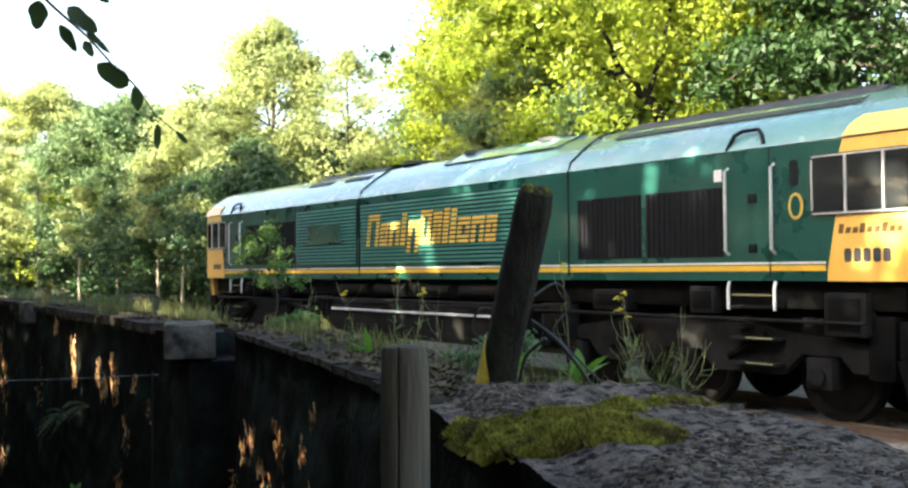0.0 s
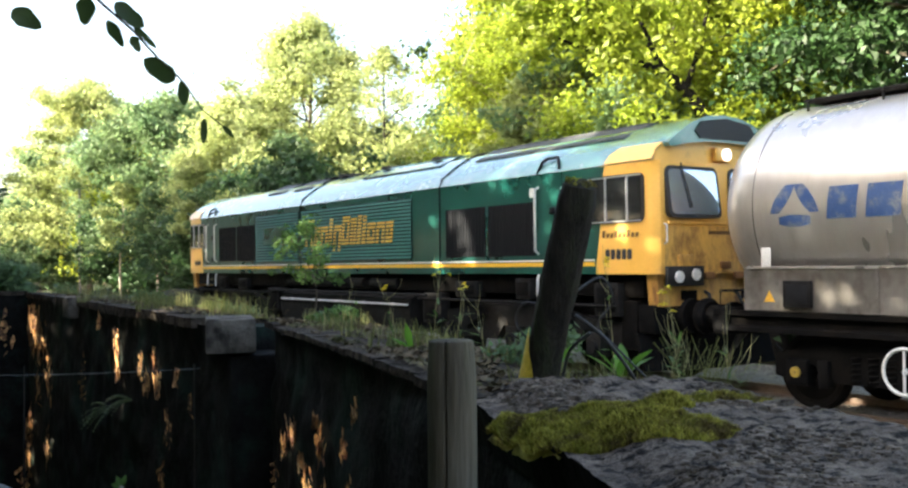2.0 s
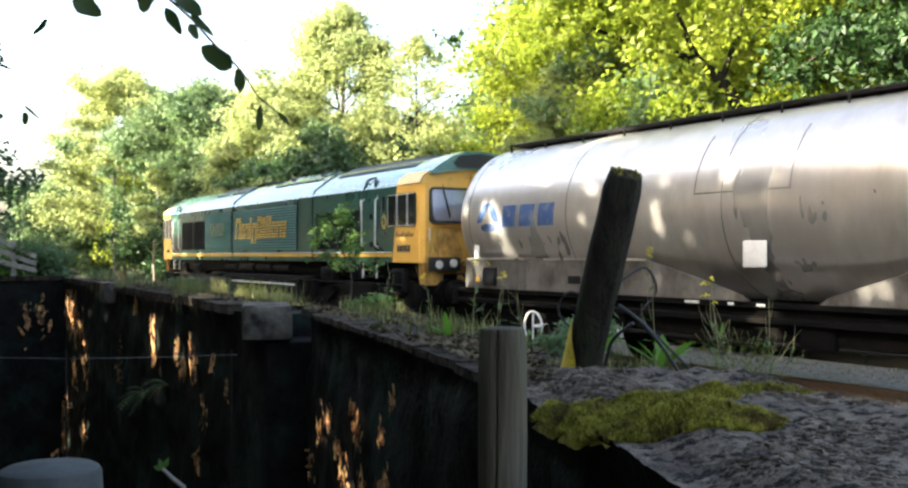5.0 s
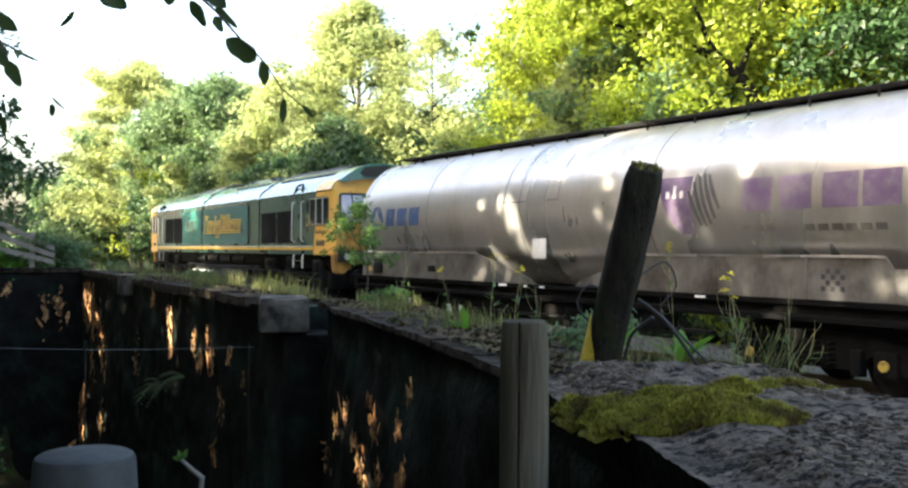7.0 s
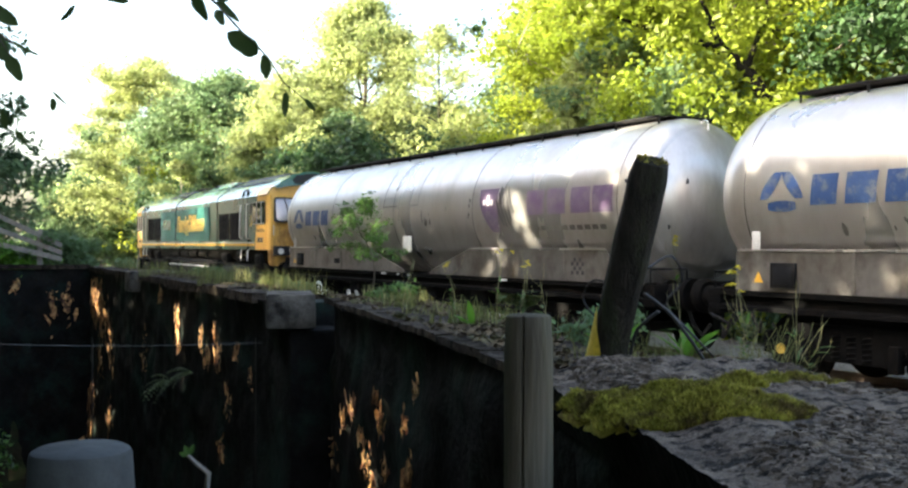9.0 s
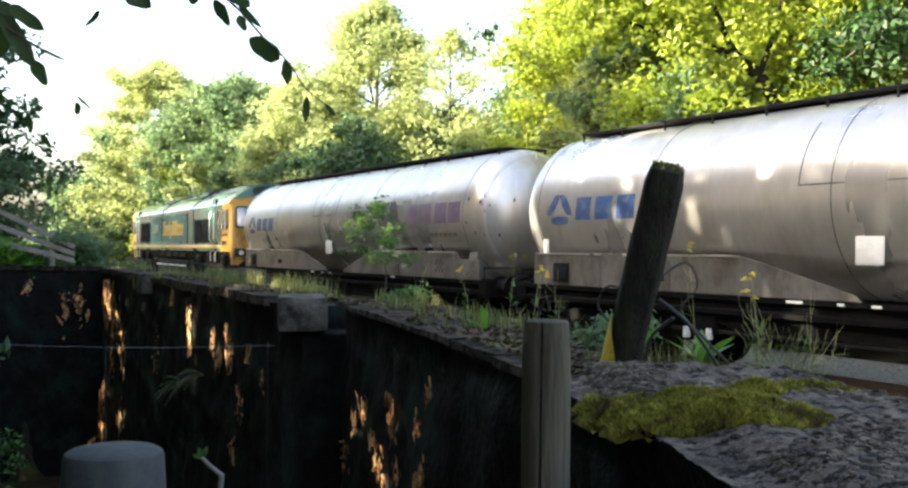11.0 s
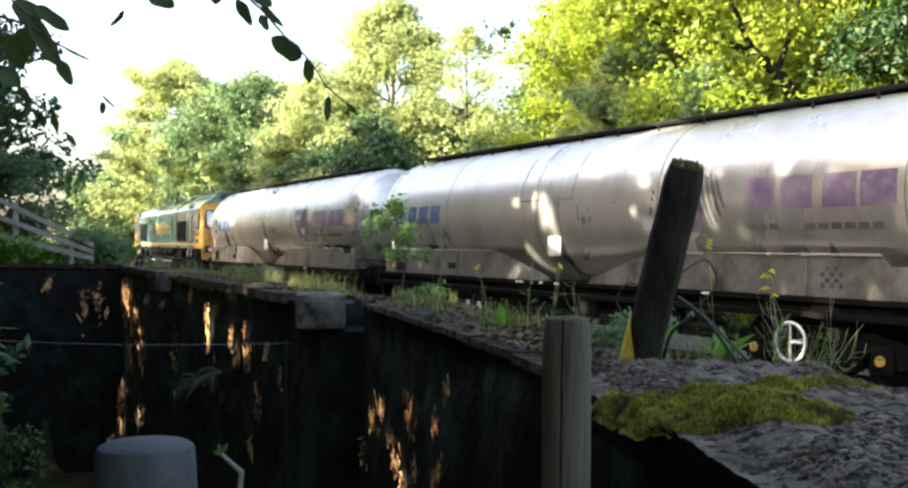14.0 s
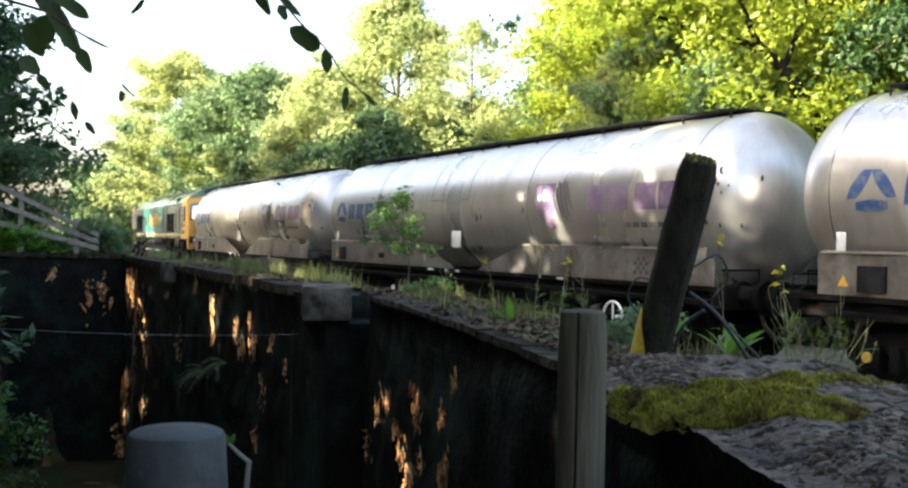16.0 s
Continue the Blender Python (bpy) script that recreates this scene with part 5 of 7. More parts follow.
def build_wagon():
    wag = thing("tank_wagon", "dusty silver bogie tank wagon with blue and purple panels", "tank wagon", "wagons of the train")
    Y = lambda u: u - WAGON_FIRST          # u counts from the locomotive's rear corner
    # tank: barrel with domed ends
    bm = bmesh.new()
    sec = []
    e0, e1, dome = Y(-0.80), Y(-16.37), 0.86
    for i in range(17):
        t = i / 16 * math.pi / 2
        sec.append(tank_section(e0 - dome + dome * math.cos(t), max(0.02, math.sin(t) ** 0.88)))
    for k in range(9):
        sec.append(tank_section(e0 - dome + (e1 + dome - e0 + dome) * (k + 1) / 10, 1.0))
    for i in range(16, -1, -1):
        t = i / 16 * math.pi / 2
        sec.append(tank_section(e1 + dome - dome * math.cos(t), max(0.02, math.sin(t) ** 0.88)))
    loft(bm, sec)
    part("tank_barrel", bm, M_TANK, wag, "dull silver streaked tank barrel")
    # weld rings
    for u in (-1.75, -4.6, -7.9, -11.2, -15.45):
        bm = bmesh.new()
        w = 0.009
        loft(bm, [tank_section(Y(u) - w, 1.001), tank_section(Y(u) - w * 0.6, 1.005), tank_section(Y(u) + w * 0.6, 1.005), tank_section(Y(u) + w, 1.001)], caps=False)
        part("weld_ring", bm, M_SKIRT, wag, "dull weld seam round the barrel")
    # skirts
    for s in (-1, 1):
        for pts in ([(-1.55, 1.71), (-6.4, 1.71), (-6.9, 1.60), (-8.2, 1.27), (-8.3, 1.19), (-1.55, 1.19)], [(-16.0, 1.58), (-15.2, 1.58), (-15.1, 1.71), (-11.0, 1.71), (-10.6, 1.60), (-9.5, 1.27), (-9.4, 1.19), (-16.0, 1.19)]):
            bm = bmesh.new()
            slab(bm, [(s * 1.27, Y(u), z) for u, z in pts], (-s * 0.03, 0, 0))
            part("side_skirt", bm, M_SKIRT, wag, "dusty beige skirt panel")
        for u0, u1 in ((-6.4, -1.6), (-15.1, -11.0)):
            bm = bmesh.new()
            box(bm, min(s * 1.27, s * 1.29), max(s * 1.27, s * 1.29), Y(u0), Y(u1), 1.70, 1.73, 0.004)
            part("skirt_lip", bm, M_TANK, wag)
        for u in (-3.4, -5.0, -12.5, -14.0):
            bm = bmesh.new()
            box(bm, min(s * 1.27, s * 1.285), max(s * 1.27, s * 1.285), Y(u) - 0.02, Y(u) + 0.02, 1.20, 1.69, 0.003)
            part("skirt_rib", bm, M_SKIRT, wag)
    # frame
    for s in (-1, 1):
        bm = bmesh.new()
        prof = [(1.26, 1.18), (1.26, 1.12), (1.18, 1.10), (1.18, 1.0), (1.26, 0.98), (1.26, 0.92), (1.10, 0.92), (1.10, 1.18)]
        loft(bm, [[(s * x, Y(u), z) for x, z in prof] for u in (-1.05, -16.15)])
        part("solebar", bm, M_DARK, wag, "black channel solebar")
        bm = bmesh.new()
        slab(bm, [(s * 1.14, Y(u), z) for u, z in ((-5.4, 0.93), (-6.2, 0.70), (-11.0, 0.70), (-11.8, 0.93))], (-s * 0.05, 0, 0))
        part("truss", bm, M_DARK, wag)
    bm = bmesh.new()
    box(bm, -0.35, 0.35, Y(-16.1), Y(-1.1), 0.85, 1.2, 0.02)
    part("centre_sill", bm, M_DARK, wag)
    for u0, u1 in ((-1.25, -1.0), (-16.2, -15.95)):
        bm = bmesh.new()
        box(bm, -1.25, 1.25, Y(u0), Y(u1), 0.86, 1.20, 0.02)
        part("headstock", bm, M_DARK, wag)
    for f in (lambda u: u, lambda u: 2 * WAGON_FIRST - u):
        for s in (-1, 1):
            bm = bmesh.new()
            rod(bm, (s * 0.865, Y(f(-1.05)), 1.06), (s * 0.865, Y(f(-0.62)), 1.06), 0.15, seg=24)
            rod(bm, (s * 0.865, Y(f(-1.06)), 1.06), (s * 0.865, Y(f(-1.00)), 1.06), 0.21, seg=24)
            rod(bm, (s * 0.865, Y(f(-0.66)), 1.06), (s * 0.865, Y(f(-0.60)), 1.06), 0.20, 0.25, seg=28)
            rod(bm, (s * 0.865, Y(f(-0.60)), 1.06), (s * 0.865, Y(f(-0.52)), 1.06), 0.25, 0.24, seg=28)
            part("buffer", bm, M_DARK, wag, "stout black drum buffer")
            bm = bmesh.new()
            tube(bm, [(s * 0.62, Y(f(-1.0)), 1.0), (s * 0.64, Y(f(-0.80)), 0.62), (s * 0.60, Y(f(-0.66)), 0.46), (s * 0.52, Y(f(-0.56)), 0.62)], 0.03, 8)
            part("air_hose", bm, M_RUBBER, wag)
        bm = bmesh.new()
        rod(bm, (0, Y(f(-1.0)), 1.02), (0, Y(f(-0.46)), 1.02), 0.05, seg=10)
        part("coupling", bm, M_DARK, wag)
        bm = bmesh.new()
        tube(bm, [(-0.35, Y(f(-1.0)), 1.0), (-0.36, Y(f(-0.7)), 0.75), (-0.2, Y(f(-0.48)), 0.62)], 0.025, 8)
        part("brake_hose", bm, M_RUBBER, wag)
        for s in (-1, 1):
            bm = bmesh.new()
            tube(bm, [(s * 1.2, Y(f(-1.1)), 1.2), (s * 1.2, Y(f(-1.1)), 1.42), (s * 0.5, Y(f(-1.08)), 1.42), (s * 0.5, Y(f(-1.08)), 1.2)], 0.018, 6)
            part("shunter_rail", bm, M_GREY, wag)
        # tank saddle under the dome
        bm = bmesh.new()
        slab(bm, [(x, Y(f(-1.5)), z) for x, z in ((-1.2, 1.2), (1.2, 1.2), (1.1, 1.75), (0.6, 1.35), (-0.6, 1.35), (-1.1, 1.75))], (0, Y(f(-1.8)) - Y(f(-1.5)), 0))
        part("saddle", bm, M_SKIRT, wag)
    # bogies
    axles = [-2.19, -4.19, -12.98, -14.98]
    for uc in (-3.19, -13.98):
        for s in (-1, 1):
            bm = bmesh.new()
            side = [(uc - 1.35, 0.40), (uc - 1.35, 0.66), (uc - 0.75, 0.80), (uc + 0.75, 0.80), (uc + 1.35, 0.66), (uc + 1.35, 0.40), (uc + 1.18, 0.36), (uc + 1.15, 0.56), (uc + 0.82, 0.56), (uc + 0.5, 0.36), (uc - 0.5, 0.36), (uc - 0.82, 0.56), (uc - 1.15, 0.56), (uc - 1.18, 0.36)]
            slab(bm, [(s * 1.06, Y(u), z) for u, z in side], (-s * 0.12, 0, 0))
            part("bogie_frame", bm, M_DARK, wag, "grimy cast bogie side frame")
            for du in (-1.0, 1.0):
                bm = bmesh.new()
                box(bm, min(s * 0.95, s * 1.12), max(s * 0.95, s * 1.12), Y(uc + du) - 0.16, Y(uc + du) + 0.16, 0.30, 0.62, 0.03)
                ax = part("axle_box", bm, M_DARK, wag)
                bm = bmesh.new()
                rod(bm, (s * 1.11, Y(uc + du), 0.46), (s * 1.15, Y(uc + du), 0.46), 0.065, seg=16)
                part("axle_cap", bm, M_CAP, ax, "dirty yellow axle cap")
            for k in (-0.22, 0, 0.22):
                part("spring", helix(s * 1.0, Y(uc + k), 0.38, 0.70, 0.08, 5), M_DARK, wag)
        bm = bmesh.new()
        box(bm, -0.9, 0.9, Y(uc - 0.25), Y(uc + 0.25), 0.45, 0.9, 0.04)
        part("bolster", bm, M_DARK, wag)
        # dark filler plates added to close the bright gaps between the wheels
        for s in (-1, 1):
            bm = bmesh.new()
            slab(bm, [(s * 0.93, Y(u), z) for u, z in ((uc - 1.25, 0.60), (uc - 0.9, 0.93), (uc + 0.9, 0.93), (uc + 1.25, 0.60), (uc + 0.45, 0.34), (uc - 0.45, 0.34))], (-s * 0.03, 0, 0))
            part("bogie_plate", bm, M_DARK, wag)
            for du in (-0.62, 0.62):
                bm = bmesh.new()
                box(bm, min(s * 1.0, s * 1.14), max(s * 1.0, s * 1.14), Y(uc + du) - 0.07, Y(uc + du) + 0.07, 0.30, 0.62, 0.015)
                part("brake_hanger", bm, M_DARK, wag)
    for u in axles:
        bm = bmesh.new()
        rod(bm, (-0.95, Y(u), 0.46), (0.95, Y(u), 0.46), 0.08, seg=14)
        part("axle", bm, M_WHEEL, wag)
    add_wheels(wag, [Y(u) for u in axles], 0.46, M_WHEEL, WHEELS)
    # brake gear and the white hand wheels
    bm = bmesh.new()
    rod(bm, (-0.9, Y(-6.6), 0.75), (-0.9, Y(-7.6), 0.75), 0.2, seg=18)
    part("air_reservoir", bm, M_DARK, wag)
    for u in (-5.6, -9.3, -11.2):
        bm = bmesh.new()
        box(bm, -1.2, -0.95, Y(u) - 0.25, Y(u) + 0.25, 0.62, 0.92, 0.02)
        part("equipment_box", bm, M_DARK, wag)
    bm = bmesh.new()
    rod(bm, (-1.1, Y(-4.9), 0.66), (-1.1, Y(-12.3), 0.66), 0.03, seg=8)
    part("brake_pipe", bm, M_GREY, wag, "long grey brake pipe")
    for u in (-5.3, -5.75):
        bm = bmesh.new()
        rod(bm, (-1.20, Y(u), 0.70), (-1.20, Y(u), 0.55), 0.05, seg=10)
        part("valve", bm, M_CHROME, wag)
    # boxes, notices and marks on the near and far sides
    for s in (-1, 1):
        bm = bmesh.new()
        box(bm, min(s * 1.27, s * 1.31), max(s * 1.27, s * 1.31), Y(-2.56), Y(-2.16), 1.24, 1.56, 0.01)
        bx = part("inspection_box", bm, M_GREY, wag)
        bm = bmesh.new()
        box(bm, min(s * 1.31, s * 1.315), max(s * 1.31, s * 1.315), Y(-2.51), Y(-2.21), 1.29, 1.51, 0.002)
        part("inspection_glass", bm, M_GRILLE, bx)
        bm = bmesh.new()
        box(bm, min(s * 1.235, s * 1.245), max(s * 1.235, s * 1.245), Y(-1.94), Y(-1.80), 1.70, 1.96, 0.003)
        part("notice_plate", bm, M_WHITE, wag, "small white notice")
        bm = bmesh.new()
        slab(bm, [(s * 1.272, Y(-2.02), 1.30), (s * 1.272, Y(-1.86), 1.30), (s * 1.272, Y(-1.94), 1.44)], (s * 0.004, 0, 0))
        part("warning_triangle", bm, M_STRIPE, wag)
        bm = bmesh.new()
        box(bm, min(s * 1.235, s * 1.247), max(s * 1.235, s * 1.247), Y(-8.58), Y(-8.19), 1.63, 1.97, 0.003)
        part("blank_notice", bm, M_WHITE, wag, "square white notice")
        bm = bmesh.new()
        box(bm, min(s * 1.27, s * 1.285), max(s * 1.27, s * 1.285), Y(-4.9), Y(-4.6), 1.33, 1.45, 0.003)
        part("data_plate", bm, M_GREY, wag)
        bm = bmesh.new()
        for k in range(5):
            for j in range(4):
                if (k + j) % 2 == 0:
                    box(bm, min(s * 1.27, s * 1.276), max(s * 1.27, s * 1.276), Y(-14.25 - 0.07 * k) - 0.03, Y(-14.25 - 0.07 * k) + 0.03, 1.30 + 0.07 * j, 1.36 + 0.07 * j)
        part("checker_mark", bm, M_INK, wag)
        # faded blue company mark: a triangle and three letter-sized blocks
        # three stout limbs of a hollow triangle
        for limb, ((ua, za), (ub, zb), wide) in enumerate((((-2.14, 2.28), (-2.58, 2.28), 0.085), ((-2.64, 2.36), (-2.42, 2.70), 0.10), ((-2.08, 2.36), (-2.30, 2.70), 0.10))):
            bm = bmesh.new()
            skin = []
            for lf in (0.006, 0.001):
                row = []
                for i in range(7):
                    f = i / 6
                    g = wide * math.sin(math.pi * (0.12 + 0.76 * f)) ** 0.5
                    if limb == 0:
                        ends = ((ua + (ub - ua) * f, za - g), (ua + (ub - ua) * f, za + g * 0.7))
                    else:
                        ends = ((ua + (ub - ua) * f - g, za + (zb - za) * f), (ua + (ub - ua) * f + g, za + (zb - za) * f))
                    row.append([bm.verts.new((s * math.sqrt((1.33 + lf) ** 2 - (z - 2.46) ** 2), Y(u), z)) for u, z in ends])
                skin.append(row)
            for i in range(6):
                for row in skin:
                    bm.faces.new((row[i][0], row[i][1], row[i + 1][1], row[i + 1][0]))
                for e in (0, 1):
                    bm.faces.new((skin[0][i][e], skin[0][i + 1][e], skin[1][i + 1][e], skin[1][i][e]))
            bmesh.ops.recalc_face_normals(bm, faces=bm.faces[:])
            part("company_mark", bm, M_BLUE, wag, "faded blue limb of a triangular mark")
        for u0, u1 in ((-2.80, -3.18), (-3.30, -3.72), (-3.84, -4.26)):
            bm = bmesh.new()
            a, b = max(u0, u1), min(u0, u1)
            tank_patch(bm, Y(b), Y(a), 2.27, 2.64, s, lean=-0.12)
            part("lettering_block", bm, M_BLUE, wag, "faded blue letter-sized block")
        for u0, u1, z0, z1 in ((-7.42, -7.40, 2.62, 3.42), (-9.02, -9.00, 2.62, 3.42), (-9.02, -7.40, 2.60, 2.62)):
            bm = bmesh.new()
            tank_patch(bm, Y(u0), Y(u1), z0, z1, s, n=6)
            part("panel_seam", bm, M_SKIRT, wag)
        for u, w in ((-7.3, 0.13), (-8.0, 0.05), (-8.5, 0.07), (-12.2, 0.10)):
            bm = bmesh.new()
            box(bm, min(s * 1.262, s * 1.266), max(s * 1.262, s * 1.266), Y(u) - w, Y(u) + w, 1.13, 1.165, 0.001)
            part("data_plate", bm, M_WHITE, wag, "small white data plate")
        # purple panel with slanting black bands
        bm = bmesh.new()
        skin = []
        for lf in (0.005, 0.001):
            row = []
            for i in range(10):
                z = 2.01 + 0.80 * i / 9
                x = s * math.sqrt((1.33 + lf) ** 2 - (z - 2.46) ** 2)
                row.append([bm.verts.new((x, Y(-12.08), z)), bm.verts.new((x, Y(-11.45 - 0.40 * (1 - i / 9) ** 2.2), z))])
            skin.append(row)
        for i in range(9):
            for row in skin:
                bm.faces.new((row[i][0], row[i][1], row[i + 1][1], row[i + 1][0]))
            for e in (0, 1):
                bm.faces.new((skin[0][i][e], skin[0][i + 1][e], skin[1][i + 1][e], skin[1][i][e]))
        bmesh.ops.recalc_face_normals(bm, faces=bm.faces[:])
        panel = part("purple_panel", bm, M_PURPLE, wag, "faded purple half of a shield")
        for u, z, w, h in ((-11.62, 2.56, 0.035, 0.05), (-11.76, 2.60, 0.03, 0.09), (-11.90, 2.56, 0.035, 0.05)):
            bm = bmesh.new()
            tank_patch(bm, Y(u - w), Y(u + w), z - h, z + h, s, lift=0.009, n=3)
            part("pale_mark", bm, M_WHITE, panel)
        for u, z, r in ((-11.12, 2.62, 0.035), (-11.10, 2.52, 0.03), (-11.08, 2.36, 0.035), (-11.05, 2.30, 0.025), (-10.2, 2.5, 0.02), (-9.5, 2.4, 0.02)):
            bm = bmesh.new()
            tank_patch(bm, Y(u - r * 0.6), Y(u + r * 0.6), z - r, z + r, s, lean=0.4, n=3)
            part("paint_chip", bm, M_INK, wag, "dark flaked spot")
        for k in range(5):
            bm = bmesh.new()
            mid, half = 2.36 + 0.055 * k, 0.33 * math.sqrt(1 - ((k - 2) / 2.9) ** 2)
            skin = []
            for lf in (0.006, 0.001):
                row = []
                for i in range(9):
                    g = i / 4 - 1
                    z = mid + half * g
                    x = s * math.sqrt((1.33 + lf) ** 2 - (z - 2.46) ** 2)
                    u = -12.14 - 0.088 * k + 0.11 * g - 0.008 * g * g
                    w = 0.036 * (1.1 - 0.5 * abs(g))
                    row.append([bm.verts.new((x, Y(u) - w, z)), bm.verts.new((x, Y(u) + w, z))])
                skin.append(row)
            for i in range(8):
                for row in skin:
                    bm.faces.new((row[i][0], row[i][1], row[i + 1][1], row[i + 1][0]))
                for e in (0, 1):
                    bm.faces.new((skin[0][i][e], skin[0][i + 1][e], skin[1][i + 1][e], skin[1][i][e]))
            bmesh.ops.recalc_face_normals(bm, faces=bm.faces[:])
            part("black_band", bm, M_INK, wag, "slanting black band of a leaf-shaped mark")
        for u0 in (-13.02, -13.62, -14.28, -14.84):
            bm = bmesh.new()
            w = 0.5
            tank_patch(bm, Y(u0 - w), Y(u0), 2.30, 2.72, s)
            part("lettering_block", bm, M_PURPLE, wag, "faded purple letter-sized block")
        bm = bmesh.new()
        for k in range(11):
            tank_patch(bm, Y(-13.13 - 0.2 * k), Y(-12.98 - 0.2 * k), 2.03, 2.11, s, n=1)
        part("lettering_bar", bm, M_SKIRT, wag, "small dull lettering bar")
    # dark chips where the paint has flaked off the rear dome
    chips = random.Random(71)
    mid_y, deep = e1 + dome, dome
    for side, (aa, hh, size) in [(sd, c) for sd in (-1, 1) for c in ((0.52, 0.30, 0.05), (0.54, 0.26, 0.035), (0.50, 0.14, 0.04), (0.46, 0.17, 0.05), (0.55, 0.04, 0.03), (0.52, -0.30, 0.045), (0.80, -0.30, 0.055), (0.14, 0.22, 0.03), (0.10, -0.12, 0.035), (0.32, -0.28, 0.04), (0.64, 0.12, 0.03), (1.05, 0.2, 0.05))]:
        bm = bmesh.new()
        ring = []
        for i in range(7):
            q = 6.2832 * i / 7
            rr = size * chips.uniform(0.2, 0.62)
            a2, z2 = aa + math.cos(q) * rr * 0.8, hh + math.sin(q) * rr * 1.5
            k = math.sqrt(max(0.01, 1 - z2 * z2))
            ring.append(Vector((side * 1.335 * k * math.cos(a2), mid_y - deep * k * math.sin(a2) * 1.03, 2.46 + 1.335 * z2)))
        lift = Vector((side * math.cos(aa), -math.sin(aa), 0.0)) * 0.03
        slab(bm, [p + lift for p in ring], -lift * 1.6)
        part("paint_chip", bm, M_INK, wag, "dark flaked spot")
    # walkway on top with posts and rail
    bm = bmesh.new()
    box(bm, -0.42, 0.42, Y(-15.6), Y(-1.9), 3.79, 3.815, 0.005)
    part("walkway", bm, M_GREY, wag, "narrow roof walkway")
    for s in (-1, 1):
        bm = bmesh.new()
        rod(bm, (s * 0.55, Y(-15.55), 3.80), (s * 0.55, Y(-1.95), 3.80), 0.022, seg=8)
        part("walkway_rail", bm, M_GREY, wag)
        for k in range(14):
            bm = bmesh.new()
            u = -2.0 - 1.04 * k
            rod(bm, (s * 0.55, Y(u), 3.64), (s * 0.55, Y(u), 3.82), 0.018, seg=6)
            part("rail_post", bm, M_GREY, wag)
    for u in (-4.5, -8.6, -12.7):
        bm = bmesh.new()
        rod(bm, (0, Y(u), 3.76), (0, Y(u), 3.87), 0.28, seg=20)
        part("hatch", bm, M_TANK, wag)
    return wag


def hand_wheel(wag, u):
    """The white brake wheel on the near side of a wagon."""
    bm = bmesh.new()
    c = Vector((-1.34, u - WAGON_FIRST, 0.60))
    tube(bm, [c + Vector((0, math.cos(a) * 0.245, math.sin(a) * 0.245)) for a in (6.2832 * i / 28 for i in range(29))], 0.02, 8)
    for a in (90, 180, 270):
        rod(bm, c, c + Vector((0, math.cos(radians(a)) * 0.24, math.sin(radians(a)) * 0.24)), 0.016, seg=6)
    rod(bm, c, c + Vector((0.28, 0, 0)), 0.03, seg=8)
    part("hand_wheel", bm, M_WHITE, wag, "white brake hand wheel")


def dome_strap(wag):
    """A raised strap round the rear dome, with a lug at its top."""
    y1 = -16.37 - WAGON_FIRST
    bm = bmesh.new()
    ring = []
    for t, out in ((0.98, 1.0), (1.0, 1.022), (1.05, 1.022), (1.07, 1.0)):
        ring.append(tank_section(y1 + 0.86 - 0.86 * math.cos(t), math.sin(t) ** 0.88 * out))
    loft(bm, ring, caps=False)
    part("dome_strap", bm, M_TANK, wag, "raised steel strap round the dome")
    bm = bmesh.new()
    tube(bm, [(0, y1 + 0.50, 3.66), (0, y1 + 0.45, 3.72), (0, y1 + 0.36, 3.70), (0, y1 + 0.34, 3.56)], 0.016, 8)
    part("lifting_lug", bm, M_CHROME, wag)


LOCO = build_locomotive()
FIRST_WAGON = build_wagon()
WAGONS = [FIRST_WAGON] + [copy_thing(FIRST_WAGON, Matrix.Identity(4)) for _ in range(2)]
hand_wheel(WAGONS[0], -3.74)
dome_strap(WAGONS[0])
hand_wheel(WAGONS[1], -13.80)


# ---------------------------------------------------------------- trees
def leaf_cloud(centres, radii, per, size, seed, flat=0.62, small=False):
    """Leaves as small folded diamonds, or as small triangles on far trees, scattered in clumps."""
    rng = np.random.default_rng(seed)
    c = np.repeat(np.asarray(centres, float), per, 0)
    r = np.repeat(np.asarray(radii, float), per)
    n = len(c)
    d = rng.normal(0, 1, (n, 3))
    d /= np.linalg.norm(d, axis=1)[:, None]
    reach = np.abs(rng.normal(0, 0.62, n)) + 0.12 if small else rng.uniform(0.25, 1.0, n) ** 0.5
    p = c + d * (r * reach)[:, None] * np.array([1, 1, flat])
    nrm = rng.normal(0, 0.75, (n, 3)) + d * 0.6 + np.array([0, 0, 0.7])
    nrm /= np.linalg.norm(nrm, axis=1)[:, None]
    a = np.cross(nrm, rng.normal(0, 1, (n, 3)))
    a /= np.linalg.norm(a, axis=1)[:, None]
    b = np.cross(nrm, a)
    s = (size * rng.uniform(0.6, 1.3, n))[:, None]
    if small:
        V = np.stack([p - a * s, p + b * s * 0.75 + a * s * 0.2, p + a * s * 0.9 - b * s * 0.35 - nrm * s * 0.15], 1).reshape(-1, 3)
        return V, np.arange(3 * n).reshape(n, 3)
    V = np.stack([p - a * s, p + b * s * 0.45 - nrm * s * 0.12, p + a * s, p - b * s * 0.45 - nrm * s * 0.12], 1).reshape(-1, 3)
    F = np.arange(4 * n).reshape(n, 4)
    return V, F


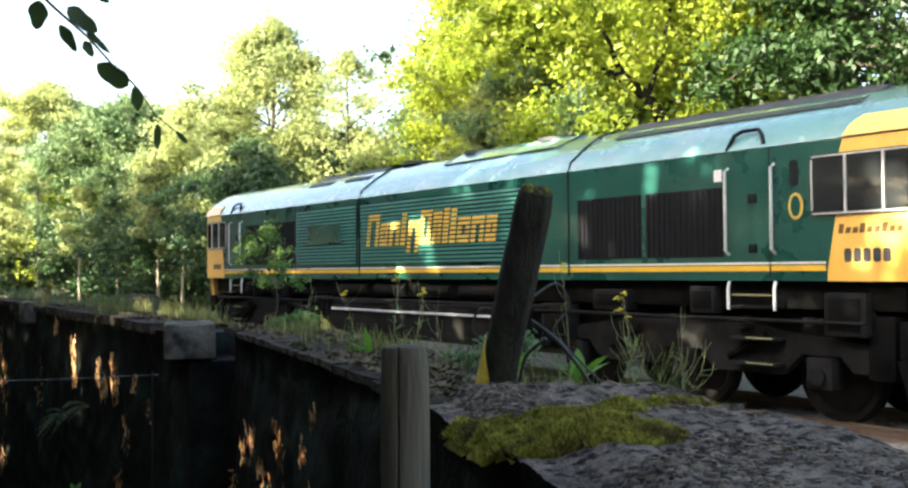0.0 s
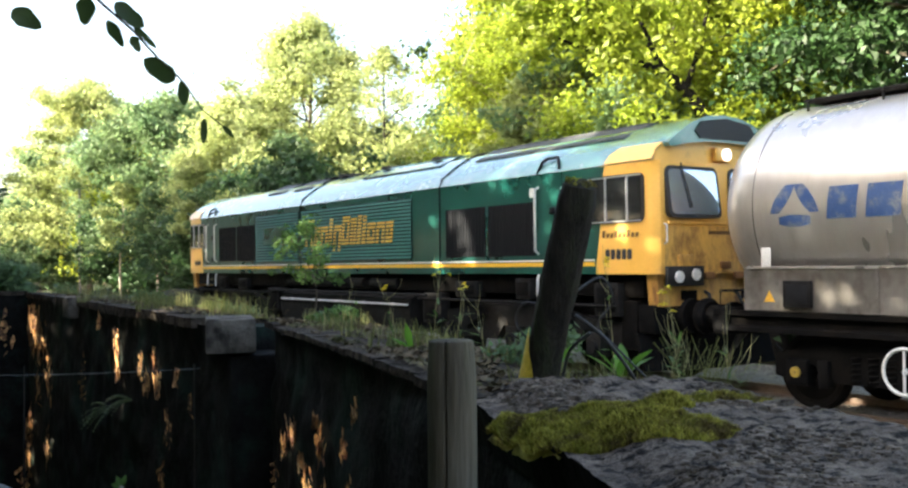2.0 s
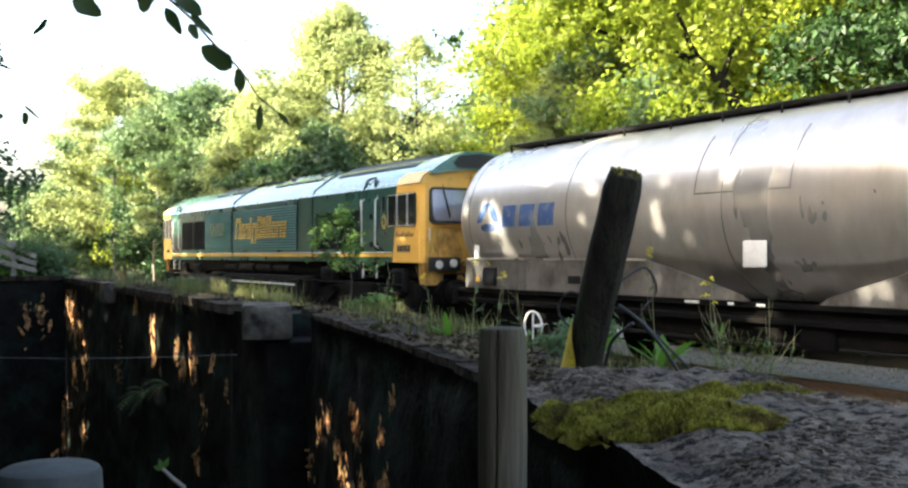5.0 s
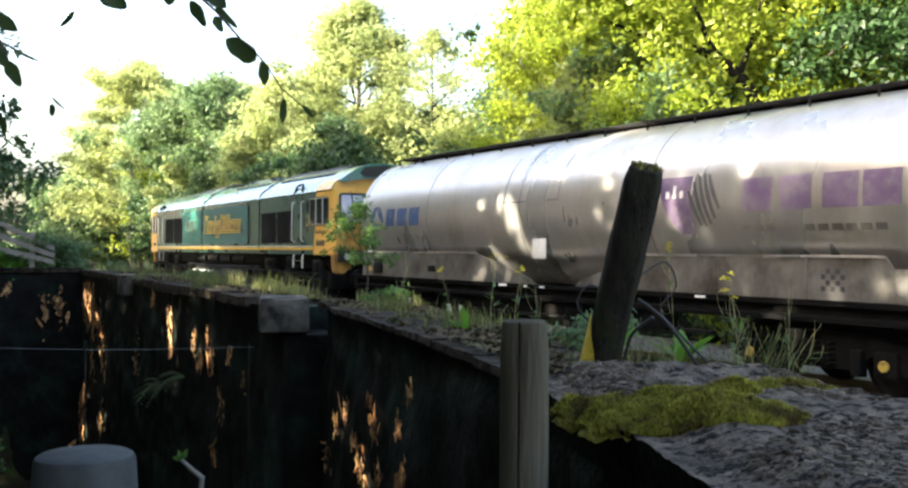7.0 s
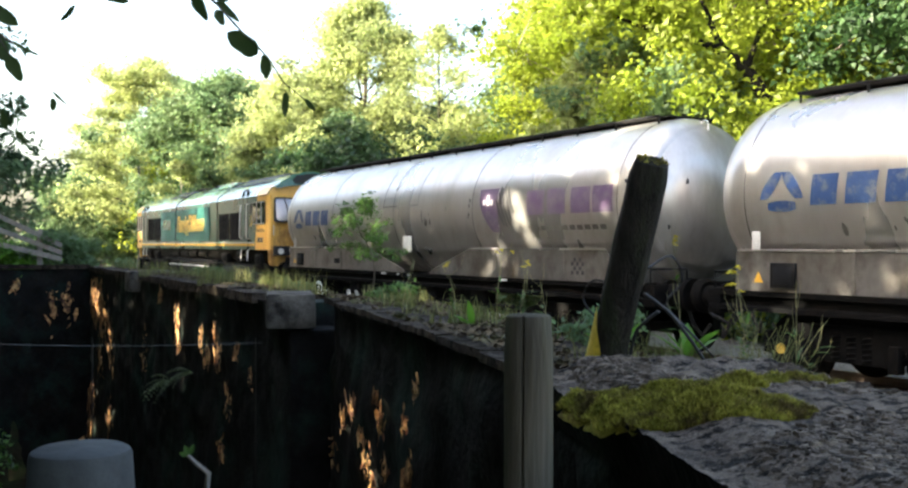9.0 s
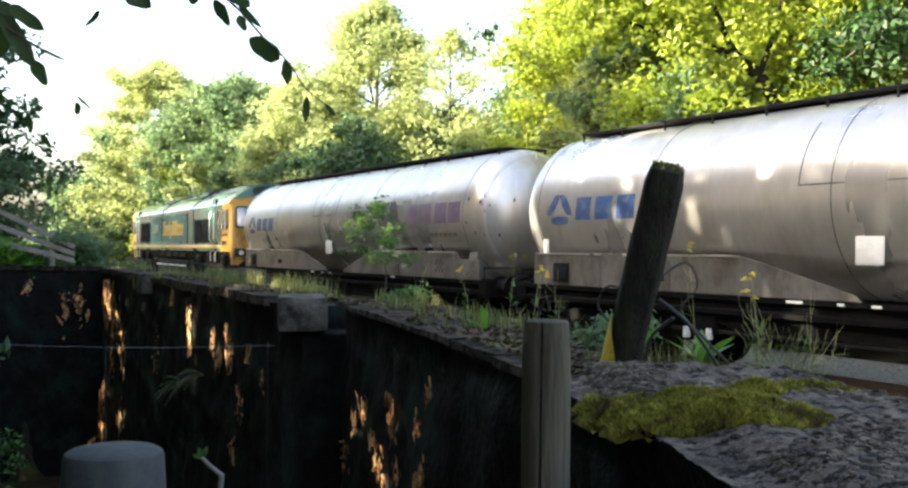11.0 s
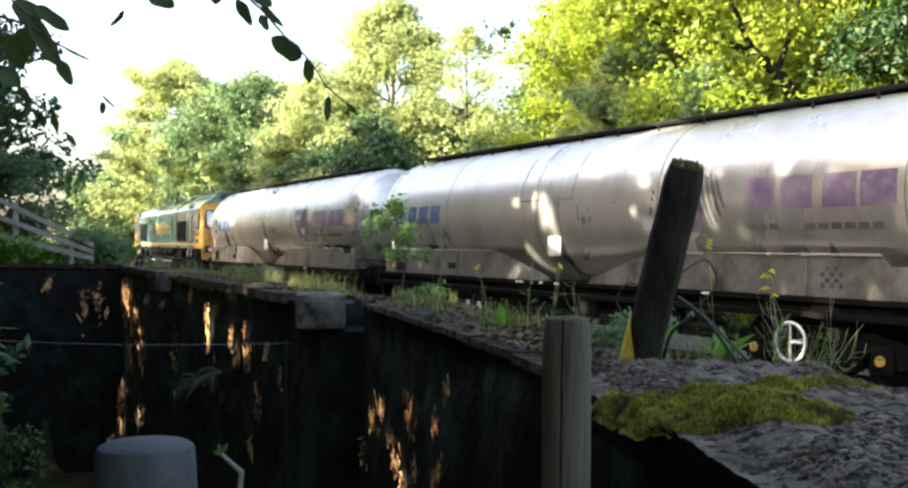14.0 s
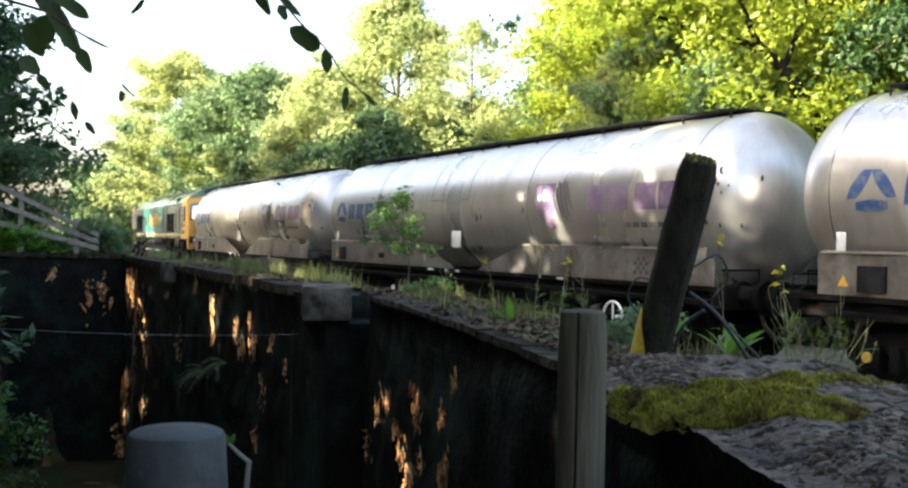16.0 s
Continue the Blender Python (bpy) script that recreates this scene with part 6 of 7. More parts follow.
# openings cut in the added near canopy to place sun flecks: the place that each beam strikes, and its half width
SUNBEAMS = [(-0.66, 17.95, 2.67, 0.22), (-0.50, 17.74, 2.34, 0.36), (-0.34, 17.55, 1.98, 0.22), (-1.05, 18.55, 2.60, 0.15), (-0.85, 18.25, 1.68, 0.10), (-0.58, 17.86, 1.40, 0.10),
            (0.02, 17.02, 3.12, 0.14), (0.1, 16.9, 3.4, 0.12), (1.89, 14.40, 1.39, 0.06), (2.67, 13.30, 3.05, 0.16), (3.78, 11.74, 1.42, 0.06),
            (0.05, 16.98, 0.87, 0.22), (1.90, 14.38, 2.18, 0.12), (3.0, 12.8, 3.2, 0.1), (-1.0, 18.46, 1.8, 0.1),
            *[(wall_x(y), y, z, r) for y, z, r in ((18.1, 0.8, 0.24), (17.5, 0.7, 0.18), (16.8, 0.5, 0.12), (16.3, 0.2, 0.2), (18.2, -0.95, 0.18), (18.4, -1.7, 0.2), (16.3, -1.15, 0.14), (11.36, 0.9, 0.13), (11.3, 0.65, 0.08), (10.3, 0.76, 0.13), (9.75, 0.78, 0.13),
                                                   (9.35, 0.3, 0.08), (6.57, 0.70, 0.09), (6.95, 0.56, 0.06), (5.71, 0.76, 0.08), (5.14, 0.85, 0.05), (6.13, 0.46, 0.08), (5.04, 0.62, 0.07), (5.94, 0.33, 0.08), (3.45, 1.2, 0.03))],
            # small flecks on the passing wagons
            (1.90, 14.42, 2.47, 0.07), (2.30, 13.86, 2.59, 0.06), (2.67, 13.35, 2.80, 0.10), (3.66, 11.95, 2.18, 0.05), (0.25, 16.75, 3.05, 0.14), (3.12, 12.71, 2.70, 0.06),
            (3.69, 11.90, 2.21, 0.07), (2.24, 13.95, 2.03, 0.06), (3.57, 12.08, 1.39, 0.09), (3.99, 11.48, 1.39, 0.03), (2.70, 13.30, 2.77, 0.07), (2.62, 13.42, 1.42, 0.03),
            (-9.16, 18.6, 0.62, 0.10), (-9.40, 18.46, 0.56, 0.06),
            (-2.9, 10.0, 1.45, 0.3), (-2.4, 9.3, 1.45, 0.25), (-1.7, 9.45, 2.0, 0.25), (-0.9, 7.2, 1.5, 0.15), (0.7, 3.72, 1.6, 0.02)]


def open_canopy(V, F, origin, pad):
    """Drops the leaves that would stand in the sunbeams."""
    c = V.reshape(-1, 4, 3).mean(1) + np.array(origin)
    d = np.array(SUN_FROM)
    keep = np.ones(len(c), bool)
    ragged = np.random.default_rng(len(c)).uniform(0.55, 1.25, len(c))
    for x, y, z, r in SUNBEAMS:
        q = c - np.array((x, y, z))
        along = q @ d
        off = np.linalg.norm(q - along[:, None] * d, axis=1)
        keep &= ~((off < (r + pad) * ragged) & (along > 0))
    V = V.reshape(-1, 4, 3)[keep].reshape(-1, 3)
    return V, np.arange(len(V)).reshape(-1, 4)


def tree(name, x, y, height, crown, seed, leaf, bark=None, leaf_size=0.16, density=1.0, label="", lean=(0, 0), low=0.25, trunk_r=0.18, clump=0.62, forks=7, beams=False, far=False):
    """A tree: tapered trunk, limbs that fork, and a ragged crown of leaf clumps at the twig ends."""
    rng = random.Random(seed)
    top = thing(name, label, "tree" if name == "tree" else "shrub")
    z0 = ground_z(x, y) - 0.15
    bark = bark or M_BARK
    base = Vector((0, 0, 0))
    tips = []
    bm = bmesh.new()
    trunk = []
    n = 9
    for i in range(n + 1):
        f = i / n
        trunk.append(Vector((lean[0] * f * f + 0.25 * noise.noise(Vector((f * 2, seed, 0))), lean[1] * f * f + 0.25 * noise.noise(Vector((f * 2, seed, 5))), height * 0.93 * f)))
    tube(bm, trunk, [trunk_r * (1.25 if i == 0 else 1.0) * (1 - 0.88 * i / n) for i in range(n + 1)], 8)
    part("trunk", bm, bark, top)
    bm = bmesh.new()
    for k in range(forks * 3):
        f = low + (0.97 - low) * (k + rng.random() * 0.7) / (forks * 3)
        i = min(n - 1, int(f * n))
        p = trunk[i].lerp(trunk[i + 1], f * n - i)
        a = k * 2.4 + rng.uniform(-0.5, 0.5)
        shape = math.sin(min(1.0, (f - low) / (1 - low) * 0.85 + 0.22) * math.pi) ** 0.7
        reach = crown * shape * rng.uniform(0.65, 1.12)
        rise = rng.uniform(0.15, 0.7) * reach
        end = p + Vector((math.cos(a) * reach, math.sin(a) * reach, rise))
        mid = p.lerp(end, 0.5) + Vector((rng.gauss(0, 0.12), rng.gauss(0, 0.12), rng.uniform(0.0, 0.2))) * reach * 0.4
        r = trunk_r * (1 - 0.85 * f) * 0.55
        tube(bm, [p, mid, end], [r, r * 0.6, max(0.008, r * 0.15)], 5)
        tips += [(mid.lerp(end, g), rng.uniform(0.7, 1.15) * clump) for g in (0.25, 0.62, 1.0)]
        for _ in range(3):
            g = rng.uniform(0.35, 0.95)
            q = mid.lerp(end, g)
            e = q + Vector((rng.gauss(0, 1), rng.gauss(0, 1), rng.gauss(0.15, 0.7))) * reach * 0.28
            tube(bm, [q, q.lerp(e, 0.5) + Vector((0, 0, 0.05)), e], [r * 0.35, r * 0.25, 0.006], 4)
            tips.append((e, rng.uniform(0.55, 1.1) * clump))
    tips.append((trunk[-1], clump))
    tagged(part("branchwork", bm, bark, top), kind="stuff")
    per = int(70 * density)
    V, F = leaf_cloud([t[0] for t in tips], [t[1] for t in tips], per * 2 if far else per, leaf_size * (0.72 if far else 1.0), seed, small=far)
    if beams:
        V, F = open_canopy(V, F, (x, y, z0), leaf_size * 0.45)
    ob = new("crown", fast_mesh("crown", V, F, leaf))
    ob.parent = top
    tagged(ob, kind="stuff")
    top.location = (x, y, z0)
    top.rotation_euler.z = rng.uniform(0, 6.28) if lean == (0, 0) and not beams else 0
    return top


def bearing(deg_left, n):
    """The place at a bearing (degrees to the left of straight ahead) where it stands n metres past the middle of the near track line."""
    t = radians(deg_left)
    r = n / math.cos(t + math.pi / 2 - HEADING)
    return -math.sin(t) * r, math.cos(t) * r


def place_trees():
    rows = (
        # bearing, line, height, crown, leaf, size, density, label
        # the first two take dark leaves, the wood's shade put into their colour
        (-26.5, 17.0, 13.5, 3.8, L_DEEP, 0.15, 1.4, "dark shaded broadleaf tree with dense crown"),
        (-23.5, 18.5, 14.5, 3.4, L_DEEP, 0.13, 1.5, "tall broadleaf tree in the wood with shade in its leaf colour"),
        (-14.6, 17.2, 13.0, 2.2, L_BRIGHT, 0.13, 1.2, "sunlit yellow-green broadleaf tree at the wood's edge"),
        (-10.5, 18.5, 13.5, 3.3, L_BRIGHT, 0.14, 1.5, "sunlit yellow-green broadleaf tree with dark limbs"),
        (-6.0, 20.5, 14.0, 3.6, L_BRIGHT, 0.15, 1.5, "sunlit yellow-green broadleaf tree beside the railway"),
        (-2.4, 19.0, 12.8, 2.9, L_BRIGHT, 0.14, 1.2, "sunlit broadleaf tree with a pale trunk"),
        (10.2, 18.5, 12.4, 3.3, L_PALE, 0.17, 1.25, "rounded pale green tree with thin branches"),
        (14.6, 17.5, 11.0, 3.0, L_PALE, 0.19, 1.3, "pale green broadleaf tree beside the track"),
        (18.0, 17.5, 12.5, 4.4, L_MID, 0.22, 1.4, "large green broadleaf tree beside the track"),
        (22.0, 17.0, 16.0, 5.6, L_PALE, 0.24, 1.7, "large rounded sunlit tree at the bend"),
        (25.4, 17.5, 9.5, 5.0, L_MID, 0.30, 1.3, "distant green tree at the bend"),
    )
    for i, (b, n, h, c, leaf, size, dens, label) in enumerate(rows):
        x, y = bearing(b, n)
        tree("tree", x, y, h, c, 40 + i, leaf, M_PALE_BARK if "pale trunk" in label else M_BARK, size * 0.8, dens * 1.6, label, low=0.14, clump=0.70 + 0.10 * c, trunk_r=0.2, forks=11, far=True)
    # lower trees that close the edge of the wood
    for i, (b, n, h, c, leaf) in enumerate(((24.0, 19.5, 9.5, 4.5, L_MID), (20.0, 19.0, 10.5, 4.0, L_BRIGHT), (16.2, 20.0, 10.0, 3.6, L_PALE), (12.4, 21.0, 8.5, 3.2, L_MID), (8.3, 20.5, 8.0, 2.8, L_PALE), (3.8, 19.5, 6.8, 2.6, L_PALE), (1.4, 20.5, 8.6, 2.2, L_MID), (5.6, 22.5, 7.6, 2.6, L_MID), (-3.8, 17.5, 6.6, 2.4, L_PALE), (-9.0, 16.5, 7.0, 2.2, L_MID), (-13.8, 16.8, 6.6, 1.7, L_BRIGHT))):
        x, y = bearing(b, n)
        tree("tree", x, y, h, c, 95 + i, leaf, None, 0.10 + 0.0018 * math.hypot(x, y), 1.6, "leafy young broadleaf tree at the edge of the wood", low=0.08, clump=0.5 + 0.13 * c, trunk_r=0.1, forks=9, far=True)
    # a dark leaning limb before the bright crowns
    old = thing("tree", "dark leaning tree with bare forked limbs", "tree")
    bm = bmesh.new()
    tube(bm, [(5.6, 20.0, 0.0), (5.1, 20.1, 3.0), (4.36, 20.4, 4.68), (3.98, 20.48, 5.29), (3.58, 20.56, 5.66), (3.03, 20.65, 5.91), (2.11, 20.77, 6.18), (1.4, 20.9, 6.5)], [0.26, 0.20, 0.15, 0.14, 0.12, 0.08, 0.05, 0.03], 8)
    part("trunk", bm, M_SHADED_BARK, old)
    for pts, r in ((((3.58, 20.56, 5.66), (3.39, 20.58, 6.0), (3.22, 20.62, 6.5), (2.78, 20.7, 7.5)), 0.08), (((3.03, 20.65, 5.91), (2.6, 20.7, 5.95), (2.0, 20.8, 5.8)), 0.04), (((3.98, 20.48, 5.29), (4.3, 20.5, 6.2), (4.5, 20.5, 7.2)), 0.07)):
        bm = bmesh.new()
        tube(bm, pts, [r * (1 - 0.8 * i / len(pts)) for i in range(len(pts))], 6)
        part("limb", bm, M_SHADED_BARK, old)
    V, F = leaf_cloud([(1.4, 20.9, 6.6), (2.0, 20.9, 6.4), (2.8, 20.8, 7.6), (3.1, 20.9, 6.9), (1.0, 21.0, 6.2), (4.5, 20.6, 7.4)], [0.6, 0.4, 0.7, 0.4, 0.6, 0.6], 260, 0.09, 77, small=True)
    # extra leaf clumps on the sun's side, added to shade the limbs
    shade, _ = leaf_cloud([Vector(p) + SUN_FROM * g for p in ((4.36, 20.4, 4.68), (3.98, 20.48, 5.29), (3.58, 20.56, 5.66), (3.03, 20.65, 5.91), (3.3, 20.6, 6.3), (2.9, 20.7, 7.2), (4.3, 20.5, 6.2), (4.5, 20.5, 7.2), (2.11, 20.77, 6.18), (4.8, 20.2, 3.6)) for g in (1.5, 2.4)], [0.62] * 20, 260, 0.09, 78, small=True)
    V = np.concatenate([V, shade])
    F = np.arange(len(V)).reshape(-1, 3)
    ob = new("crown", fast_mesh("crown", V, F, L_BRIGHT))
    ob.parent = old
    tagged(ob, kind="stuff")
    x, y = bearing(6.0, 18.5)
    tree("tree", x, y, 11.2, 2.0, 61, L_PALE, M_SHADED_BARK, 0.11, 0.26, "slender sparse tree against the sky", low=0.28, clump=0.70, trunk_r=0.10, forks=13, far=True)
    # second row deeper in the wood
    for i, (b, n, h, c) in enumerate(((-27, 24, 15, 4.5), (-22, 26, 16, 4.5), (-16, 26, 17, 4.8), (-10, 27, 17, 4.8), (-4, 27, 16, 4.5), (12.5, 26, 13.5, 4.5), (17, 26, 15, 6))):
        x, y = bearing(b, n)
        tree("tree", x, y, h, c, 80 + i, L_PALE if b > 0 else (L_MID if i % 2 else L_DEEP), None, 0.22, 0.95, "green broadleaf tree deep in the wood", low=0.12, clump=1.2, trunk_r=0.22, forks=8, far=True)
    # slender pale-stemmed trees before the undergrowth
    for i, (b, n, h) in enumerate(((-3.0, 16.2, 8.4), (-4.3, 16.4, 9.0), (-1.6, 16.8, 7.6), (11.6, 14.5, 6.0), (13.4, 14.3, 7.2), (15.1, 14.6, 6.4), (16.4, 14.2, 7.6), (18.6, 14.5, 6.6), (20.4, 14.3, 7.4))):
        x, y = bearing(b, n)
        tree("tree", x, y, h, 1.1, 180 + i, L_MID if i % 2 else L_PALE, M_PALE_BARK, 0.13, 0.45, "slender pale-stemmed young tree beside the track", low=0.42, clump=0.5, trunk_r=0.075, forks=5)
    # undergrowth behind the track
    rng = random.Random(3)
    b = -26.0
    i = 0
    while b < 28:
        n = rng.uniform(14.6, 16.0) + 2.0 * smooth(6.0, 0.0, b)
        x, y = bearing(b, n)
        r = math.hypot(x, y)
        h = rng.uniform(2.6, 4.6) + (1.2 if b > 8 else 0)
        # outside the middle, darker leaf colours carry the undergrowth's shade
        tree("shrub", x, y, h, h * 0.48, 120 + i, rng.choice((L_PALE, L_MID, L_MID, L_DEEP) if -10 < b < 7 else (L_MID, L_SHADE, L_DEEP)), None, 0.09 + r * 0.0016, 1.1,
             "leafy undergrowth shrub beside the track", low=0.06, clump=0.40 + 0.11 * h, trunk_r=0.05, forks=6, far=True)
        b += math.degrees(h * 0.62 / r)
        i += 1
    # trees on the camera's side: the left edge of the view, and unseen ones added to shade the track and the wall
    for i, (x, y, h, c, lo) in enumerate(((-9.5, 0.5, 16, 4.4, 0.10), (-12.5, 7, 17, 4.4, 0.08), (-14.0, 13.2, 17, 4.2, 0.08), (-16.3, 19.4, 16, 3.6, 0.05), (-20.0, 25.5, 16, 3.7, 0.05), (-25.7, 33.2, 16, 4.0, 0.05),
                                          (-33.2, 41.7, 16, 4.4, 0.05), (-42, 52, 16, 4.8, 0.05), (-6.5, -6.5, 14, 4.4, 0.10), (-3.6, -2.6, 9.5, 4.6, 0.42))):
        tree("tree", x, y, h, c, 240 + i, L_SHADE, None, 0.20, 1.1, "dark broadleaf tree on the near bank, placed to cast shade", low=lo, clump=1.0, trunk_r=0.2, forks=11, beams=True)
    # second row, out of view, only to block sun and sky
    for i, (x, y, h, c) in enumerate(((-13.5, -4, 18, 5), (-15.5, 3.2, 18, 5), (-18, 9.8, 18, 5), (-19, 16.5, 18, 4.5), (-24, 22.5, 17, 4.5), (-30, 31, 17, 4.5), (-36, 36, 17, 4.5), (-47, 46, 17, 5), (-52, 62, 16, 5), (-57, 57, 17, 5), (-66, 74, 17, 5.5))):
        tree("tree", x, y, h, c, 290 + i, L_SHADE, None, 0.31, 0.6, "tall unseen broadleaf tree added on the near bank to cast shade", low=0.05, clump=1.2, trunk_r=0.25, forks=11, beams=True)
    # thicket added beside the view to keep sky light off the wall
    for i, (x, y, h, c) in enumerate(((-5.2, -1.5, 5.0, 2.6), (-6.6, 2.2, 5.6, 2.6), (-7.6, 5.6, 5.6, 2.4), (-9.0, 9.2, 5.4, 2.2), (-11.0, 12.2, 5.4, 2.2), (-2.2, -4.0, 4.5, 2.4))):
        tree("shrub", x, y, h, c, 270 + i, L_SHADE, None, 0.14, 1.3, "dense thicket added on the near bank to block light", low=0.04, clump=0.9, trunk_r=0.06, forks=8, beams=True)
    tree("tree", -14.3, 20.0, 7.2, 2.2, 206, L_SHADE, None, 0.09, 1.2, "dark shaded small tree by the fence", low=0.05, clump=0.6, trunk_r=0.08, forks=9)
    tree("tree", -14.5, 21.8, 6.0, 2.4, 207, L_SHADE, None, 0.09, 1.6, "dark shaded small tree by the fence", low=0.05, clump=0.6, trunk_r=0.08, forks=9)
    tree("shrub", -11.9, 19.6, 2.2, 1.2, 203, L_MID, None, 0.07, 1.1, "leafy dark shrub by the fence", low=0.05, clump=0.45, trunk_r=0.04)
    tree("shrub", -9.9, 19.6, 0.6, 0.8, 204, L_MID, None, 0.06, 1.0, "low green shrub by the fence foot", low=0.05, clump=0.3, trunk_r=0.03)
    for k, (x, y, h) in enumerate(((-11.0, 18.3, 0.45), (-12.3, 17.6, 0.6), (-10.2, 18.9, 0.35))):
        tree("shrub", x, y, h, h * 1.3, 208 + k, L_DOCK, None, 0.05, 1.0, "low green bramble along the wall top", low=0.05, clump=0.3, trunk_r=0.02)
    tree("shrub", -8.3, 12.6, 2.9, 0.9, 205, L_WEED, None, 0.05, 0.8, "bright green bush in the ditch", low=0.1, clump=0.3, trunk_r=0.03)


place_trees()


# ---------------------------------------------------------------- overhanging twig with single leaves
def leaf_shape(bm, base, along, normal, length, width):
    """One pointed leaf, folded at its midrib and curling to its tip."""
    along, normal = along.normalized(), normal.normalized()
    side = along.cross(normal).normalized()
    normal = side.cross(along)
    cols = []
    for i in range(7):
        f = i / 6
        w = width * 0.5 * math.sin(min(1.0, f * 1.05) * math.pi) ** 0.75 if 0 < i < 6 else 0.0006
        c = base + along * length * f - normal * length * 0.18 * f * f
        cols.append([bm.verts.new(c + side * w + normal * w * 0.3), bm.verts.new(c), bm.verts.new(c - side * w + normal * w * 0.3)])
    for p, q in zip(cols, cols[1:]):
        bm.faces.new((p[0], p[1], q[1], q[0]))
        bm.faces.new((p[1], p[2], q[2], q[1]))


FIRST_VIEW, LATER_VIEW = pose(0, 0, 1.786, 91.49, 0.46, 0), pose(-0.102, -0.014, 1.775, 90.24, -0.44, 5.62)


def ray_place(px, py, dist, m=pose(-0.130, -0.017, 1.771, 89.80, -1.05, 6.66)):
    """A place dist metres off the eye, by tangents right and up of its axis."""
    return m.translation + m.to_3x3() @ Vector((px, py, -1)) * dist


def hanging_leaf(bm, base, tip, width, toward):
    """A blunt rounded leaf from base to tip, slightly cupped, that faces the given way."""
    along = tip - base
    side = along.cross(toward).normalized()
    normal = side.cross(along).normalized()
    cols = []
    for i in range(15):
        f = i / 14
        w = max(0.0006, width * 0.5 * (math.sin(math.pi * f ** 0.85) ** 0.6 if 0 < i < 14 else 0.0))
        w *= 1 + 0.10 * math.sin(9.0 * f + width * 900)
        c = base + along * f - normal * along.length * 0.08 * math.sin(math.pi * f)
        cols.append([bm.verts.new(c + side * w + normal * w * 0.25), bm.verts.new(c), bm.verts.new(c - side * w + normal * w * 0.25)])
    for p, q in zip(cols, cols[1:]):
        bm.faces.new((p[0], p[1], q[1], q[0]))
        bm.faces.new((p[1], p[2], q[2], q[1]))


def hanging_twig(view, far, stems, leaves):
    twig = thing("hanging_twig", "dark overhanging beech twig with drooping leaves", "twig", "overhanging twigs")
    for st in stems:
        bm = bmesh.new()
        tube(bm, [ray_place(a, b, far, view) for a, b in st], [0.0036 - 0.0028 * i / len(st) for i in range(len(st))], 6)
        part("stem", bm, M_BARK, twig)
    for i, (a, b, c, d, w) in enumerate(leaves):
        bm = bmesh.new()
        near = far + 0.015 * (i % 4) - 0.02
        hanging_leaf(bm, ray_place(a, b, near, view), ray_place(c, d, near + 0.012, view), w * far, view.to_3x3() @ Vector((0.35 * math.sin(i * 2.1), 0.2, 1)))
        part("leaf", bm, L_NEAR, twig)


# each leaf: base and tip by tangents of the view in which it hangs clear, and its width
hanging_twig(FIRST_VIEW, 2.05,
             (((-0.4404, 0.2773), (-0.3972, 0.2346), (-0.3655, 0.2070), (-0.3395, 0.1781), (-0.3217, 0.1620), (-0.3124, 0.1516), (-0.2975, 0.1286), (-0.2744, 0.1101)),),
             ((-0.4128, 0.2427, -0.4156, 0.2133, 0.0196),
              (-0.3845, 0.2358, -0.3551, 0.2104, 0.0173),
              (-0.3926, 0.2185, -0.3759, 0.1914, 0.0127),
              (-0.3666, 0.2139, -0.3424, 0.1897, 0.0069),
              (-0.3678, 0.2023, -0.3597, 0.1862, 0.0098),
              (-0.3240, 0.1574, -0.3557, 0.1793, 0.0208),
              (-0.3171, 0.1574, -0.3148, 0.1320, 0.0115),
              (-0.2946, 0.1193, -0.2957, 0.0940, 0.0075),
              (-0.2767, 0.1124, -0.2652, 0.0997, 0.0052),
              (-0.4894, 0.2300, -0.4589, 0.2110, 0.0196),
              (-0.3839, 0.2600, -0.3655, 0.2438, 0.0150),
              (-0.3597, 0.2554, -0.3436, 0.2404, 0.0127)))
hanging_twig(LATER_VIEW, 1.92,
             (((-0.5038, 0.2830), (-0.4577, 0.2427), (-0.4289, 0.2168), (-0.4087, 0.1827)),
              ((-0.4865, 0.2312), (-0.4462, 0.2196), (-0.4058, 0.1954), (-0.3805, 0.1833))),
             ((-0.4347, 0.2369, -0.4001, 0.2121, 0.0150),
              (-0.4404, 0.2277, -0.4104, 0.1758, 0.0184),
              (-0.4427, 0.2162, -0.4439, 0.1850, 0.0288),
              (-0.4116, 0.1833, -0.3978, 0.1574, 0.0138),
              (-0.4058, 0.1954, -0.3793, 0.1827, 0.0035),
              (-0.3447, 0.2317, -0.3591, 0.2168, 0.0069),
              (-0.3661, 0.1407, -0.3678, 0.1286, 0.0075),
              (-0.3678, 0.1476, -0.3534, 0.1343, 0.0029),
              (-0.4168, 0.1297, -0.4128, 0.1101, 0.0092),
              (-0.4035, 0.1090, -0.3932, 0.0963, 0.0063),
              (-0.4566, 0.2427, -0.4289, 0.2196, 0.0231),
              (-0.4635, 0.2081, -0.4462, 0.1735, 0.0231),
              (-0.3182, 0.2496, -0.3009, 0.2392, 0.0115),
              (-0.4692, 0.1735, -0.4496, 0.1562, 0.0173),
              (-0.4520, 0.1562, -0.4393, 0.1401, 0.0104)))


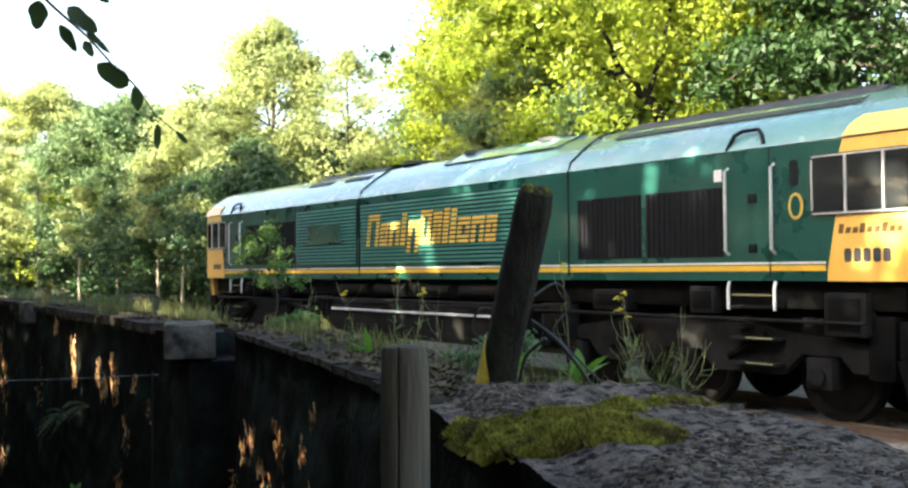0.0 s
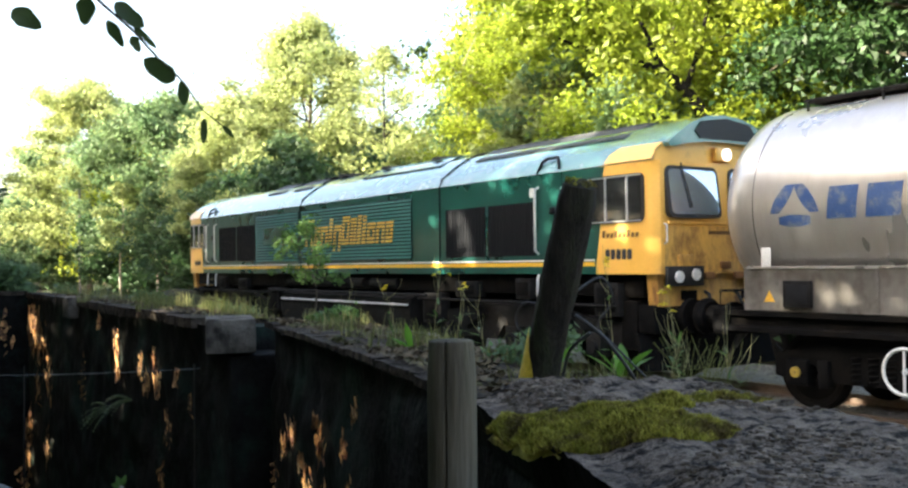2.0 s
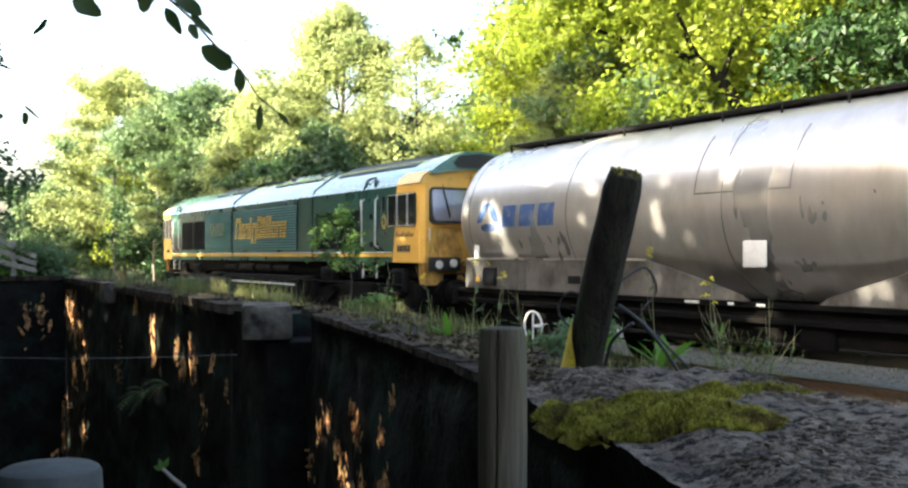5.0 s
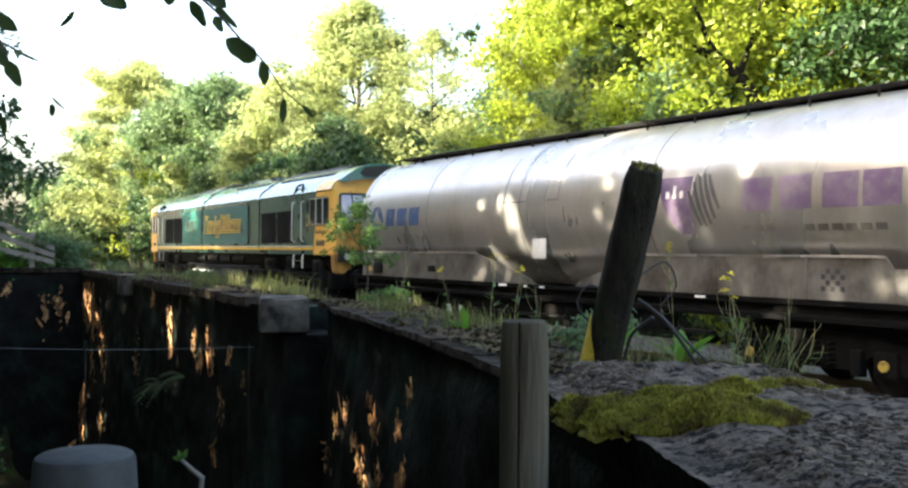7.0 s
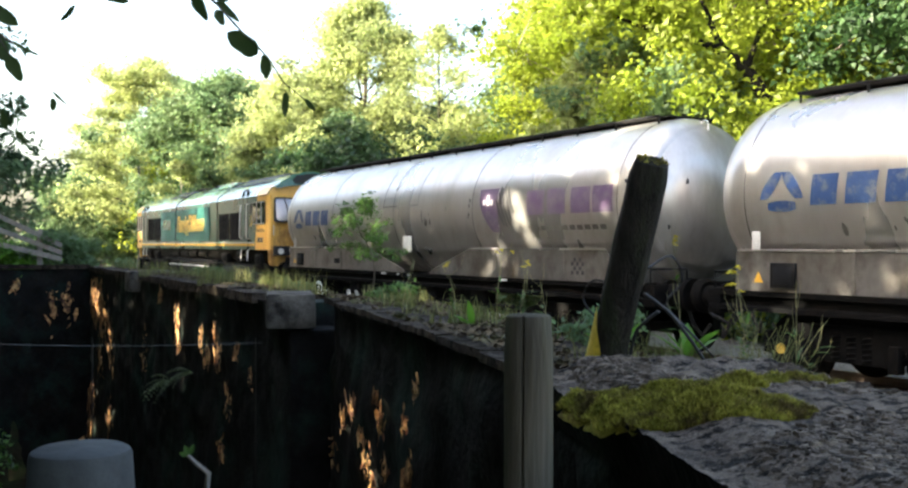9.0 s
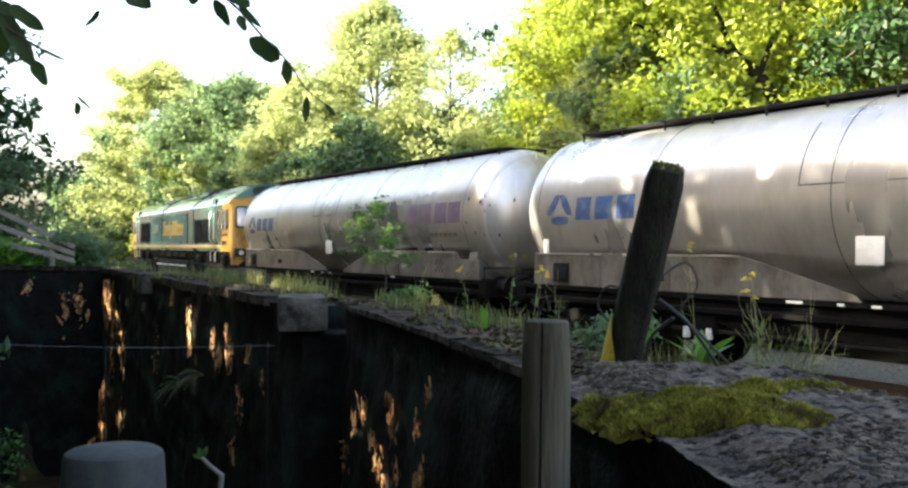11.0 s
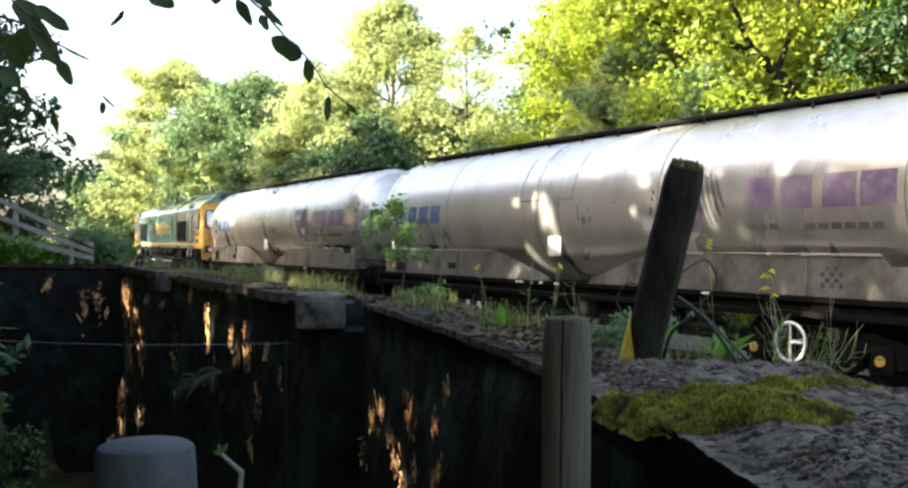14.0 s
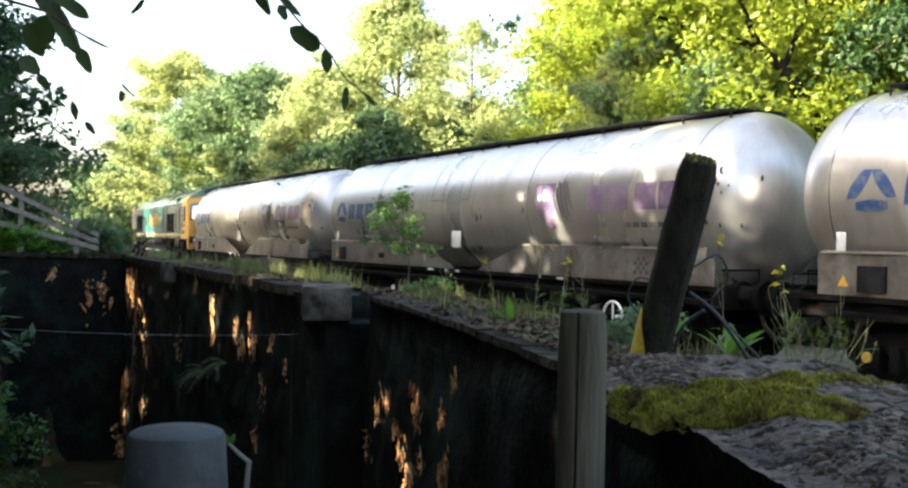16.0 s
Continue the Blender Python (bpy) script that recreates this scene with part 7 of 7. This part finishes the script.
# ---------------------------------------------------------------- growth on the wall and the bank
def surface_z(x, y):
    e = (x - wall_x(y)) * 0.87
    if e < 0.64 and y > 3.16:
        return 1.36
    if y <= 3.2 and e < 0.7:
        return slab_top(x, y)
    return ground_z(x, y)


def grass_patch(name, label, spots, count, lo, hi, leaf, seed, width=0.004):
    """Blades: thin bent strips in tufts."""
    rng = np.random.default_rng(seed)
    V, F = [], []
    n = 0
    for cx, cy, r in spots:
        for i in range(count):
            a, q = rng.uniform(0, 6.283), r * math.sqrt(rng.uniform(0, 1))
            x, y = cx + math.cos(a) * q, cy + math.sin(a) * q
            z = surface_z(x, y) - 0.02
            h = rng.uniform(lo, hi)
            t = rng.uniform(0, 6.283)
            bx, by = rng.normal(0, 0.2, 2) * h
            w = width * rng.uniform(0.7, 1.5)
            dx, dy = math.cos(t) * w, math.sin(t) * w
            V += [(x - dx, y - dy, z), (x + dx, y + dy, z), (x + bx * 0.35 + dx * 0.7, y + by * 0.35 + dy * 0.7, z + h * 0.62), (x + bx * 0.35 - dx * 0.7, y + by * 0.35 - dy * 0.7, z + h * 0.62),
                  (x + bx, y + by, z + h), (x + bx * 1.02, y + by * 1.02, z + h * 0.99)]
            F += [(n, n + 1, n + 2, n + 3), (n + 3, n + 2, n + 4, n + 5)]
            n += 6
    ob = new(name, fast_mesh(name, V, F, leaf))
    return tagged(ob, label, "grass", kind="stuff")


def grow():
    rng = random.Random(17)
    far = [(wall_x(y) + rng.uniform(0.15, 0.9), y, rng.uniform(0.12, 0.35)) for y in (8.9, 9.3, 9.6, 10.0, 10.4, 10.9, 11.4, 12, 12.6, 13.3, 14.2, 15.2, 16.4, 17.6)]
    grass_patch("grass", "dry yellow-green grass on the wall top", far, 150, 0.03, 0.22, L_GRASS, 1, 0.0035)
    mid = [(wall_x(y) + rng.uniform(0.25, 0.85), y, rng.uniform(0.08, 0.22)) for y in (4.6, 5.1, 5.5, 5.9, 6.2, 6.5, 6.9, 7.2, 7.6, 7.9)]
    grass_patch("grass", "mixed green grass behind the coping stones", mid, 90, 0.03, 0.14, L_GRASS, 2, 0.004)
    bank = [(wall_x(y) + rng.uniform(0.9, 2.4), y, rng.uniform(0.2, 0.5)) for y in [3.2 + 0.45 * i for i in range(34)]]
    grass_patch("grass", "rough green grass on the bank", bank, 30, 0.05, 0.18, L_GRASS, 3, 0.003)
    near = [(0.16, 3.55, 0.14), (0.42, 3.62, 0.16), (0.62, 3.75, 0.12), (0.30, 3.9, 0.2), (0.72, 3.55, 0.15)]
    grass_patch("grass", "fine green grass at the post foot", near, 60, 0.03, 0.12, L_GRASS, 4, 0.002)
    grass_patch("grass", "tall dry grass tuft behind the slab", [(0.70, 3.72, 0.08), (0.80, 3.8, 0.1)], 70, 0.10, 0.34, L_GRASS, 5, 0.0012)
    # tall weeds with yellow flowers
    for i, (x, y, h, fl) in enumerate(((0.66, 3.70, 0.50, 1), (0.74, 3.78, 0.44, 1), (0.60, 3.66, 0.36, 0), (0.80, 3.70, 0.34, 0), (-0.18, 4.6, 0.36, 1), (-0.30, 4.9, 0.42, 1), (-0.52, 5.3, 0.34, 1), (0.42, 3.66, 0.46, 1), (-0.9, 5.9, 0.36, 0), (0.88, 3.9, 0.5, 0), (-0.05, 4.4, 0.3, 0))):
        weed = thing("flowering_weed", "tall thin weed with yellow flowers" if fl else "tall thin dry weed", "weed", "weeds by the post")
        z = surface_z(x, y) - 0.03
        r = random.Random(300 + i)
        tipx, tipy = r.gauss(0, 0.06), r.gauss(0, 0.06)
        pts = [Vector((x + tipx * f * f, y + tipy * f * f, z + h * f)) for f in (0, 0.3, 0.6, 0.85, 1.0)]
        bm = bmesh.new()
        tube(bm, pts, [0.0014, 0.0013, 0.0011, 0.0009, 0.0007], 5)
        for _ in range(5):
            f = r.uniform(0.35, 0.95)
            p = pts[0].lerp(pts[-1], f)
            g = Vector((r.gauss(0, 0.035), r.gauss(0, 0.035), 0.0))
            tube(bm, [p, p + g * 0.55 + Vector((0, 0, 0.03)), p + g * 0.9 + Vector((0, 0, 0.07)), p + g + Vector((0, 0, 0.11))], [0.0009, 0.0008, 0.0007, 0.0005], 4)
        part("stalk", bm, M_STRAW, weed)
        bm = bmesh.new()
        for _ in range(10):
            f = r.uniform(0.05, 0.7)
            leaf_shape(bm, pts[0].lerp(pts[-1], f), Vector((r.gauss(0, 1), r.gauss(0, 1), 0.5)), Vector((0, 0, 1)), r.uniform(0.03, 0.07), 0.012)
        part("foliage", bm, L_WEED, weed)
        if fl:
            for _ in range(3):
                bm = bmesh.new()
                c = pts[-1] + Vector((r.gauss(0, 0.02), r.gauss(0, 0.02), r.uniform(-0.02, 0.01)))
                for k in range(6):
                    a = k * 1.047
                    leaf_shape(bm, c, Vector((math.cos(a), math.sin(a), r.uniform(-0.4, 1.2))), Vector((0, 0, 1)), 0.017, 0.012)
                part("flower", bm, M_FLOWER, weed, "small yellow flower")
    # broad dock leaves
    for x, y, k in ((0.46, 3.78, 8), (0.20, 3.85, 4), (-0.42, 5.0, 3)):
        dock = thing("dock_plant", "broad-leaved green dock plant on the bank", "plant", "dock plants")
        r = random.Random(int(x * 100))
        for _ in range(k):
            bm = bmesh.new()
            a = r.uniform(0, 6.28)
            leaf_shape(bm, Vector((x, y, surface_z(x, y) - 0.01)), Vector((math.cos(a) * 0.7, math.sin(a) * 0.7, r.uniform(0.6, 1.4))), Vector((-math.cos(a), -math.sin(a), 0.8)), r.uniform(0.12, 0.22), r.uniform(0.035, 0.06))
            part("leaf", bm, L_DOCK, dock)
    # sapling on the wall
    tree("sapling", -1.70, 9.45, 1.12, 0.24, 401, L_WEED, M_BARK, 0.020, 0.36, "slim young sapling with small green leaves on the bank", low=0.35, clump=0.10, trunk_r=0.012, forks=5).location.z = 1.20
    # low leafy cover on the bank and behind the wall
    for i, (x, y, h) in enumerate(((0.22, 4.5, 0.14), (0.9, 4.6, 0.16), (-2.7, 10.6, 0.2), (-3.6, 12.4, 0.2), (-5.2, 15.0, 0.3), (-1.2, 7.4, 0.12))):
        ob = tree("shrub", x, y, h, h * 0.75, 430 + i, L_WEED if i % 2 else L_MID, M_BARK, 0.018 + 0.0012 * y, 0.14, "low leafy bramble on the bank", low=0.05, clump=0.10 + 0.12 * h, trunk_r=0.006, forks=4)
        ob.location.z = surface_z(x, y) - 0.03
    # ferns on the wall face
    for i, (y, z) in enumerate(((10.9, 0.35), (5.2, 0.1), (12.0, 0.1))):
        fern = thing("fern", "dark green fern growing from the wall", "fern", "ferns on the wall")
        r = random.Random(500 + i)
        p = wall_line(y) + Vector((0.02, 0, z))
        for _ in range(9):
            bm = bmesh.new()
            d = Vector((-0.85 + r.gauss(0, 0.4), -0.5 + r.gauss(0, 0.5), r.uniform(-0.2, 0.7))).normalized()
            for k in range(10):
                q = p + d * 0.035 * k + Vector((0, 0, -0.0022 * k * k))
                sd = d.cross(Vector((0, 0, 1))).normalized()
                for sgn in (-1, 1):
                    leaf_shape(bm, q, sd * sgn + d * 0.5, Vector((0, 0, 1)), 0.085 * (1 - k / 12), 0.022)
            tube(bm, [p, p + d * 0.17 - Vector((0, 0, 0.055)), p + d * 0.33 - Vector((0, 0, 0.19))], [0.003, 0.0025, 0.001], 4)
            part("frond", bm, L_NEAR, fern)
    # dead sticks before the wall
    sticks = thing("dead_stick", "pale bent stick standing in the ditch before the wall", "stick")
    bm = bmesh.new()
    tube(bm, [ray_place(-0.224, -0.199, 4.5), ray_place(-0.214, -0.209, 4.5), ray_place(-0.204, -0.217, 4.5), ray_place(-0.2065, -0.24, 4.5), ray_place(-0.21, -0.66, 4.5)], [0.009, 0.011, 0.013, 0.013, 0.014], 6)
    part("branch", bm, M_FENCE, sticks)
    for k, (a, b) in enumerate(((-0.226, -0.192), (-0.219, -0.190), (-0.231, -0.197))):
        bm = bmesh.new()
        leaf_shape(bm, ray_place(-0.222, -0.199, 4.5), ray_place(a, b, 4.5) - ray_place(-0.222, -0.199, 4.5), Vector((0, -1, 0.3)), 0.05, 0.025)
        part("leaf", bm, L_WEED, sticks)


grow()


# ---------------------------------------------------------------- wooden fence beyond the wall end
def wooden_fence():
    fence = thing("wooden_fence", "grey weathered three-rail wooden fence", "fence")
    K, E = Vector((-8.93, 19.03, 0)), Vector((-0.874, -0.486, 0))      # along the top of the return wall

    def line(k, z0, slope):
        return K + E * k + Vector((0, 0, z0 + slope * k))

    for k in (0.9, 1.9, 3.6):
        p = K + E * k
        bm = bmesh.new()
        box(bm, -0.05, 0.05, -0.045, 0.045, 1.05, 1.62 + 0.50 * k, 0.008, Matrix.Translation((p.x, p.y, 0)) @ pose(0, 0, 0, 0, 0, 29))
        part("post", bm, M_FENCE, fence)
    for z0, slope in ((1.50, 0.50), (1.42, 0.39), (1.36, 0.26)):
        bm = bmesh.new()
        off = Vector((0.486, -0.874, 0))
        loft(bm, [[line(k, z0, slope) + off * g + Vector((0, 0, h)) for g, h in ((0.055, -0.05), (0.09, -0.05), (0.09, 0.05), (0.055, 0.05))] for k in (0.5, 4.0)])
        part("rail", bm, M_FENCE, fence)


wooden_fence()


def lineside_pole():
    pole = thing("lineside_pole", "slim grey steel pole beside the far track edge", "pole")
    x, y = bearing(22.5, 14.2)
    z = ground_z(x, y) - 0.3
    bm = bmesh.new()
    rod(bm, (x, y, z), (x, y, 6.6), 0.085, 0.06, seg=12)
    part("shaft", bm, M_WIRE, pole)
    bm = bmesh.new()
    rod(bm, (x, y, 6.6), (x, y, 6.68), 0.075, 0.03, seg=12)
    part("cap", bm, M_WIRE, pole)


lineside_pole()


def wire_fence():
    wire = thing("wire_fence", "thin slack fence wire on small stakes before the wall", "wire fence")
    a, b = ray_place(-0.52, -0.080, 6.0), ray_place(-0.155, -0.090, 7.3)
    bm = bmesh.new()
    tube(bm, [a.lerp(b, i / 6) - Vector((0, 0, 0.03 * math.sin(math.pi * i / 6))) for i in range(7)], 0.0014, 5)
    part("wire", bm, M_WIRE, wire)
    for f in (0.02, 0.5, 0.98):
        p = a.lerp(b, f)
        bm = bmesh.new()
        tube(bm, [(p.x, p.y, ground_z(p.x, p.y) - 0.2), (p.x, p.y, p.z + 0.03)], 0.005, 6)
        part("stake", bm, M_OLD_POST, wire)


wire_fence()


# ---------------------------------------------------------------- what moves
def travelled(t):
    """Metres from the track's origin to the locomotive's rear corner, t seconds in."""
    return 5.5595 + 2.18081 * t + 0.037704 * t ** 2 - 1.7118e-4 * t ** 3 - 9.8234e-5 * t ** 4


def vehicle_pose(s, half):
    a, b = track_point(s + half), track_point(s - half)
    d = a - b
    return Matrix.Translation((a + b) / 2) @ Matrix.Rotation(math.atan2(-d.x, d.y), 4, "Z")


def motions():
    rows = [0.25 * i for i in range(65)]
    for vehicle, off, half in [(LOCO, LOCO_MID, 6.27)] + [(w, WAGON_FIRST - WAGON_PITCH * i, 5.4) for i, w in enumerate(WAGONS)]:
        walk(vehicle, [(t, vehicle_pose(travelled(t) + off, half)) for t in rows])
        for w in [c for c in vehicle.children if c.name.startswith("wheel")]:
            x, y, r = w.location.x, w.location.y, w.location.z
            side = -1 if x < 0 else 1
            walk(w, [(0.2 * i, pose(x, y, r) @ Matrix.Rotation(-(travelled(0.2 * i) - travelled(0)) / r, 4, "X") @ pose(0, 0, 0, 0, 0, 0 if side < 0 else 180)) for i in range(81)])


motions()
